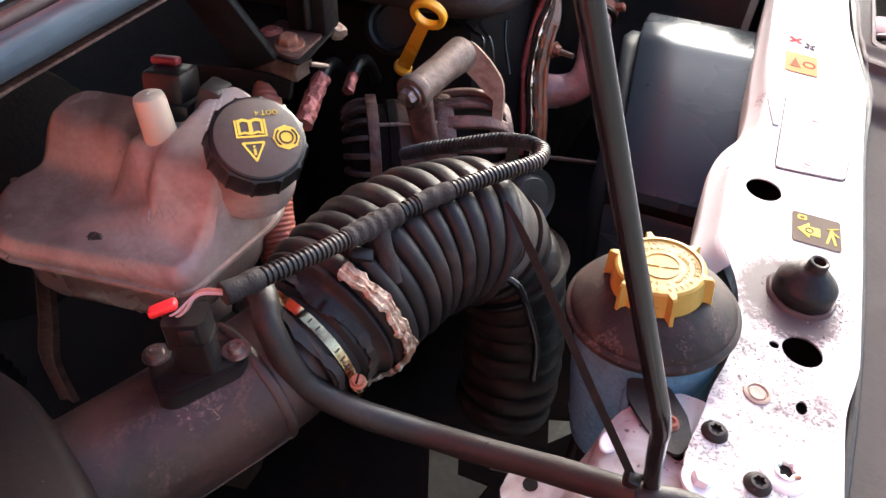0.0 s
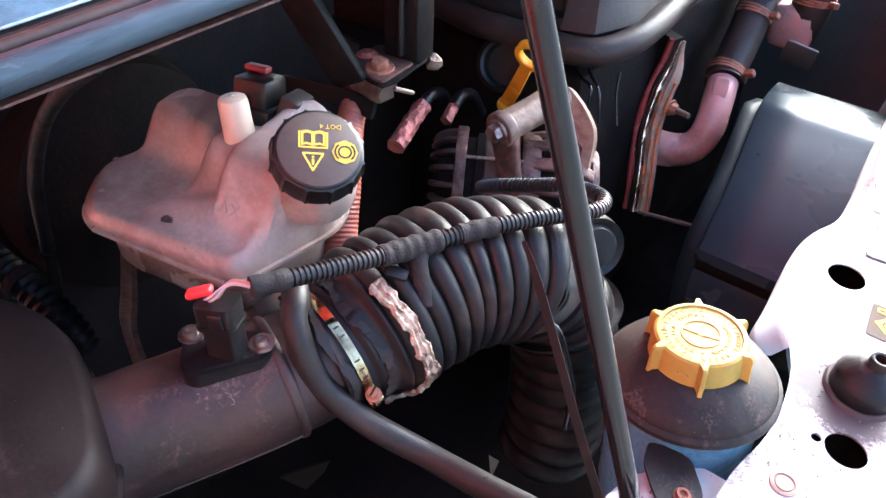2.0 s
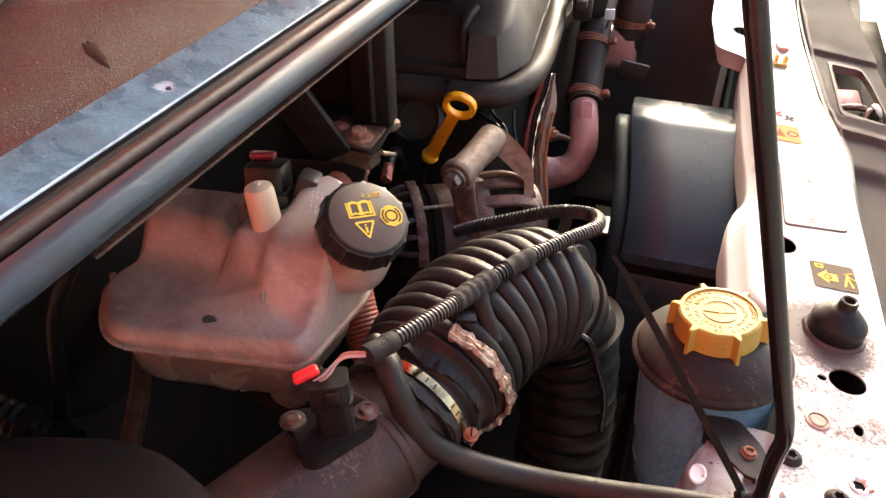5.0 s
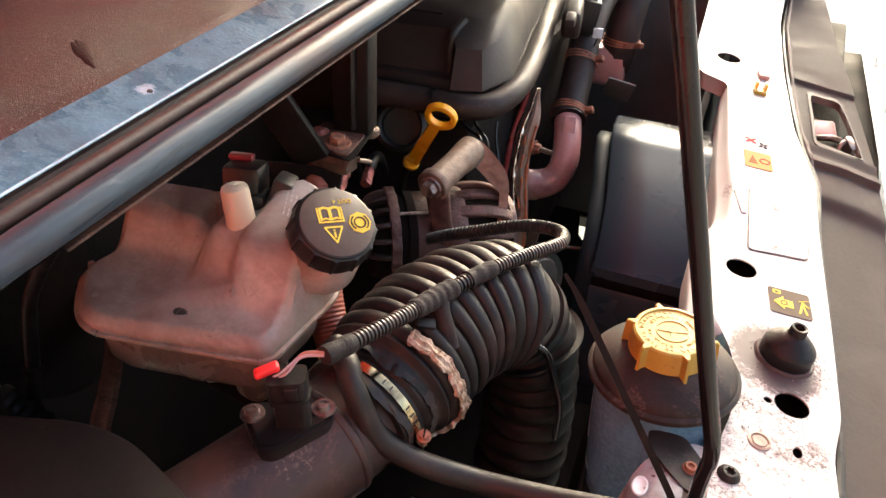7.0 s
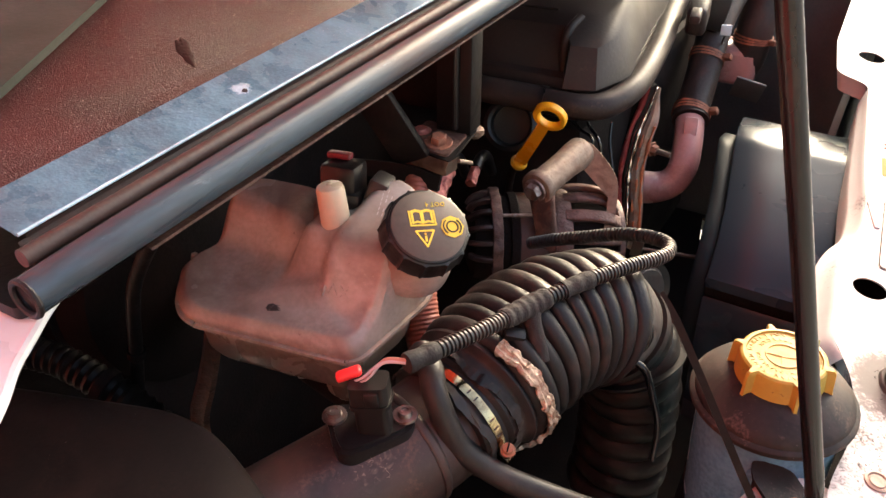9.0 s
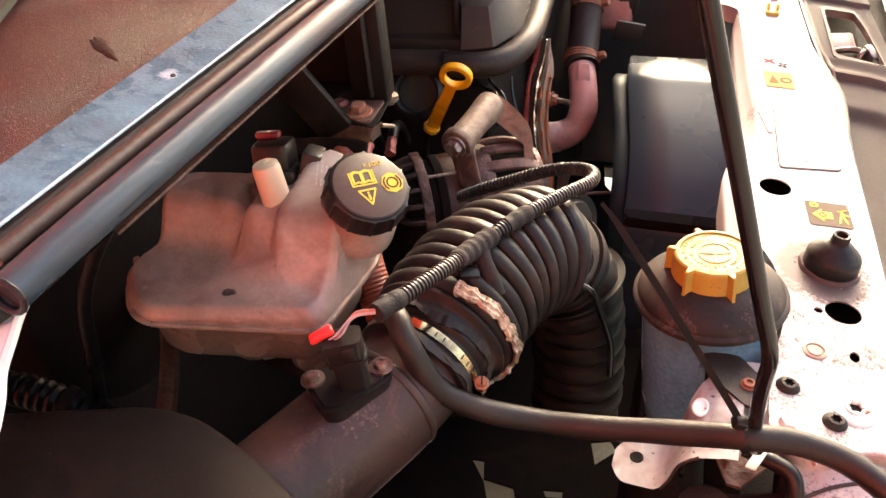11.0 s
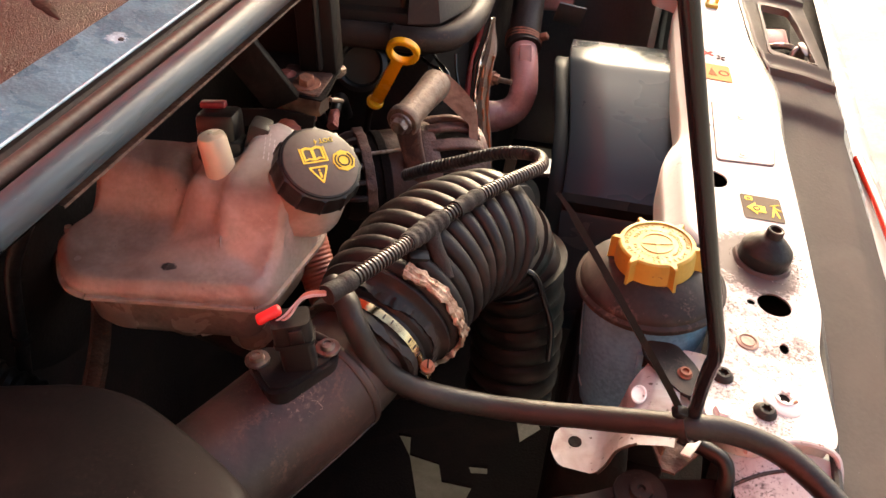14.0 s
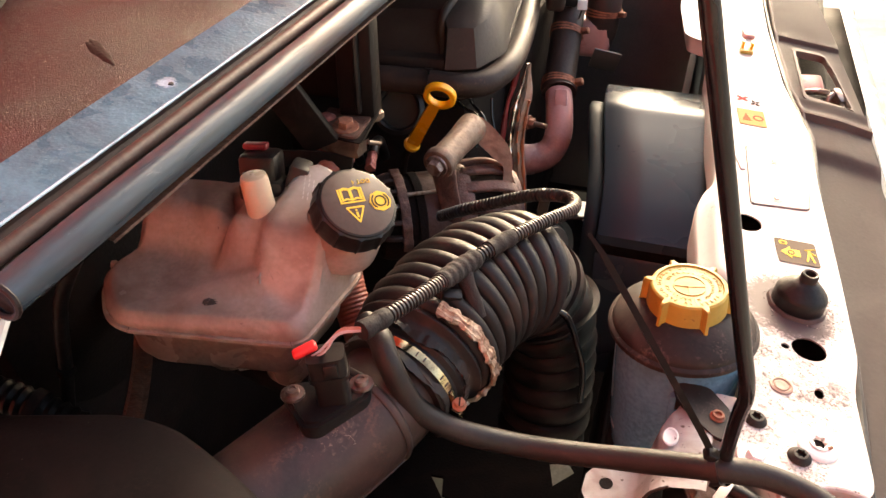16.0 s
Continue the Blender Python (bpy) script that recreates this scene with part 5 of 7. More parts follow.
part("cuff", sweep(axis, cuff_r, S_CL - 0.013, S_B0 + 0.001, 0.0018, 48), "rubber", cuff)
N_RIB = 10
pitch = (S_B1 - S_B0) / N_RIB


def bellow_r(s):
    k = (s - S_B0) / pitch
    w = abs(math.sin(math.pi * k)) ** 0.38
    return 0.0560 + 0.0085 * w + 0.0012 * math.sin(k * 0.6) + 0.0008 * math.sin(int(k) * 2.3)


bm = sweep(axis, bellow_r, S_B0, S_B1, pitch / 16, 64)
for v in bm.verts:
    v.co += noise.noise_vector(v.co * 28) * 0.0011 + noise.noise_vector(v.co * 90) * 0.0003
part("bellows", bm, "rubber", cuff, "ribbed rubber bellows")
part("smooth_collar", sweep(axis, lambda s: 0.0560 - 0.006 * sm(S_B1, S_C1, s) + 0.0015 * math.sin(math.pi * (s - S_B1) / (S_C1 - S_B1)), S_B1 - 0.001, S_C1, 0.003, 48), "worn_collar", cuff, "grey scuffed smooth collar")
pitch2 = (axis.length - S_C1) / 9
# same hose as above, darkened in colour for the shade down here
part("lower_bellows", sweep(axis, lambda s: 0.0430 + 0.0080 * abs(math.sin(math.pi * (s - S_C1) / pitch2)) ** 0.45, S_C1 - 0.001, axis.length, pitch2 / 14, 44), "deep_rubber", cuff, "ribbed rubber lower bend, shade put into its colour")
part("bend_ring", sweep(axis, 0.0530, S_C1 + 0.002, S_C1 + 0.009, 0.002, 44), "old_rubber", cuff, "raised ring at the bend")
strap_s = S_C1 + 0.035
part("strap", sweep(Path([axis.ring(strap_s + 0.012 * math.sin(radians(a)), a, 0.0540) for a in range(-120, 200, 12)]), 1.0, n=4, section=[(-0.004, -0.001), (0.004, -0.001), (0.004, 0.001), (-0.004, 0.001)]), "black", cuff)

part("strap_cord", tube([(-0.109, 0.545, 1.005), (-0.093, 0.535, 0.987), (-0.08, 0.52, 0.974), (-0.075, 0.512, 0.958), (-0.087, 0.5, 0.938), (-0.094, 0.495, 0.923)], 0.0030, 10, 0.004), "gloss_black", cuff)
part("strap_cord", tube([(-0.087, 0.5, 0.942), (-0.072, 0.503, 0.932), (-0.061, 0.505, 0.9), (-0.053, 0.505, 0.868), (-0.052, 0.5, 0.83)], 0.0034, 10, 0.004), "gloss_black", cuff)

clamp = thing("hose_clamp", tuple(axis.ring(S_CL, -20, 0.053)), "shiny zinc worm-drive hose clamp on the cuff", "hose clamp", "hose clamps")
bm = bmesh.new()
rr = []
for a in range(0, 360, 6):
    t0 = axis.at(S_CL)[1]
    rr.append([bm.verts.new(axis.ring(S_CL, a, r) + t0 * w) for r, w in ((0.0526, -0.0036), (0.0538, -0.0038), (0.0542, 0.0), (0.0538, 0.0038), (0.0526, 0.0036))])
for i in range(60):
    a, b = rr[i], rr[(i + 1) % 60]
    for k in range(5):
        bm.faces.new((a[k], a[(k + 1) % 5], b[(k + 1) % 5], b[k]))
part("band", bm, "zinc", clamp)
tcl = axis.at(S_CL)[1]
scr = axis.ring(S_CL, -12, 0.0565)
tang = (axis.ring(S_CL, -2, 0.0565) - axis.ring(S_CL, -22, 0.0565)).normalized()
part("housing", box((0.012, 0.010, 0.015), frm(scr, tang, tcl), 0.0012), "zinc", clamp)
part("screw_head", lathe([(0, 0.005), (0.0025, 0.005), (0.0043, 0.0045), (0.0047, 0.001), (0.0060, 0.0005), (0.0060, -0.001), (0.0032, -0.0015), (0.0032, -0.012), (0, -0.012)], frm(scr + tang * 0.011 + Vector((0.002, -0.002, 0.002)), tang, tcl), 20), "rust", clamp)
for a in (6, 14, 22, 44, 52):
    part("band_slot", box((0.0042, 0.0012, 0.0005), frm(axis.ring(S_CL, 8 + a, 0.0542), axis.ring(S_CL, 8 + a, 1.0) - axis.at(S_CL)[0], tcl), 0), "stator", clamp)
part("slot", box((0.008, 0.0012, 0.002), frm(scr + tang * 0.0160 + Vector((0.002, -0.002, 0.002)), tang, tcl + tang.cross(tcl) * 0.5), 0), "block", clamp)
bm = sweep(Path([axis.ring(S_CL - 0.0110 + 0.0030 * math.sin(radians(5 * a)), a, 0.0545 + 0.0016 * math.sin(radians(7 * a))) for a in range(-50, 170, 6)], up=axis.at(S_CL)[1]), lambda s: 0.50 + 0.10 * math.sin(190 * s) + 0.05 * math.sin(430 * s), section=[(-0.0014, -0.006), (0.0012, -0.0065), (0.0022, -0.002), (0.0010, 0.002), (0.0020, 0.006), (-0.0012, 0.0062)], step=0.0015)
for v in bm.verts:
    v.co += noise.noise_vector(v.co * 210) * 0.0007
part("frayed_lip", bm, "old_rubber", cuff, "frayed rubber lip beside the clamp", angle=28)
bm = sweep(Path([axis.ring(S_CL + 0.016 + 0.003 * math.sin(radians(4 * a)), a, 0.0560 + 0.0012 * math.sin(radians(9 * a))) for a in range(-20, 120, 6)], up=axis.at(S_CL)[1]), lambda s: 0.7 + 0.2 * math.sin(160 * s + 1) + 0.12 * math.sin(510 * s), section=[(-0.0012, -0.005), (0.0014, -0.0045), (0.0024, 0.0), (0.0014, 0.0045), (-0.0012, 0.005)], step=0.0015)
for v in bm.verts:
    v.co += noise.noise_vector(v.co * 220) * 0.0014
part("torn_wrap", bm, "rubber", cuff, "torn dusty rubber wrap on the cuff", angle=28)
bm = sweep(Path([axis.ring(S_CL + 0.004 * k, a, 0.0500) for k, a in ((0, -60), (0.6, -72), (1.2, -84), (2.0, -96))]), lambda s: 1.0, section=[(-0.0008, -0.006), (0.0008, -0.006), (0.0012, 0.0), (0.0008, 0.006), (-0.0008, 0.006)], step=0.0015)
for v in bm.verts:
    v.co += noise.noise_vector(v.co * 170) * 0.0014
part("foil_tail", bm, "foil", cuff, "loose end of foil under the cuff", angle=25)

# foil tape strip over the cuff
tape = thing("foil_tape_strip", tuple(axis.ring(S_B0, 0, 0.06)), "crumpled silver foil tape wrapped round the cuff", "tape")
tp = Path([axis.ring(S_B0 + 0.011 + d, a, r + 0.001) for d, a, r in ((-0.006, 66, 0.066), (-0.004, 50, 0.0665), (-0.001, 34, 0.066), (-0.001, 18, 0.0655), (0.002, 2, 0.066), (0.002, -14, 0.0665), (-0.004, -30, 0.064), (-0.014, -40, 0.060), (-0.022, -48, 0.058), (-0.030, -58, 0.056))], up=axis.at(S_B0)[1])
bm = sweep(tp, lambda s: 1.0 + 0.16 * math.sin(230 * s) + 0.12 * math.sin(517 * s + 1), section=[(-0.0012, -0.0060), (0.0012, -0.0062), (0.0026, -0.0040), (0.0012, -0.0018), (0.0026, 0.0004), (0.0014, 0.0026), (0.0022, 0.0046), (0.0008, 0.0058), (-0.0014, 0.0056)], step=0.0012)
for v in bm.verts:
    v.co += noise.noise_vector(v.co * 150) * 0.0018 + noise.noise_vector(v.co * 420) * 0.0010
part("tape", bm, "foil", tape, angle=25)

# ---------------------------------------------------------------- wiring loom
loom = thing("wiring_loom", (-0.148, 0.41, 1.03), "black corrugated wiring conduit lying over the air hose", "wiring loom")
lp = Path([(-0.181, 0.292, 1.060), (-0.174, 0.310, 1.058), (-0.160, 0.360, 1.048), (-0.148, 0.413, 1.037), (-0.128, 0.462, 1.034), (-0.105, 0.515, 1.026), (-0.088, 0.553, 1.018), (-0.085, 0.572, 1.014), (-0.092, 0.590, 1.010),
           (-0.112, 0.601, 1.004), (-0.140, 0.606, 0.995), (-0.175, 0.606, 0.980), (-0.210, 0.606, 0.965), (-0.240, 0.615, 0.945)])


def conv(base):
    return lambda s: base * (1.02 if (s / 0.0040) % 1 < 0.6 else 0.80)


q0, q1, q2, q3 = 0.026, 0.098, 0.150, 0.188
part("tape_sleeve", sweep(lp, lambda s: 0.0074 + 0.0004 * math.sin(400 * s), 0, q0, 0.002, 18), "cloth_tape", loom, "cloth tape sleeve at the end")
part("conduit", sweep(lp, conv(0.0066), q0 - 0.002, q1 + 0.002, 0.0006, 16), "loom", loom)
part("tape_joint", sweep(lp, lambda s: 0.0080 + 0.0010 * math.sin(60 * s) + 0.0005 * math.sin(700 * s), q1, q2, 0.002, 20), "cloth_tape", loom, "cloth tape round the branch")
part("conduit", sweep(lp, conv(0.0066), q2 - 0.002, q2 + 0.02, 0.0006, 16), "loom", loom)
part("tape_joint", sweep(lp, lambda s: 0.0076 + 0.0004 * math.sin(500 * s), q2 + 0.016, q3 + 0.01, 0.002, 20), "cloth_tape", loom)
part("conduit", sweep(lp, conv(0.0066), q3 + 0.008, lp.length, 0.0006, 16), "loom", loom)
br = Path([(-0.146, 0.418, 1.034), (-0.141, 0.410, 1.026), (-0.133, 0.405, 1.012), (-0.127, 0.401, 1.000)])
part("branch", sweep(br, lambda s: 0.0072 - 0.0012 * s / br.length, n=16), "cloth_tape", loom)
part("clip", join(box((0.017, 0.010, 0.022), pose(-0.152, 0.396, 1.016, 20, 15, 30), 0.002), box((0.026, 0.008, 0.004), pose(-0.160, 0.390, 1.004, 10, 10, 30), 0.001)), "black", loom, "black plastic loom clip")
part("clip", box((0.011, 0.007, 0.030), pose(-0.122, 0.604, 0.992, 0, 8, 10), 0.0015), "black", loom, "black plastic loom clip")

# ---------------------------------------------------------------- black hose, cable tie, bonnet prop
hose = thing("vacuum_hose", (-0.05, 0.35, 0.90), "black rubber hose running across to the front panel", "hose")
hp = Path([(-0.205, 0.345, 1.020), (-0.186, 0.330, 1.020), (-0.178, 0.320, 1.015), (-0.171, 0.316, 1.004), (-0.164, 0.315, 0.988), (-0.152, 0.318, 0.964), (-0.123, 0.330, 0.938), (-0.082, 0.346, 0.920), (-0.040, 0.350, 0.920), (0.001, 0.351, 0.927), (0.040, 0.348, 0.938),
           (0.074, 0.344, 0.949), (0.108, 0.354, 0.943), (0.142, 0.355, 0.934), (0.166, 0.345, 0.928), (0.190, 0.325, 0.922), (0.215, 0.29, 0.915)])
part("hose_body", sweep(hp, lambda s: 0.0098 + 0.0002 * math.sin(90 * s), n=24), "old_rubber", hose)
part("nick", lathe([(0, 0.0004), (0.002, 0.0004), (0.004, -0.0006)], frm(Vector((-0.030, 0.349, 0.9302)), (0, -0.3, 1)), 8), "block", hose)

PROP_D = Vector((-0.2249, -0.1116, 0.968))
bend = Vector((0.0815, 0.317, 1.057))
prop = thing("bonnet_prop", (0.078, 0.352, 0.925), "black painted steel bonnet prop rod", "prop rod")
top = bend + PROP_D * 1.05
pp = Path([(0.086, 0.366, 0.915), (0.084, 0.360, 0.930), (0.081, 0.350, 0.958), (0.0805, 0.337, 1.000), (0.081, 0.3265, 1.031), (0.0816, 0.3205, 1.0470), tuple(bend + PROP_D * 0.010), tuple(bend + PROP_D * 0.03), tuple(bend + PROP_D * 0.06), tuple(bend + PROP_D * 0.14), tuple(bend + PROP_D * 0.3), tuple(bend + PROP_D * 0.6), tuple(top)])
part("rod", sweep(pp, 0.0054, n=20), "gloss_black", prop)
part("end_hook", sweep(Path([(0.078, 0.380, 0.897), (0.090, 0.376, 0.896), (0.104, 0.371, 0.896), (0.114, 0.365, 0.894), (0.118, 0.358, 0.884), (0.118, 0.354, 0.868)]), 0.0068, n=20), "black", prop)

tie = thing("cable_tie", (0.070, 0.342, 0.955), "long black cable tie with its tail sticking up", "cable tie")
tail = Path([(0.0690, 0.343, 0.968), (0.060, 0.345, 0.983), (0.030, 0.358, 1.022), (-0.004, 0.376, 1.063), (-0.030, 0.389, 1.094), (-0.042, 0.394, 1.106)], up=(0.4, -0.8, 0.4))
part("tail", sweep(tail, lambda s: 1.0 - 0.45 * sm(tail.length - 0.03, tail.length, s), section=[(-0.0026, -0.0008), (0.0026, -0.0008), (0.0026, 0.0008), (-0.0026, 0.0008)]), "deep_rubber", tie)
part("head", box((0.010, 0.009, 0.008), pose(0.0700, 0.342, 0.9655, 15, 30, 20), 0.0015), "black", tie)
loop_c = Vector((0.0755, 0.3440, 0.9498))
lps = [loop_c + Vector((-0.0050 * math.sin(a), 0.0118 * math.cos(a), 0.0122 * math.sin(a))) for a in np.linspace(0, 2 * math.pi, 25)]
part("loop", sweep(Path(lps, up=(1, 0, 0)), 1.0, caps=False, section=[(-0.0008, -0.0028), (0.0008, -0.0028), (0.0008, 0.0028), (-0.0008, 0.0028)], step=0.003), "black", tie)

# ---------------------------------------------------------------- power steering reservoir
PS = Vector((0.033, 0.532, 0.0))
ps = thing("power_steering_reservoir", (PS.x, PS.y, 0.76), "bluish white power steering reservoir with black lid", "fluid reservoir")
m_ps = Matrix.Translation((PS.x, PS.y, 0))
part("tank", lathe([(0.055, 0.932), (0.0575, 0.921), (0.060, 0.900), (0.0595, 0.86), (0.057, 0.80), (0.054, 0.775), (0.045, 0.765), (0, 0.762)], m_ps, 48), "ps_tank", ps)
part("lid", lathe([(0, 0.9535), (0.034, 0.9535), (0.040, 0.9520), (0.050, 0.9465), (0.0595, 0.9400), (0.0640, 0.9360), (0.0655, 0.9335), (0.0660, 0.9310), (0.0682, 0.9300), (0.0696, 0.9285), (0.0700, 0.9260), (0.0694, 0.9238), (0.0670, 0.9225), (0.058, 0.921)], m_ps, 64), "ps_lid", ps, "dull black domed lid", angle=30)


def lugs(a, h, r):
    k = ((a + 0.35) / (math.pi / 3)) % 1
    d = abs(k - 0.5) * 2
    return r + (0.0062 * sm(0.82, 0.93, d) if r > 0.032 else 0)


TOPZ = 0.9745
m_pc = m_ps @ Matrix.Rotation(radians(20), 4, "Z")
pcap = part("cap", lathe([(0, TOPZ - 0.0012), (0.0300, TOPZ - 0.0012), (0.0306, TOPZ + 0.0004), (0.0330, TOPZ + 0.0002), (0.0348, TOPZ - 0.0012), (0.0356, TOPZ - 0.004), (0.0366, TOPZ - 0.0225), (0.0372, TOPZ - 0.0245), (0.0368, TOPZ - 0.0265), (0.030, TOPZ - 0.0265)], m_pc, 180, lobes=lugs), "yellow", ps, "faded yellow lugged screw cap with raised lettering", angle=32)


def ring_words(words, radius, size, mid, inward=False, step=None):
    """Letters set round a circle on the cap, reading clockwise."""
    out = []
    step = step or size * 0.80 / radius
    a = mid + step * (len(words) - 1) / 2
    for ch in words:
        if ch != " ":
            m = m_ps @ Matrix.Translation((radius * math.cos(a), radius * math.sin(a), TOPZ - 0.0010)) @ Matrix.Rotation(a - math.pi / 2, 4, "Z")
            out.append(letters(ch, size * 0.9, m, 0.00028))
        a -= step
    return join(*out)


part("words_direction_assistee", ring_words("DIRECTION ASSISTEE", 0.0270, 0.0062, radians(100)), "yellow", pcap)
part("words_power_steering_fluid", ring_words("POWER STEERING FLUID", 0.0270, 0.0060, radians(-55)), "yellow", pcap)
part("words_hydraulique", ring_words("HYDRAULIQUE", 0.0205, 0.0058, radians(100)), "yellow", pcap)
part("words_direccion_hidraulica", ring_words("DIRECCION HIDRAULICA", 0.0205, 0.0050, radians(-55)), "yellow", pcap)
m_w = m_ps @ Matrix.Translation((0, 0, TOPZ - 0.0012))
wheel = [band(disc_loop(0, 0, 0.0150, 40), disc_loop(0, 0, 0.0138, 40), 0.0008, m_w), flat(disc_loop(0, 0, 0.0030, 16), 0.0010, m_w)]
for a in (0.25, 3.3, 4.9):
    wheel.append(flat([(0.002 * math.cos(a + 1.2), 0.002 * math.sin(a + 1.2)), (0.002 * math.cos(a - 1.2), 0.002 * math.sin(a - 1.2)), (0.0142 * math.cos(a - 0.1), 0.0142 * math.sin(a - 0.1)), (0.0142 * math.cos(a + 0.1), 0.0142 * math.sin(a + 0.1))], 0.0007, m_w))
part("steering_wheel_symbol", join(*wheel), "yellow", pcap)
bkt = part("bracket", join(plate(rounded([(0.034, 0.469), (0.048, 0.476), (0.066, 0.478), (0.085, 0.459), (0.094, 0.440), (0.089, 0.421), (0.075, 0.421), (0.057, 0.435), (0.040, 0.451)], 0.005, 3), lambda x, y: slam_z(x) - 0.0060, 0.0035),
                           box((0.026, 0.004, 0.030), pose(0.047, 0.474, 0.891, -12, 0, 0), 0.0015)), "ps_lid", ps, "dull black steel fixing bracket")
part("bracket_screw", lathe([(0, 0.002), (0.0026, 0.002), (0.003, 0.0042), (0.0050, 0.0040), (0.0058, 0.0015), (0.0068, 0.001), (0.0068, 0)], on_slam(0.0755, 0.4450, -0.0060), 20), "rust", bkt, "rusty torx screw")
part("tank_rib", box((0.006, 0.012, 0.10), pose(0.036, 0.4735, 0.845, 2, 0, 0), 0.002), "ps_tank", ps)


# ---------------------------------------------------------------- hardware on the front panel
buf = thing("rubber_buffer", (0.138, 0.630, slam_z(0.138)), "black rubber bonnet buffer on a chipped ring", "rubber buffer")
mbuf = on_slam(0.1385, 0.632)
part("ring", lathe([(0.0245, -0.001), (0.0262, 0.003), (0.0285, 0.0035), (0.0300, 0.001), (0.0305, -0.001)], mbuf, 40, lobes=lambda a, h, r: r + 0.0004 * math.sin(9 * a)), "panel_white", buf, "chipped white paint ring")
part("cone", lathe([(0.0255, -0.001), (0.0262, 0.003), (0.0262, 0.0140), (0.0256, 0.0165), (0.0232, 0.0195), (0.0190, 0.0235), (0.0142, 0.0282), (0.0116, 0.0300), (0.0098, 0.0308), (0.0086, 0.0322), (0.0086, 0.0388), (0.0082, 0.0400), (0.0072, 0.0406),
                    (0.0054, 0.0400), (0.0050, 0.0330), (0, 0.0325)], mbuf, 48), "rubber", buf, angle=30)

def torx_bolt(q, r=0.0095, mat="ps_lid", label="dull black torx screw in the front panel", washer=0.0):
    ob = thing("panel_screw", (q[0], q[1], slam_z(q[0])), label, "screw", "screws in the front panel")
    m = on_slam(q[0], q[1], 0.0005)
    prof = [(0, 0.001), (0.0034, 0.001), (0.0040, 0.0048), (0.0062, 0.0046), (0.0075, 0.0030), (r, 0.0016), (r + 0.0006, 0)]
    part("head", lathe(prof, m, 30, lobes=lambda a, h, rr: rr + (0.0007 * math.cos(6 * a) if 0.003 < rr < 0.0045 else 0)), mat, ob)
    if washer:
        part("washer", lathe([(r, 0.0004), (washer, 0.0004), (washer + 0.0004, -0.0006)], m, 30), "bolt", ob)
    return ob


torx_bolt((0.1065, 0.4500))
torx_bolt((0.1435, 0.4230))
big = thing("flange_bolt", (0.159, 0.442, slam_z(0.159)), "white painted flange bolt with chipped head", "bolt")
m_b = on_slam(0.1585, 0.4425)
part("flange", lathe([(0.006, 0.004), (0.012, 0.0034), (0.0165, 0.0020), (0.0178, 0.0006), (0.018, -0.0008)], m_b, 36), "clean_white", big)
part("socket", lathe([(0.0092, 0.0028), (0.0088, 0.0056), (0.0076, 0.0060), (0.0060, 0.0052), (0.0056, 0.001), (0, 0.001)], m_b, 48, lobes=lambda a, h, r: r * (1 + (0.16 * math.cos(6 * a) if r < 0.007 else 0))), "clean_white", big)
part("socket_floor", lathe([(0, 0.0022), (0.0052, 0.0022), (0.0055, 0.0015)], m_b, 24), "block", big, "dark worn socket")
part("chip", box((0.006, 0.003, 0.002), m_b @ pose(0.008, -0.003, 0.0052, 10, 0, 40), 0.0008), "rust", big)
wb = thing("white_hex_bolt", (0.085, 0.385, slam_z(0.085)), "white painted hexagon bolt beside the prop foot", "bolt")
m_b = on_slam(0.108, 0.405)
part("hex_head", hexagon_head(m_b, 0.0082, 0.0085, 0.0150, 0.0022), "clean_white", wb)
clipy = thing("yellow_clip", (0.051, 1.271, slam_z(0.05)), "small yellow plastic cable clip on the panel", "clip")
part("clip_base", box((0.020, 0.016, 0.006), on_slam(0.051, 1.262, 0.003, 0.2), 0.0015), "yellow", clipy)
part("clip_arms", join(box((0.004, 0.014, 0.014), on_slam(0.044, 1.270, 0.009, 0.2), 0.001), box((0.004, 0.014, 0.014), on_slam(0.058, 1.271, 0.009, 0.2), 0.001)), "orange", clipy)
cl2 = thing("panel_clip", (0.05, 1.33, slam_z(0.05)), "faded pink plastic clip on the panel", "clip")
part("clip_body", box((0.018, 0.030, 0.008), on_slam(0.050, 1.335, 0.004, 0.2), 0.003), "elbow", cl2)

# folded white bracket at the near end of the panel
brk = thing("headlamp_bracket", (0.03, 0.38, 0.86), "white folded steel bracket with a bolt hole", "bracket")
prof = [(-0.024, 0.8645), (-0.010, 0.8638), (0.012, 0.8632), (0.020, 0.866), (0.026, 0.876), (0.031, 0.890), (0.039, 0.899), (0.052, 0.9025), (0.074, 0.9022)]


def side_y(x):
    far = 0.396 + 0.052 * sm(0.010, 0.045, x) - 0.010 * sm(0.055, 0.08, x)
    near = 0.3475 + 0.010 * sm(0.012, 0.030, x) + 0.004 * sm(0.05, 0.07, x)
    return near, far


bm = bmesh.new()
top_r = []
xs = np.linspace(0, len(prof) - 1, 41)
for k in xs:
    i = min(int(k), len(prof) - 2)
    x = prof[i][0] + (prof[i + 1][0] - prof[i][0]) * (k - i)
    z = prof[i][1] + (prof[i + 1][1] - prof[i][1]) * (k - i)
    n_y, f_y = side_y(x)
    r = max(0, 1 - (x + 0.024) / 0.015)
    n_y, f_y = n_y + 0.015 * r ** 2.2, f_y - 0.015 * r ** 2.2
    top_r.append([bm.verts.new((x, n_y + (f_y - n_y) * j / 8, z)) for j in range(9)])
for a, b in zip(top_r[:-1], top_r[1:]):
    for j in range(8):
        bm.faces.new((a[j], a[j + 1], b[j + 1], b[j]))
bmesh.ops.solidify(bm, geom=list(bm.faces), thickness=0.0022)
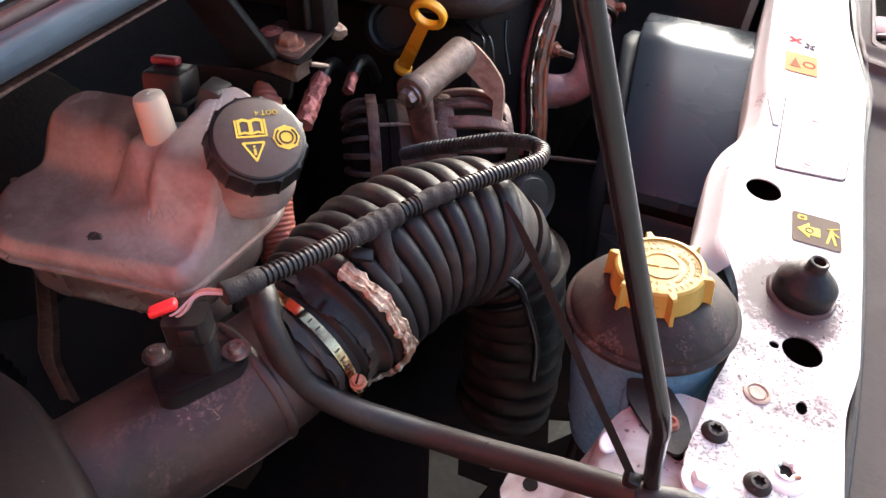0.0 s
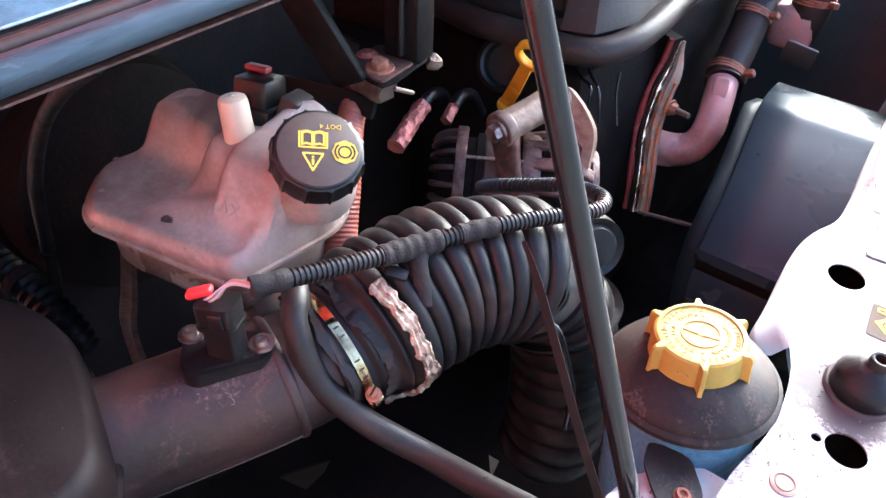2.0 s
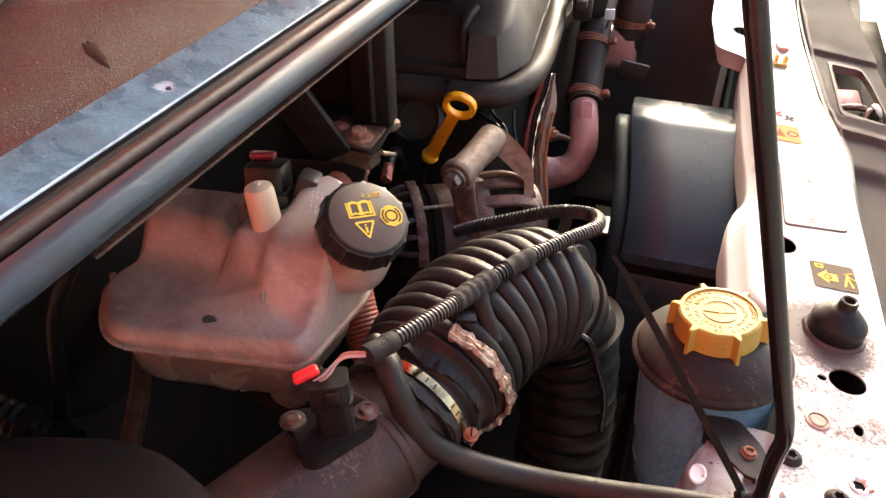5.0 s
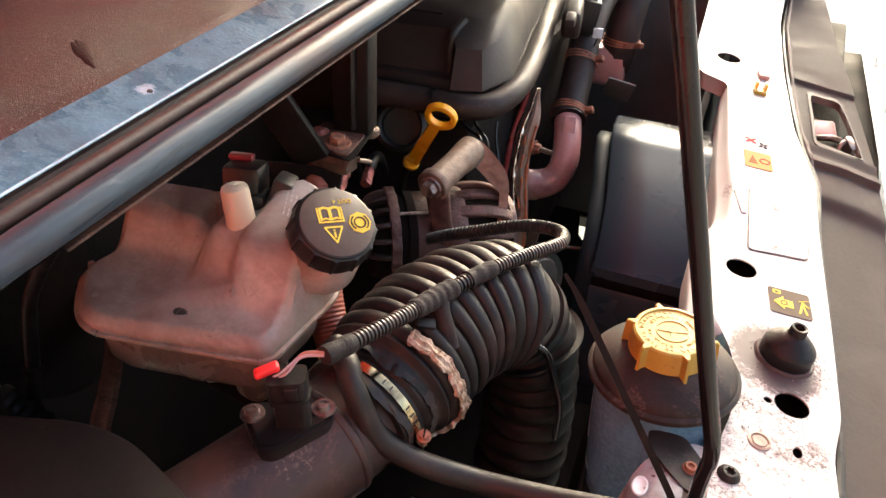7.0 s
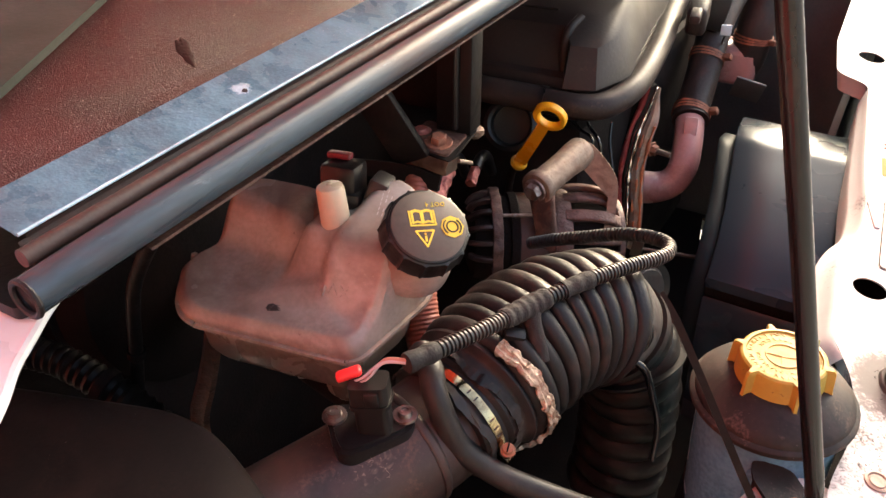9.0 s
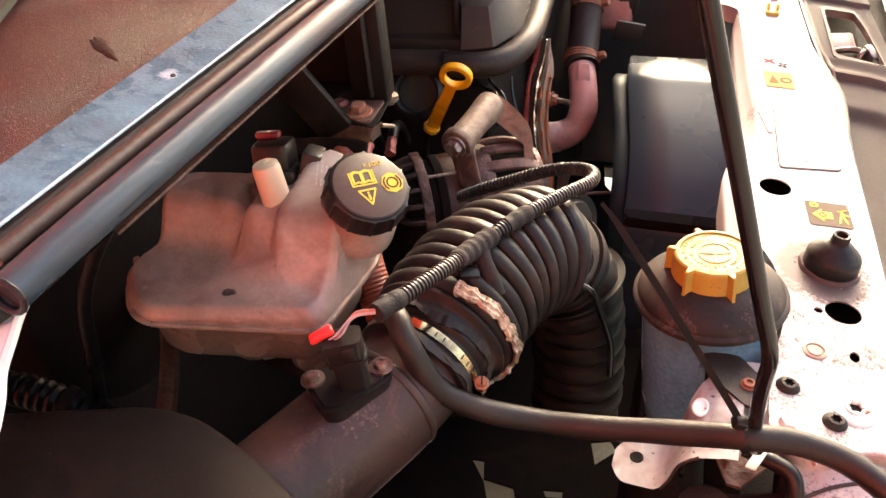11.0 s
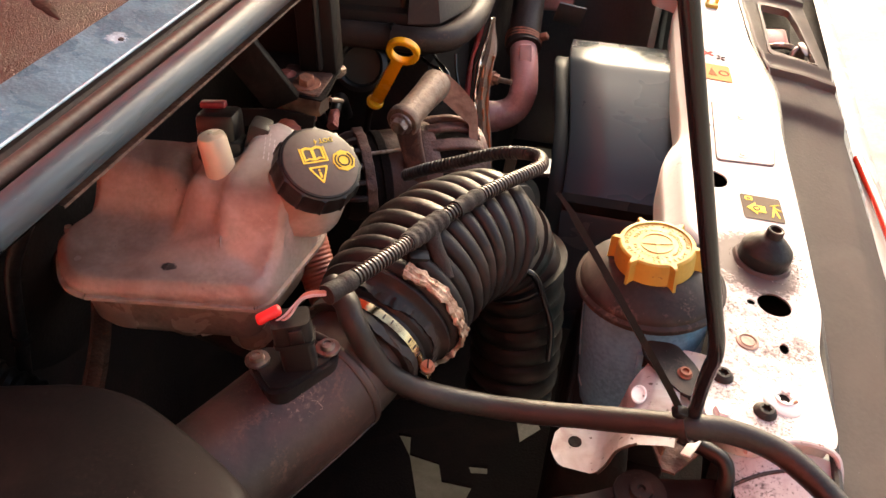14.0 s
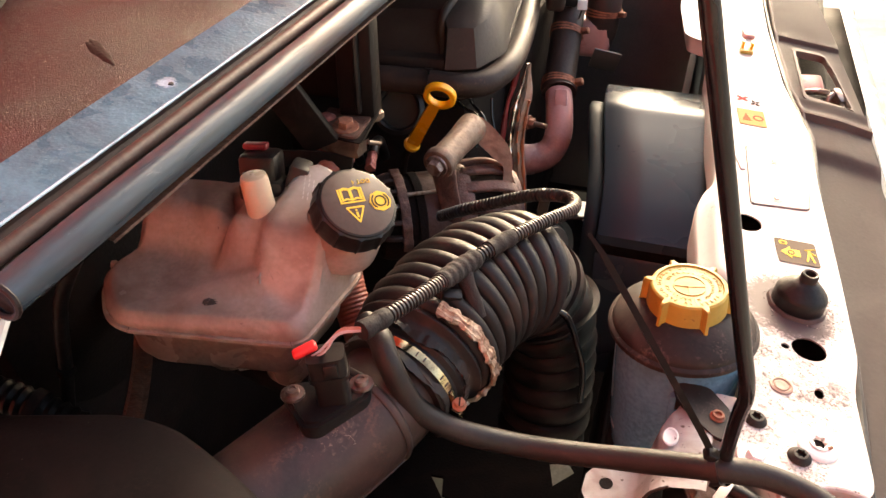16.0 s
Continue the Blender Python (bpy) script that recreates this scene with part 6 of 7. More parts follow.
part("folded_sheet", bm, "white", brk, angle=50)
part("bolt_hole", lathe([(0, 0.0), (0.0058, 0.0), (0.0060, -0.002)], Matrix.Translation((-0.0055, 0.3765, 0.8645)), 20), "block", brk, "dark open bolt hole")
part("edge_wear", sweep(Path([(0.018, 0.3475, 0.866), (0.024, 0.350, 0.8755), (0.031, 0.3535, 0.8925), (0.045, 0.356, 0.903)]), 0.0013, n=6), "stator", brk)

foot = thing("prop_foot_plate", (0.075, 0.365, 0.88), "greasy steel prop foot with a bare metal tongue", "bracket")
part("foot_sheet", plate([(0.050, 0.390), (0.068, 0.352), (0.078, 0.352), (0.104, 0.392), (0.096, 0.402)], lambda x, y: slam_z(x) - 0.026, 0.003), "dirty_alloy", foot)
part("tongue", box((0.009, 0.022, 0.002), pose(0.0875, 0.3665, 0.9035, 12, -20, -28), 0.0006), "clean_white", foot)
part("fold", box((0.0025, 0.030, 0.010), pose(0.060, 0.376, 0.893, 0, 8, 26), 0.0008), "alloy", foot)

corner = thing("panel_corner_tube", (0.17, 0.34, 0.86), "white painted folded corner tube of the front panel", "body panel")
bm = plate(rounded([(0.112, 0.392), (0.134, 0.380), (0.166, 0.402), (0.203, 0.404), (0.207, 0.372), (0.202, 0.305), (0.155, 0.305), (0.128, 0.345)], 0.010, 3), lambda x, y: slam_z(x) - 0.012 - 0.30 * max(0, 0.395 - y), 0.002)
part("end_sheet", bm, "panel_white", corner)
part("crease", sweep(Path([(0.118, 0.352, slam_z(0.118) - 0.0245), (0.145, 0.372, slam_z(0.145) - 0.0185), (0.172, 0.384, slam_z(0.172) - 0.0150), (0.195, 0.386, slam_z(0.195) - 0.0145)]), 0.0016, n=8), "stator", corner, "rusty crease line")
part("rolled_edge", sweep(Path([(0.128, 0.373, 0.9035), (0.150, 0.392, 0.9005), (0.180, 0.402, 0.896), (0.201, 0.400, 0.890), (0.2065, 0.385, 0.876), (0.204, 0.370, 0.866)]), 0.0028, n=8), "white", corner)
low = thing("splash_guard", (0.05, 0.30, 0.84), "black plastic splash guard with a torx screw", "plastic panel")
part("guard", plate(rounded([(-0.05, 0.20), (-0.06, 0.29), (0.0, 0.325), (0.030, 0.343), (0.055, 0.361), (0.085, 0.366), (0.110, 0.376), (0.135, 0.372), (0.146, 0.345), (0.17, 0.28), (0.18, 0.20)], 0.012, 4), lambda x, y: 0.854 + 0.06 * (y - 0.3), 0.004, bevel=0.001), "airbox", low)
part("boss", lathe([(0, 0.004), (0.003, 0.004), (0.0036, 0.0075), (0.009, 0.007), (0.010, 0.003), (0.0165, 0.003), (0.0185, 0.0015), (0.0215, 0.001), (0.0225, -0.002)], frm((0.055, 0.345, 0.857), (0.05, -0.1, 1)), 36), "ps_lid", low, "screw and washer on the guard")
liner = thing("wheel_arch_liner", (-0.02, 0.25, 0.6), "black curved plastic liner below the bracket", "plastic liner")
bm = bmesh.new()
rr = []
for i in range(15):
    a = radians(200 - 9 * i)
    rr.append([bm.verts.new((0.07 + 0.15 * math.cos(a), y, 0.66 + 0.15 * math.sin(a))) for y in (0.10, 0.34, 0.375)])
for a, b in zip(rr[:-1], rr[1:]):
    for j in range(2):
        bm.faces.new((a[j], a[j + 1], b[j + 1], b[j]))
bmesh.ops.solidify(bm, geom=list(bm.faces), thickness=0.004)
part("liner", bm, "airbox", liner)

# ---------------------------------------------------------------- fan shroud and radiator
fan = thing("fan_shroud", (-0.06, 1.2, 0.42), "dark slate plastic radiator fan shroud", "fan shroud")
prof = [(1.240, 0.70), (1.228, 0.80), (1.220, 0.843), (1.214, 0.852), (1.205, 0.857), (1.165, 0.8605), (1.130, 0.8630), (1.120, 0.8628), (1.112, 0.8612), (1.103, 0.8585), (1.080, 0.8520), (1.050, 0.8435), (1.015, 0.8325), (0.985, 0.8215), (0.945, 0.8050), (0.915, 0.7880), (0.899, 0.7750), (0.890, 0.768), (0.886, 0.772), (0.885, 0.757)]


def fan_x(y):
    """The engine-side edge of the drum: it draws in a little towards the near side."""
    return -0.157 + 0.05 * sm(1.22, 0.88, y)


def drum(rows, profile):
    """Rows of (x offset, inset) over a profile of (y, z); inset goes towards the axis of the drum."""
    bm = bmesh.new()
    rr = []
    for dx, inset in rows:
        ring = []
        for y, z in profile:
            d = (Vector((1.15, 0.56)) - Vector((y, z))).normalized() * inset
            x = 0.030 if dx is None else fan_x(y) + dx
            ring.append(bm.verts.new((x, y + d.x, z + d.y)))
        rr.append(ring)
    for a, b in zip(rr[:-1], rr[1:]):
        for i in range(len(profile) - 1):
            bm.faces.new((a[i], a[i + 1], b[i + 1], b[i]))
    return bm


part("housing", drum(((-0.001, 0.03), (0.0, 0.002), (0.002, 0.0), (0.06, 0.0), (None, 0.0)), prof), "fan", fan, angle=50)
lower = [(0.893, 0.735), (0.888, 0.728), (0.886, 0.70), (0.888, 0.62), (0.90, 0.50)]
part("seam_recess", drum(((0.0, 0.0), (None, 0.0)), [(0.890, 0.760), (0.898, 0.755), (0.898, 0.732), (0.892, 0.728)]), "block", fan)
part("side_panel", flat(rounded([(1.255, 0.40), (1.84, 0.40), (1.84, 0.80), (1.60, 0.845), (1.40, 0.80), (1.255, 0.70)], [0.01, 0.01, 0.06, 0.12, 0.10, 0.02], 5), 0.012, Matrix(((0, 0, 1, -0.045), (1, 0, 0, 0), (0, 1, 0, 0), (0, 0, 0, 1)))), "fan_side", fan, "flat slate side panel of the shroud")
part("lower_housing", drum(((-0.001, 0.02), (0.0, 0.0), (None, 0.0)), lower), "fan", fan)
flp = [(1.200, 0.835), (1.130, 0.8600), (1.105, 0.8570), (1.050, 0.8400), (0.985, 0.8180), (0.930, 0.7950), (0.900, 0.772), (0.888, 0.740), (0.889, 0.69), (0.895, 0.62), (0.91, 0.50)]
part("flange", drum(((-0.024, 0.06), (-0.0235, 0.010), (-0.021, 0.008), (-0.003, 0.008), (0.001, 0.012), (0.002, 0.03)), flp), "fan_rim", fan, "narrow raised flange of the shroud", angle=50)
rad = thing("radiator", (0.03, 1.0, 0.42), "black radiator core behind the front panel", "radiator")
part("core", box((0.05, 0.98, 0.44), pose(0.075, 1.25, 0.64), 0.004), "block", rad)
part("tank_end", box((0.06, 0.06, 0.46), pose(0.07, 0.76, 0.64), 0.012), "black", rad)

# ---------------------------------------------------------------- coolant hoses
def spring_clamp(p, axis_dir, r, toward):
    ob = thing("spring_clamp", tuple(p), "rusty red-brown spring clamp on a coolant hose", "hose clamp", "spring clamps")
    m = frm(p, axis_dir, toward)
    part("coil", join(*[lathe([(r, h), (r + 0.0022, h - 0.0018), (r + 0.0022, h + 0.0018)], m @ Matrix.Rotation(0.05 * k, 4, "Y"), 36, closed=True) for k, h in enumerate((-0.0055, 0.0, 0.0055))]), "rust", ob)
    part("tab", box((0.014, 0.012, 0.010), m @ Matrix.Translation((r + 0.008, 0, 0)), 0.002), "rust", ob)
    return ob


ch = thing("coolant_hose", (-0.27, 1.36, 0.66), "dark coolant hose joined to a pale moulded elbow", "coolant hose", "coolant hoses")
el = Path([(-0.34, 1.125, 0.735), (-0.286, 1.125, 0.736), (-0.257, 1.140, 0.735), (-0.236, 1.152, 0.747), (-0.227, 1.166, 0.772), (-0.234, 1.198, 0.800), (-0.244, 1.232, 0.815)])
part("elbow", sweep(el, lambda s: 0.0270 - 0.0035 * sm(0.05, 0.13, s), n=32), "elbow", ch, "pale pink moulded plastic elbow")
part("elbow_pad", box((0.040, 0.022, 0.012), frm((-0.232, 1.193, 0.822), (0.22, -0.85, 0.48), (-0.2, 0.75, 0.62)), 0.004), "elbow", ch, "flat moulded pad on the elbow")
hp2 = Path([(-0.244, 1.234, 0.816), (-0.2483, 1.250, 0.824), (-0.254, 1.300, 0.857), (-0.258, 1.340, 0.893), (-0.262, 1.380, 0.925), (-0.262, 1.45, 0.955), (-0.26, 1.55, 0.97)])
part("hose", sweep(hp2, 0.0275, n=32), "hose", ch)
part("sleeve_end", sweep(hp2, 0.0300, 0.0, 0.030, n=32, step=0.004), "hose", ch)
spring_clamp(hp2.at(0.018)[0], hp2.at(0.018)[1], 0.0298, (0.9, -0.2, 0.2))
spring_clamp(hp2.at(0.125)[0], hp2.at(0.125)[1], 0.0280, (0.9, -0.2, 0.2))
ch2 = thing("coolant_hose", (-0.22, 1.52, 0.82), "dark upper coolant hose with a square stub", "coolant hose", "coolant hoses")
hp3 = Path([(-0.235, 1.50, 0.80), (-0.222, 1.50, 0.85), (-0.220, 1.51, 0.90), (-0.215, 1.55, 0.96), (-0.21, 1.62, 1.0)])
part("hose", sweep(hp3, 0.033, n=28), "hose", ch2)
part("stub", box((0.075, 0.07, 0.075), pose(-0.240, 1.50, 0.825, 0, 0, 5), 0.016, 3), "elbow", ch2)
spring_clamp(hp3.at(0.075)[0], hp3.at(0.075)[1], 0.0335, (0.9, -0.4, 0))
tag = thing("blue_tag", (-0.2215, 1.276, 0.955), "pale blue square tag on a thin wire", "tag")
part("tag_sheet", box((0.016, 0.003, 0.018), pose(-0.2215, 1.276, 0.962, 10, 0, 15), 0.0006), "blue_tag", tag)
part("tag_wire", tube([(-0.2215, 1.277, 0.955), (-0.23, 1.30, 0.93), (-0.24, 1.36, 0.91)], 0.0015, 8), "black", tag)
blade = thing("cooling_fan", (-0.17, 1.50, 0.74), "dark plastic cooling fan behind the hoses", "fan")
part("blade", box((0.052, 0.004, 0.062), pose(-0.198, 1.42, 0.808, 35, 12, 10), 0.0015), "blade", blade)

# ---------------------------------------------------------------- engine
eng = thing("engine_block", (-0.40, 1.15, 0.42), "oily dark engine block and front cover", "engine")
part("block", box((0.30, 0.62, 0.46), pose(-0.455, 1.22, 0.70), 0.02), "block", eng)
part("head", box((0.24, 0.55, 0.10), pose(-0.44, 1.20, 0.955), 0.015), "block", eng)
fc = Path([(-0.272, 1.112, 0.918), (-0.277, 1.110, 0.890), (-0.285, 1.100, 0.858), (-0.289, 1.083, 0.803), (-0.286, 1.073, 0.765), (-0.277, 1.060, 0.712), (-0.275, 1.055, 0.66)], up=(1, 0, 0))


def beside(dx, dy=0.0, n=9):
    return Path([fc.at(fc.length * k / (n - 1))[0] + Vector((dx, dy, 0)) for k in range(n)], up=(1, 0, 0))


part("cover_rim", sweep(beside(-0.020, 0.012), 1.0, section=[(-0.012, -0.020), (0.012, -0.018), (0.012, 0.012), (-0.010, 0.014)]), "block", eng, "oily cast front cover rim")
part("red_edge", sweep(beside(-0.013, -0.002), lambda s: 0.0042 + 0.0010 * math.sin(70 * s), n=12), "red_edge", eng, "dark red oily edge strip")
part("gasket_edge", sweep(beside(0.0), lambda s: (0.0042 + 0.0014 * math.sin(95 * s) + 0.0009 * math.sin(260 * s)) * (0.35 + 0.65 * sm(0.0, 0.05, s)), n=12, step=0.003), "silver", eng, "bright bare metal gasket edge")
part("cover_face", sweep(beside(0.0, 0.004), lambda s: 0.25 + 0.75 * sm(0.0, 0.06, s), section=[(-0.005, 0.004), (0.004, 0.005), (0.007, 0.012), (0.004, 0.020), (-0.005, 0.022)]), "cover_plate", eng, "oil-stained front cover face")
part("sealant_bead", sweep(beside(0.021, -0.001), lambda s: 0.0022 + 0.0010 * math.sin(150 * s), 0.06, n=10, step=0.003), "sealant", eng, "orange sealant bead")
for k in range(5):
    s0 = 0.075 + 0.035 * k
    part("sealant_dab", sweep(beside(0.009 + 0.003 * (k % 3), -0.004), lambda s: 0.0018 + 0.0006 * math.sin(300 * s), s0, s0 + 0.020, n=8, step=0.003), "sealant", eng)
part("cover_nut", hexagon_head(frm((-0.264, 1.100, 0.822), (1, -0.25, 0)), 0.0085, 0.011, 0.012, 0.002), "rust", eng)
part("cover_stud", sweep(Path([(-0.262, 1.100, 0.822), (-0.245, 1.096, 0.822), (-0.232, 1.093, 0.822)]), 0.0042, n=10), "alloy", eng)
part("oil_filler_ring", lathe([(0.034, 0.0), (0.036, 0.006), (0.030, 0.009), (0.0265, 0.006), (0.0255, -0.012), (0, -0.014)], frm((-0.385, 0.852, 0.945), (0.25, -0.85, 0.45)), 36), "black", eng, "round black pipe mouth")
cov = thing("engine_cover", (-0.40, 1.08, 0.98), "grey-black moulded plastic engine cover", "engine cover")


def cover_shell(loop, z0, z1, inset, r=0.012):
    bm = bmesh.new()
    c = Vector((sum(p[0] for p in loop) / len(loop), sum(p[1] for p in loop) / len(loop)))
    lv = []
    for f, z in ((1.0, z0), (1.0 - inset * 0.55, z1 - r), (1.0 - inset * 0.72, z1 - 0.3 * r), (1.0 - inset, z1), (0.4, z1 + 0.003), (0.02, z1 + 0.004)):
        lv.append([bm.verts.new((c.x + (x - c.x) * f, c.y + (y - c.y) * f, z)) for x, y in loop])
    for a, b in zip(lv[:-1], lv[1:]):
        for i in range(len(a)):
            j = (i + 1) % len(a)
            bm.faces.new((a[i], b[i], b[j], a[j]))
    bm.faces.new(lv[-1])
    return bm


def loft(rings):
    """A skin over rings of equal count, each (points, heights), closed on top."""
    bm = bmesh.new()
    lv = [[bm.verts.new((x, y, z)) for (x, y), z in zip(pts, hs)] for pts, hs in rings]
    for a, b in zip(lv[:-1], lv[1:]):
        for i in range(len(a)):
            j = (i + 1) % len(a)
            bm.faces.new((a[i], b[i], b[j], a[j]))
    bm.faces.new(lv[-1])
    edges = [e for e in bm.edges if len(e.link_faces) == 2 and e.calc_face_angle(0) > 0.35]
    bmesh.ops.bevel(bm, geom=edges, offset=0.006, segments=3, affect="EDGES", profile=0.5)
    return bm


part("lower_tray", cover_shell(rounded([(-0.52, 0.880), (-0.345, 0.884), (-0.300, 0.890), (-0.272, 0.930), (-0.264, 0.985), (-0.290, 1.15), (-0.335, 1.45), (-0.52, 1.50)], [0.02, 0.012, 0.014, 0.02, 0.03, 0.03, 0.02, 0.02], 5), 0.965, 1.004, 0.05), "cover", cov, angle=50)
deck = [(-0.52, 0.925), (-0.352, 0.945), (-0.330, 0.905), (-0.296, 0.912), (-0.283, 0.948), (-0.303, 1.085), (-0.345, 1.42), (-0.52, 1.46)]
skirt = [(-0.52, 0.893), (-0.340, 0.910), (-0.326, 0.878), (-0.286, 0.892), (-0.262, 0.955), (-0.290, 1.120), (-0.335, 1.45), (-0.53, 1.49)]
crown = [(-0.51, 0.975), (-0.365, 0.985), (-0.338, 0.955), (-0.312, 0.965), (-0.303, 0.990), (-0.318, 1.09), (-0.36, 1.40), (-0.51, 1.43)]
part("upper_shell", loft([(skirt, [0.998] * 8), (deck, [1.052, 1.055, 1.046, 1.046, 1.052, 1.058, 1.06, 1.06]), (crown, [1.068, 1.069, 1.067, 1.068, 1.069, 1.071, 1.075, 1.075])]), "cover", cov, angle=40)
part("step_rib", sweep(Path([(-0.343, 0.918, 1.004), (-0.344, 0.920, 1.035), (-0.343, 0.930, 1.056), (-0.338, 0.955, 1.066)]), 0.006, n=12), "cover", cov)
part("moulded_groove", box((0.110, 0.003, 0.003), pose(-0.43, 0.960, 1.0665, 0, 0, 6), 0.001), "block", cov)
bp = thing("breather_pipe", (-0.30, 0.95, 0.96), "thick black breather pipe bent round the engine cover", "pipe")
bpp = Path([(-0.50, 0.862, 0.990), (-0.434, 0.857, 0.985), (-0.397, 0.859, 0.985), (-0.351, 0.866, 0.983), (-0.300, 0.874, 0.980), (-0.270, 0.902, 0.980), (-0.258, 0.970, 0.984), (-0.276, 1.115, 0.988), (-0.305, 1.26, 0.99), (-0.32, 1.40, 1.0)])
part("pipe", sweep(bpp, 0.0172, n=26), "hose", bp)
part("joint_ring", sweep(bpp, 0.0184, 0.150, 0.158, n=26, step=0.002), "black", bp)
part("holder", box((0.030, 0.065, 0.045), pose(-0.252, 1.21, 1.005, 10, 0, 10), 0.008, 3), "cover", bp, "moulded pipe holder")
part("grip", box((0.016, 0.030, 0.014), pose(-0.240, 1.15, 1.022, 10, 0, 10), 0.004), "cover", bp)
box2 = thing("connector_block", (-0.25, 1.33, 0.95), "black wiring connector block by the hoses", "connector")
part("block", box((0.040, 0.06, 0.06), pose(-0.265, 1.36, 0.965, 0, 10, 20), 0.006), "black", box2)
part("mouth", box((0.030, 0.03, 0.004), pose(-0.262, 1.355, 0.997, 0, 10, 20), 0.001), "block", box2)
part("cable", tube([(-0.27, 1.34, 0.99), (-0.262, 1.36, 1.02), (-0.255, 1.42, 1.0), (-0.25, 1.45, 0.94)], 0.011, 14), "hose", box2)

for pts in [[(-0.313, 0.93, 0.946), (-0.3, 0.92, 0.931), (-0.281, 0.91, 0.918), (-0.27, 0.9, 0.881)], [(-0.334, 0.92, 0.941), (-0.308, 0.91, 0.929), (-0.287, 0.9, 0.923), (-0.286, 0.89, 0.882)], [(-0.291, 0.98, 0.915), (-0.287, 0.97, 0.889), (-0.275, 0.96, 0.85)]]:
    wi = thing("engine_wire", pts[0], "thin black wire in front of the engine", "wire", "engine wires")
    part("wire", tube(pts, 0.0021, 8, 0.005), "gloss_black", wi)

# alternator with its bracket
alt = thing("alternator", (-0.27, 0.74, 0.82), "rust-stained alternator with slotted cast ends", "alternator")
AD = Vector((0.82, 0.57, -0.05)).normalized()
AO = Vector((-0.275, 0.725, 0.875))
m_a = frm(AO, AD, (0, 0, 1))
part("stator", lathe([(0, -0.040), (0.055, -0.040), (0.0555, -0.036), (0.0555, 0.004), (0.054, 0.006), (0, 0.006)], m_a, 48), "stator", alt, "dark stator body")
part("end_casting", lathe([(0, -0.092), (0.030, -0.092), (0.046, -0.086), (0.050, -0.076), (0.0515, -0.046), (0.0560, -0.045), (0.0565, -0.036), (0.0550, -0.034)], m_a, 48), "block", alt, "dark oily end casting")


def around(angle, k, r):
    """A place on the alternator: angle from the top towards the near side, k along its axis."""
    return m_a @ Vector((r * math.cos(radians(angle)), -r * math.sin(radians(angle)) * SIDE, k))


SIDE = 1 if (m_a @ Vector((0, -1, 0)) - AO).y < 0 else -1
part("rear_frame", sweep(Path([around(a, -0.062, 0.0590 + 0.0015 * math.sin(a * 0.3)) for a in range(-24, 100, 6)], up=AD), 1.0, section=rounded([(-0.0045, -0.0060), (0.0040, -0.0060), (0.0040, 0.0060), (-0.0045, 0.0060)], 0.0015, 2)), "dirty_alloy", alt, "rusty upright frame of the rear end", angle=50)
for i in range(6):
    a = -14 + 19 * i
    part("fin", sweep(Path([around(a, -0.064, 0.0580), around(a, -0.076, 0.0575), around(a, -0.088, 0.0520), around(a, -0.093, 0.044)], up=around(a, 0, 1) - AO), 1.0, section=rounded([(-0.0030, -0.005), (0.0030, -0.005), (0.0030, 0.003), (-0.0030, 0.003)], 0.001, 1)), "stator", alt)
part("tie_rod", sweep(Path([around(30, -0.058, 0.0600), around(30, 0.006, 0.0600)]), 0.0022, n=8), "bolt", alt)
part("flange_ring", lathe([(0.054, 0.004), (0.0615, 0.005), (0.0625, 0.009), (0.0625, 0.021), (0.0605, 0.025), (0.050, 0.026)], m_a, 48), "dirty_alloy", alt)
for i in range(7):
    a = -44 + 25 * i
    part("slat", sweep(Path([around(a, 0.018, 0.0600), around(a + 1, 0.035, 0.0625), around(a + 2, 0.055, 0.0615), around(a + 3, 0.072, 0.0555), around(a + 4, 0.084, 0.0440)], up=around(a, 0, 1) - AO), 1.0,
                       section=rounded([(-0.0075, -0.004), (0.0075, -0.004), (0.0070, 0.0035), (-0.0070, 0.0035)], 0.003, 3)), "dirty_alloy", alt, angle=50)
part("drive_core", lathe([(0.046, 0.012), (0.046, 0.060), (0.038, 0.078), (0, 0.078)], m_a, 36), "block", alt)
part("drive_ring", lathe([(0.046, 0.080), (0.049, 0.083), (0.047, 0.090), (0.030, 0.093), (0.020, 0.090), (0, 0.090)], m_a, 40), "dirty_alloy", alt)
arm = thing("alternator_bracket", (-0.25, 0.78, 0.93), "cast aluminium alternator bracket arm with a hexagon bolt", "bracket")
tb = Path([(-0.264, 0.676, 0.973), (-0.2585, 0.715, 0.976), (-0.252, 0.768, 0.978)])
part("boss_tube", sweep(tb, lambda s: 0.0165 + 0.002 * sm(0.05, 0.09, s), n=28), "alloy", arm)
part("boss_end", lathe([(0, 0.002), (0.0180, 0.002), (0.0195, 0), (0.0195, -0.008), (0.0165, -0.011)], frm(tb.at(0.001)[0], tb.at(0.001)[1] * -1), 28), "alloy", arm)
part("hex_bolt", hexagon_head(frm(tb.at(0)[0] - tb.at(0)[1] * 0.002, tb.at(0)[1] * -1), 0.0100, 0.010, 0.0135, 0.002), "bolt", arm)
arm_line = rounded([(-0.012, 0.006), (0.0, 0.0105), (0.011, 0.008), (0.030, -0.010), (0.044, -0.030), (0.047, -0.045), (0.045, -0.100), (0.034, -0.100), (0.036, -0.052), (0.028, -0.046), (0.006, -0.024), (-0.008, -0.014)], [0.005, 0.006, 0.006, 0.012, 0.012, 0.01, 0.002, 0.002, 0.01, 0.01, 0.008, 0.006], 4)
part("arm", plate(arm_line, lambda x, y: 0.010, 0.024, bevel=0.0075, m=frm((-0.253, 0.772, 0.980), (0.27, -0.83, 0.48), (0.93, 0.36, 0.0))), "alloy", arm, angle=60)
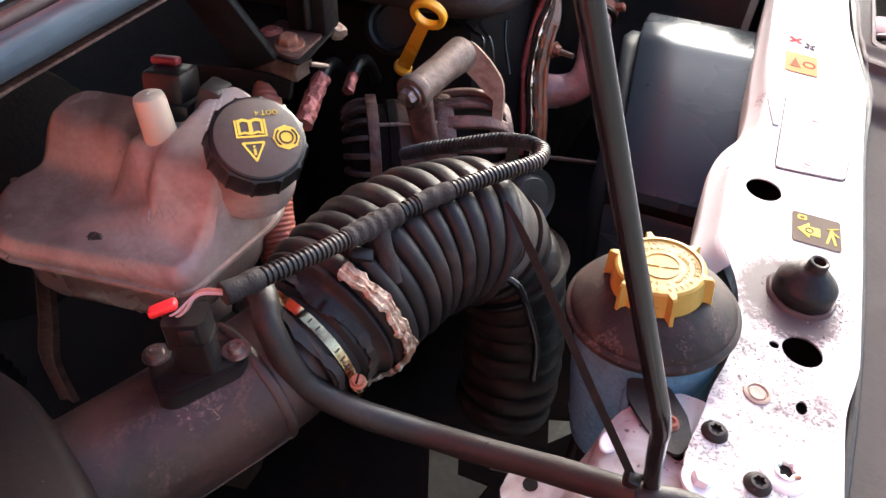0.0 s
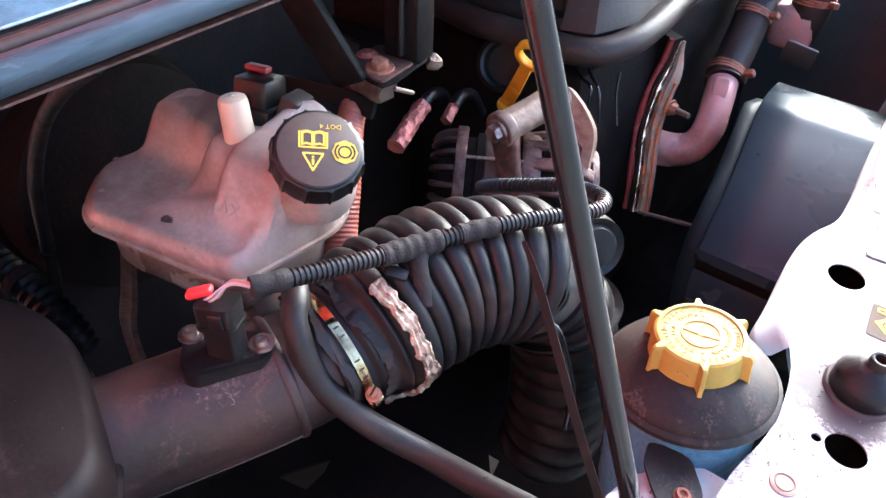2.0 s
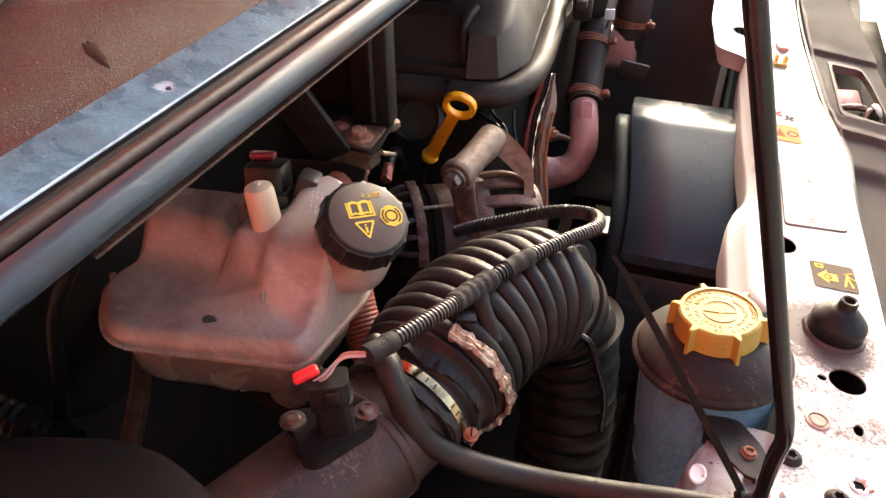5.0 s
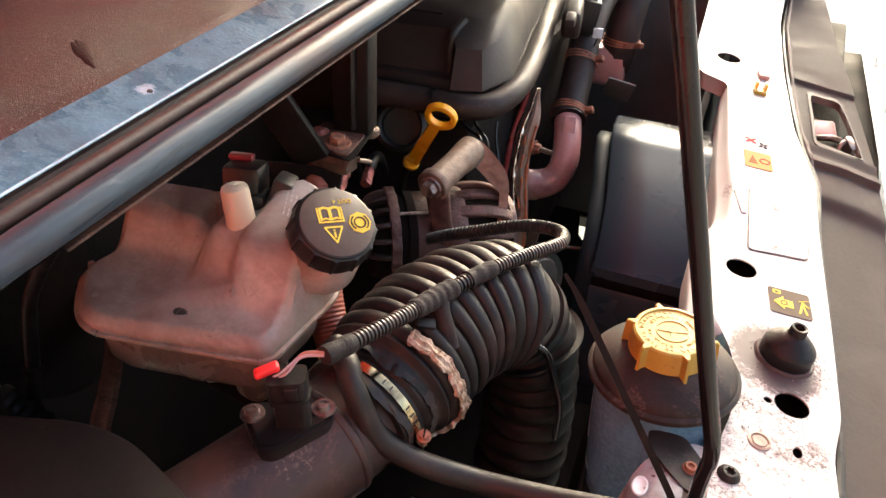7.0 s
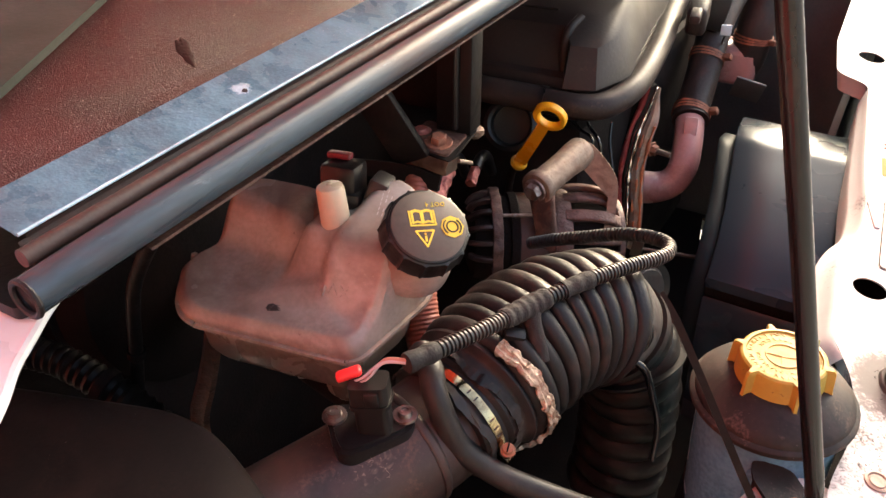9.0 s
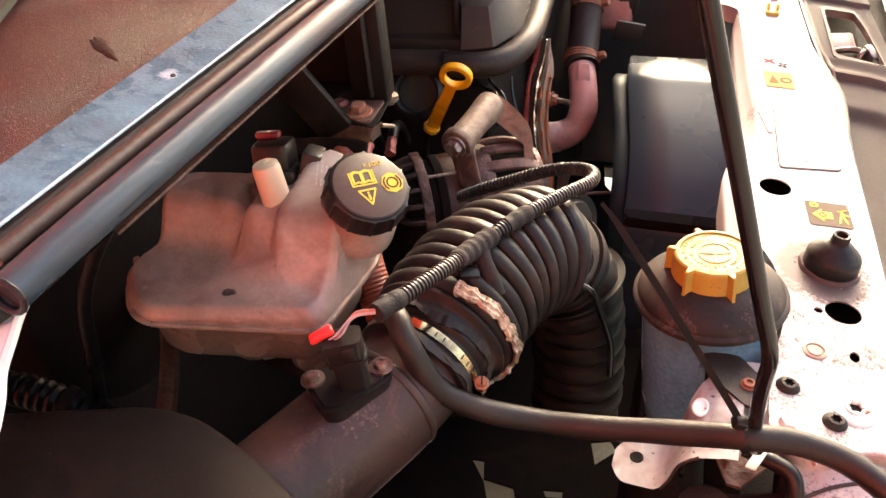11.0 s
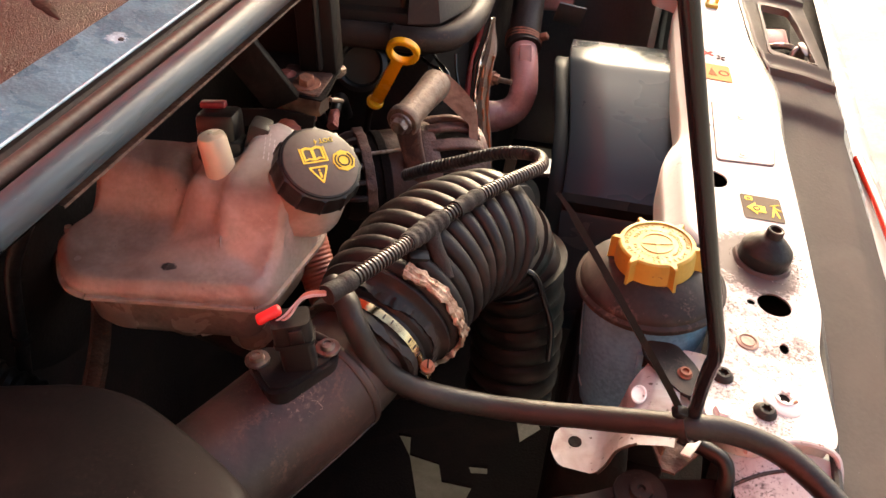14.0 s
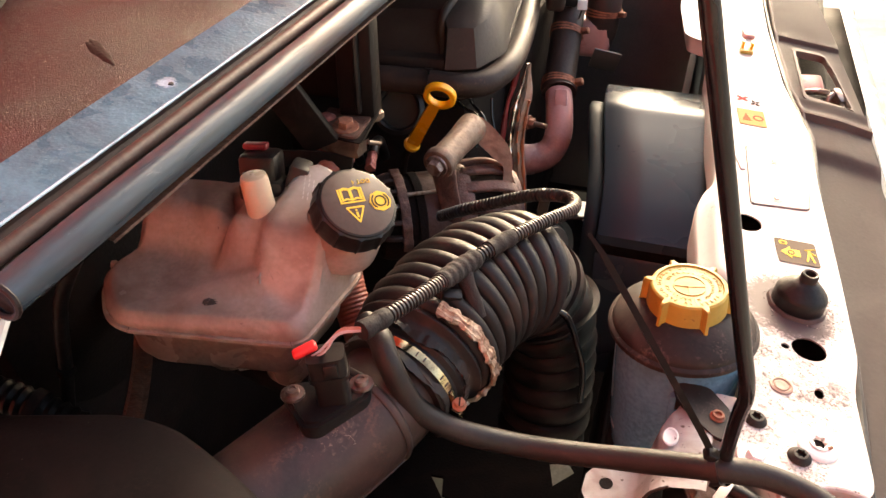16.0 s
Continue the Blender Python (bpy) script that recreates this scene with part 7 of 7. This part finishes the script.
part("lug", sweep(Path([(-0.259, 0.680, 0.966), (-0.256, 0.682, 0.940), (-0.252, 0.684, 0.912), (-0.250, 0.69, 0.87), (-0.25, 0.70, 0.84)], up=(0.3, -1, 0)), lambda s: 1.0 - 0.15 * math.sin(s * 30), section=rounded([(-0.014, -0.010), (0.014, -0.010), (0.014, 0.008), (-0.014, 0.008)], 0.005, 3)), "dirty_alloy", arm, angle=50)

dip = thing("dipstick", (-0.351, 0.810, 0.912), "orange-yellow plastic oil dipstick handle with a ring", "dipstick")
d_ax = (Vector((-0.297, 0.778, 1.009)) - Vector((-0.351, 0.810, 0.917)))
L_d = d_ax.length
toward = Vector((0.45, -0.75, 0.48))
nz = (toward - d_ax * toward.dot(d_ax) / d_ax.length_squared).normalized()
m_d = frm(Vector((-0.297, 0.778, 1.009)), nz, d_ax.cross(nz))
ydir = (m_d.to_3x3().inverted() @ d_ax).normalized()
part("ring", lathe([(0.0132, -0.0035), (0.0145, -0.005), (0.0190, -0.005), (0.0205, -0.0035), (0.0205, 0.0035), (0.0190, 0.005), (0.0145, 0.005), (0.0132, 0.0035)], m_d, 44, closed=True), "orange", dip)
sg = 1 if ydir.y > 0 else -1
part("shank", flat(rounded([(-0.0068, -0.016 * sg), (-0.0085, -(L_d - 0.006) * sg), (0.0085, -(L_d - 0.006) * sg), (0.0068, -0.016 * sg)], 0.003, 3), 0.009, m_d @ Matrix.Translation((0, 0, -0.0045))), "orange", dip, angle=50)
part("foot", lathe([(0, 0.004), (0.010, 0.0035), (0.0115, 0.001), (0.0105, -0.003), (0, -0.004)], frm(Vector((-0.351, 0.810, 0.917)), d_ax), 28), "orange", dip)
part("tube", tube([(-0.352, 0.811, 0.914), (-0.366, 0.819, 0.888), (-0.38, 0.84, 0.82), (-0.38, 0.87, 0.70)], 0.005, 12), "block", dip)

# ---------------------------------------------------------------- battery support, fuse pots, foil pipes
bat = thing("battery_support", (-0.33, 0.58, 1.02), "black steel battery support with a rusty bolt", "bracket")
ledge_o = [(-0.300, 0.607), (-0.289, 0.535), (-0.330, 0.540), (-0.372, 0.590), (-0.440, 0.600), (-0.440, 0.640), (-0.351, 0.630)]
part("ledge", plate(rounded(ledge_o, 0.004, 2), lambda x, y: 1.0690, 0.003), "block", bat)
lip = bmesh.new()
lip_t = [(-0.331, 0.5395, 1.069), (-0.318, 0.5370, 1.0685), (-0.304, 0.5350, 1.069), (-0.290, 0.5345, 1.069), (-0.2865, 0.550, 1.069)]
lip_v = [[lip.verts.new((x, y + 0.001 * math.sin(90 * x), z)), lip.verts.new((x - 0.002, y - 0.004, z - 0.007)), lip.verts.new((x - 0.003 + 0.002 * math.sin(7 * i), y - 0.003, z - 0.016 + 0.003 * math.sin(5 * i)))] for i, (x, y, z) in enumerate(lip_t)]
for a, b in zip(lip_v[:-1], lip_v[1:]):
    for k in range(2):
        lip.faces.new((a[k], a[k + 1], b[k + 1], b[k]))
bmesh.ops.solidify(lip, geom=list(lip.faces), thickness=0.002)
part("bent_lip", lip, "alloy", bat, "bent and dented front lip of the plate")
part("lower_bar", sweep(Path([(-0.400, 0.512, 1.046), (-0.365, 0.520, 1.049), (-0.330, 0.526, 1.050), (-0.298, 0.530, 1.046)], up=(0, -1, 0.3)), 1.0, section=[(-0.008, -0.003), (0.008, -0.003), (0.008, 0.003), (-0.008, 0.003)]), "deep_rubber", bat, "dusty horizontal bar")
part("torn_edge", tube([(-0.286, 0.545, 1.066), (-0.2835, 0.556, 1.060), (-0.284, 0.566, 1.054)], 0.0022, 10, 0.003), "alloy", bat, "crumpled metal edge")
part("rusty_plate", plate(rounded([(-0.345, 0.543), (-0.296, 0.540), (-0.300, 0.588), (-0.352, 0.596)], 0.006, 3), lambda x, y: 1.0715, 0.0024), "dirty_alloy", bat, "rust-stained mounting plate")
part("rusty_bolt", hexagon_head(frm((-0.315, 0.557, 1.072), (0.1, -0.1, 1)), 0.0085, 0.009, 0.0135, 0.002), "rust", bat)
part("rusty_ring", lathe([(0.0, 0.004), (0.006, 0.004), (0.008, 0.002), (0.0105, 0.001)], frm((-0.343, 0.570, 1.0718), (0, 0, 1)), 20), "red_lit_foil", bat)
part("post", box((0.038, 0.030, 0.115), pose(-0.318, 0.603, 1.125, -4, 0, 8), 0.004), "deep_rubber", bat)
part("post_rib", box((0.006, 0.008, 0.105), pose(-0.312, 0.586, 1.128, -4, 0, 8), 0.003), "black", bat)
part("post", box((0.036, 0.010, 0.115), pose(-0.352, 0.520, 1.112, 10, -26, 12), 0.002), "deep_rubber", bat)
part("side_sheet", box((0.10, 0.004, 0.10), pose(-0.385, 0.622, 1.118, 0, 0, 4), 0.002), "block", bat)
part("foil_knob", lathe([(0, 0.008), (0.006, 0.006), (0.008, 0), (0.006, -0.006), (0, -0.008)], frm((-0.318, 0.636, 1.048), (0.5, 0, 1)), 12, lobes=lambda a, h, r: r * (1 + 0.18 * math.sin(3 * a))), "foil", bat)

pot = thing("red_capped_switch", (-0.345, 0.445, 1.06), "black pressure switch plug with a red lock", "connector")
part("body", box((0.034, 0.032, 0.045), pose(-0.341, 0.440, 1.078, -12, 0, 14), 0.005), "black", pot)
part("shoulder", box((0.040, 0.030, 0.018), pose(-0.337, 0.434, 1.070, -12, 0, 14), 0.005), "black", pot)
part("red_lock", box((0.022, 0.010, 0.006), pose(-0.349, 0.449, 1.102, -12, 0, 14), 0.002), "shaded_red", pot, "red locking slide, shade put into its colour")
part("skirt", box((0.018, 0.030, 0.050), pose(-0.314, 0.447, 1.066, -12, 20, 14), 0.004), "cover", pot)
part("tabs", box((0.012, 0.006, 0.012), pose(-0.342, 0.420, 1.085, -12, 0, 14), 0.001), "dusty", pot)

oh = thing("ribbed_pipe", (-0.27, 0.45, 0.93), "red-brown ribbed flexible pipe behind the reservoir", "pipe")
op = Path([(-0.335, 0.545, 1.045), (-0.318, 0.520, 1.035), (-0.298, 0.488, 1.005), (-0.283, 0.462, 0.962), (-0.262, 0.440, 0.925), (-0.235, 0.415, 0.895), (-0.21, 0.39, 0.86)])
part("pipe", sweep(op, lambda s: 0.0125 + 0.0050 * sm(0.03, 0.11, s) + 0.0004 * math.sin(s * 1400), n=18, step=0.0011), "orange_hose", oh)
for k, pts in enumerate((((-0.382, 0.645, 0.922), (-0.392, 0.678, 0.930), (-0.400, 0.712, 0.940)), ((-0.372, 0.720, 0.926), (-0.374, 0.729, 0.930), (-0.376, 0.74, 0.936)))):
    fo = thing("foil_wrapped_pipe", pts[0], "foil-wrapped pipe end behind the alternator, red light in its colour", "pipe", "foil-wrapped pipes")
    bm = tube(pts, 0.0105 - 0.004 * k, 14, 0.003)
    for v in bm.verts:
        v.co += noise.noise_vector(v.co * 190) * 0.0022
    part("foil", bm, "red_lit_foil", fo, angle=20)
    a, b, c = (Vector(p) for p in pts)
    part("pipe", tube([c, c + Vector((-0.004, 0.02, 0.004)), c + Vector((-0.012, 0.05, -0.01)), c + Vector((-0.02, 0.08, -0.05))], 0.007, 12), "black", fo)

# ---------------------------------------------------------------- airbox, brake servo, dark lower parts
ab = thing("airbox", (-0.33, 0.15, 0.84), "smooth black plastic airbox lid", "airbox")
AB = rounded([(-0.60, 0.125), (-0.46, 0.180), (-0.345, 0.219), (-0.302, 0.219), (-0.262, 0.205), (-0.222, 0.188), (-0.185, 0.168), (-0.165, 0.10), (-0.17, 0.02), (-0.60, 0.02)], [0.02, 0.03, 0.035, 0.03, 0.03, 0.03, 0.03, 0.03, 0.02, 0.02], 5)
bm = bmesh.new()
c = Vector((-0.34, 0.11))
lv = []
for out, z in ((1.02, 0.86), (1.02, 0.975), (1.012, 0.988), (0.985, 0.997), (0.94, 1.0005), (0.6, 1.006), (0.05, 1.008)):
    lv.append([bm.verts.new((c.x + (x - c.x) * out, c.y + (y - c.y) * out, z)) for x, y in AB])
for a, b in zip(lv[:-1], lv[1:]):
    for i in range(len(a)):
        j = (i + 1) % len(a)
        bm.faces.new((a[i], b[i], b[j], a[j]))
bm.faces.new(lv[-1])
part("lid", bm, "airbox", ab, angle=60)
bead = [Vector((c.x + (x - c.x) * 1.022, c.y + (y - c.y) * 1.022, 0.955)) for x, y in AB]
part("rim_bead", sweep(Path(bead + bead[:1]), 0.004, n=8, caps=False), "airbox", ab)
for q in ((-0.262, 0.208), (-0.40, 0.206)):
    part("lid_clip", box((0.022, 0.008, 0.034), pose(q[0], q[1] + 0.004, 0.945, 0, 0, -20), 0.002), "bolt", ab)
servo = thing("brake_servo", (-0.56, 0.40, 0.80), "black round brake servo on the bulkhead", "brake servo")
m_v = frm((-0.655, 0.43, 0.90), (1, 0.0, 0.10))
part("drum", lathe([(0.130, 0.0), (0.132, 0.06), (0.125, 0.085), (0.10, 0.10), (0.05, 0.112), (0, 0.114)], m_v, 56), "block", servo)
part("rim", lathe([(0.130, 0.03), (0.138, 0.033), (0.138, 0.040), (0.130, 0.043)], m_v, 56), "block", servo)
part("master_cylinder", tube([(-0.55, 0.42, 0.905), (-0.44, 0.40, 0.908), (-0.30, 0.375, 0.905), (-0.27, 0.37, 0.903)], 0.020, 20), "block", servo)
duct = thing("bulkhead_hose", (-0.50, 0.27, 0.80), "thin glossy black hose hanging below the cowl seal", "hose", "bulkhead hoses")
part("hose", tube([(-0.300, 0.290, 1.180), (-0.355, 0.287, 1.143), (-0.403, 0.285, 1.097), (-0.444, 0.285, 1.039), (-0.460, 0.285, 1.000), (-0.474, 0.285, 0.945), (-0.490, 0.284, 0.885), (-0.50, 0.27, 0.80)], 0.0062, 16), "deep_rubber", duct)
d2 = Path([(-0.60, 0.24, 0.93), (-0.55, 0.255, 0.925), (-0.50, 0.262, 0.91), (-0.46, 0.27, 0.885), (-0.44, 0.275, 0.85)])
part("hose_clip", lathe([(0.0064, -0.004), (0.0084, -0.004), (0.0084, 0.004), (0.0064, 0.004)], frm((-0.474, 0.285, 0.945), (-0.22, 0.0, -0.95)), 26, closed=True), "block", duct)
duct2 = thing("bulkhead_hose", (-0.52, 0.26, 0.84), "black ribbed hose hanging at the bulkhead", "hose", "bulkhead hoses")
part("hose_clip", lathe([(0.0160, -0.005), (0.0180, -0.005), (0.0180, 0.005), (0.0160, 0.005)], frm((-0.50, 0.262, 0.91), (0.9, 0.1, -0.4)), 30, closed=True), "block", duct2)
part("ribbed", sweep(d2, lambda s: 0.015 + 0.0013 * math.sin(s * 700), n=20, step=0.0022), "deep_rubber", duct2)
strap = thing("tank_strap", (-0.42, 0.31, 0.84), "brown steel strap under the brake reservoir", "bracket")
part("strap", sweep(Path([(-0.425, 0.337, 0.965), (-0.437, 0.335, 0.92), (-0.456, 0.335, 0.87), (-0.480, 0.335, 0.81), (-0.49, 0.34, 0.74)], up=(0.3, -1, 0)), lambda s: 0.85 + 1.6 * s, section=[(-0.010, -0.002), (-0.006, 0.0015), (0.0, -0.0005), (0.006, 0.0015), (0.010, -0.002), (0.0, -0.003)]), "dirty_alloy", strap)
tagp = thing("paper_tag", (-0.330, 0.345, 0.925), "small pale tag under the brake reservoir", "tag")
part("tag_sheet", box((0.013, 0.0015, 0.017), pose(-0.328, 0.343, 0.937, 35, 0, 30), 0.0005), "label_white", tagp)

# added near-black blocks that stand in for plain darkness low in the bay
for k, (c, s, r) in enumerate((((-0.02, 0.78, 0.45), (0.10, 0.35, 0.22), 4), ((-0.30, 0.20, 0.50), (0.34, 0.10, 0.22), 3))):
    g = thing("dark_filler", (c[0], c[1], c[2] - s[2] / 2), "near-black filler block added for the darkness low in the bay", "engine part", "dark castings")
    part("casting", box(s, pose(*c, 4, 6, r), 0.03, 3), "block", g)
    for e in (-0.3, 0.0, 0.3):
        part("filler_rib", box((s[0] * 0.08, s[1] * 0.9, 0.012), pose(c[0] + e * s[0], c[1], c[2] + s[2] / 2, 4, 6, r), 0.004), "block", g)
belt = thing("pulley", (-0.175, 0.70, 0.86), "dark belt pulley beside the alternator", "pulley")
part("disc", lathe([(0, 0.010), (0.020, 0.010), (0.024, 0.004), (0.030, 0.008), (0.032, -0.008), (0.026, -0.010), (0, -0.010)], frm((-0.122, 0.640, 0.915), (0.8, -0.45, 0.3)), 36), "old_rubber", belt)
part("rod", tube([(-0.22, 0.95, 0.74), (-0.18, 0.96, 0.74), (-0.14, 0.97, 0.74)], 0.003, 8), "stator", belt)
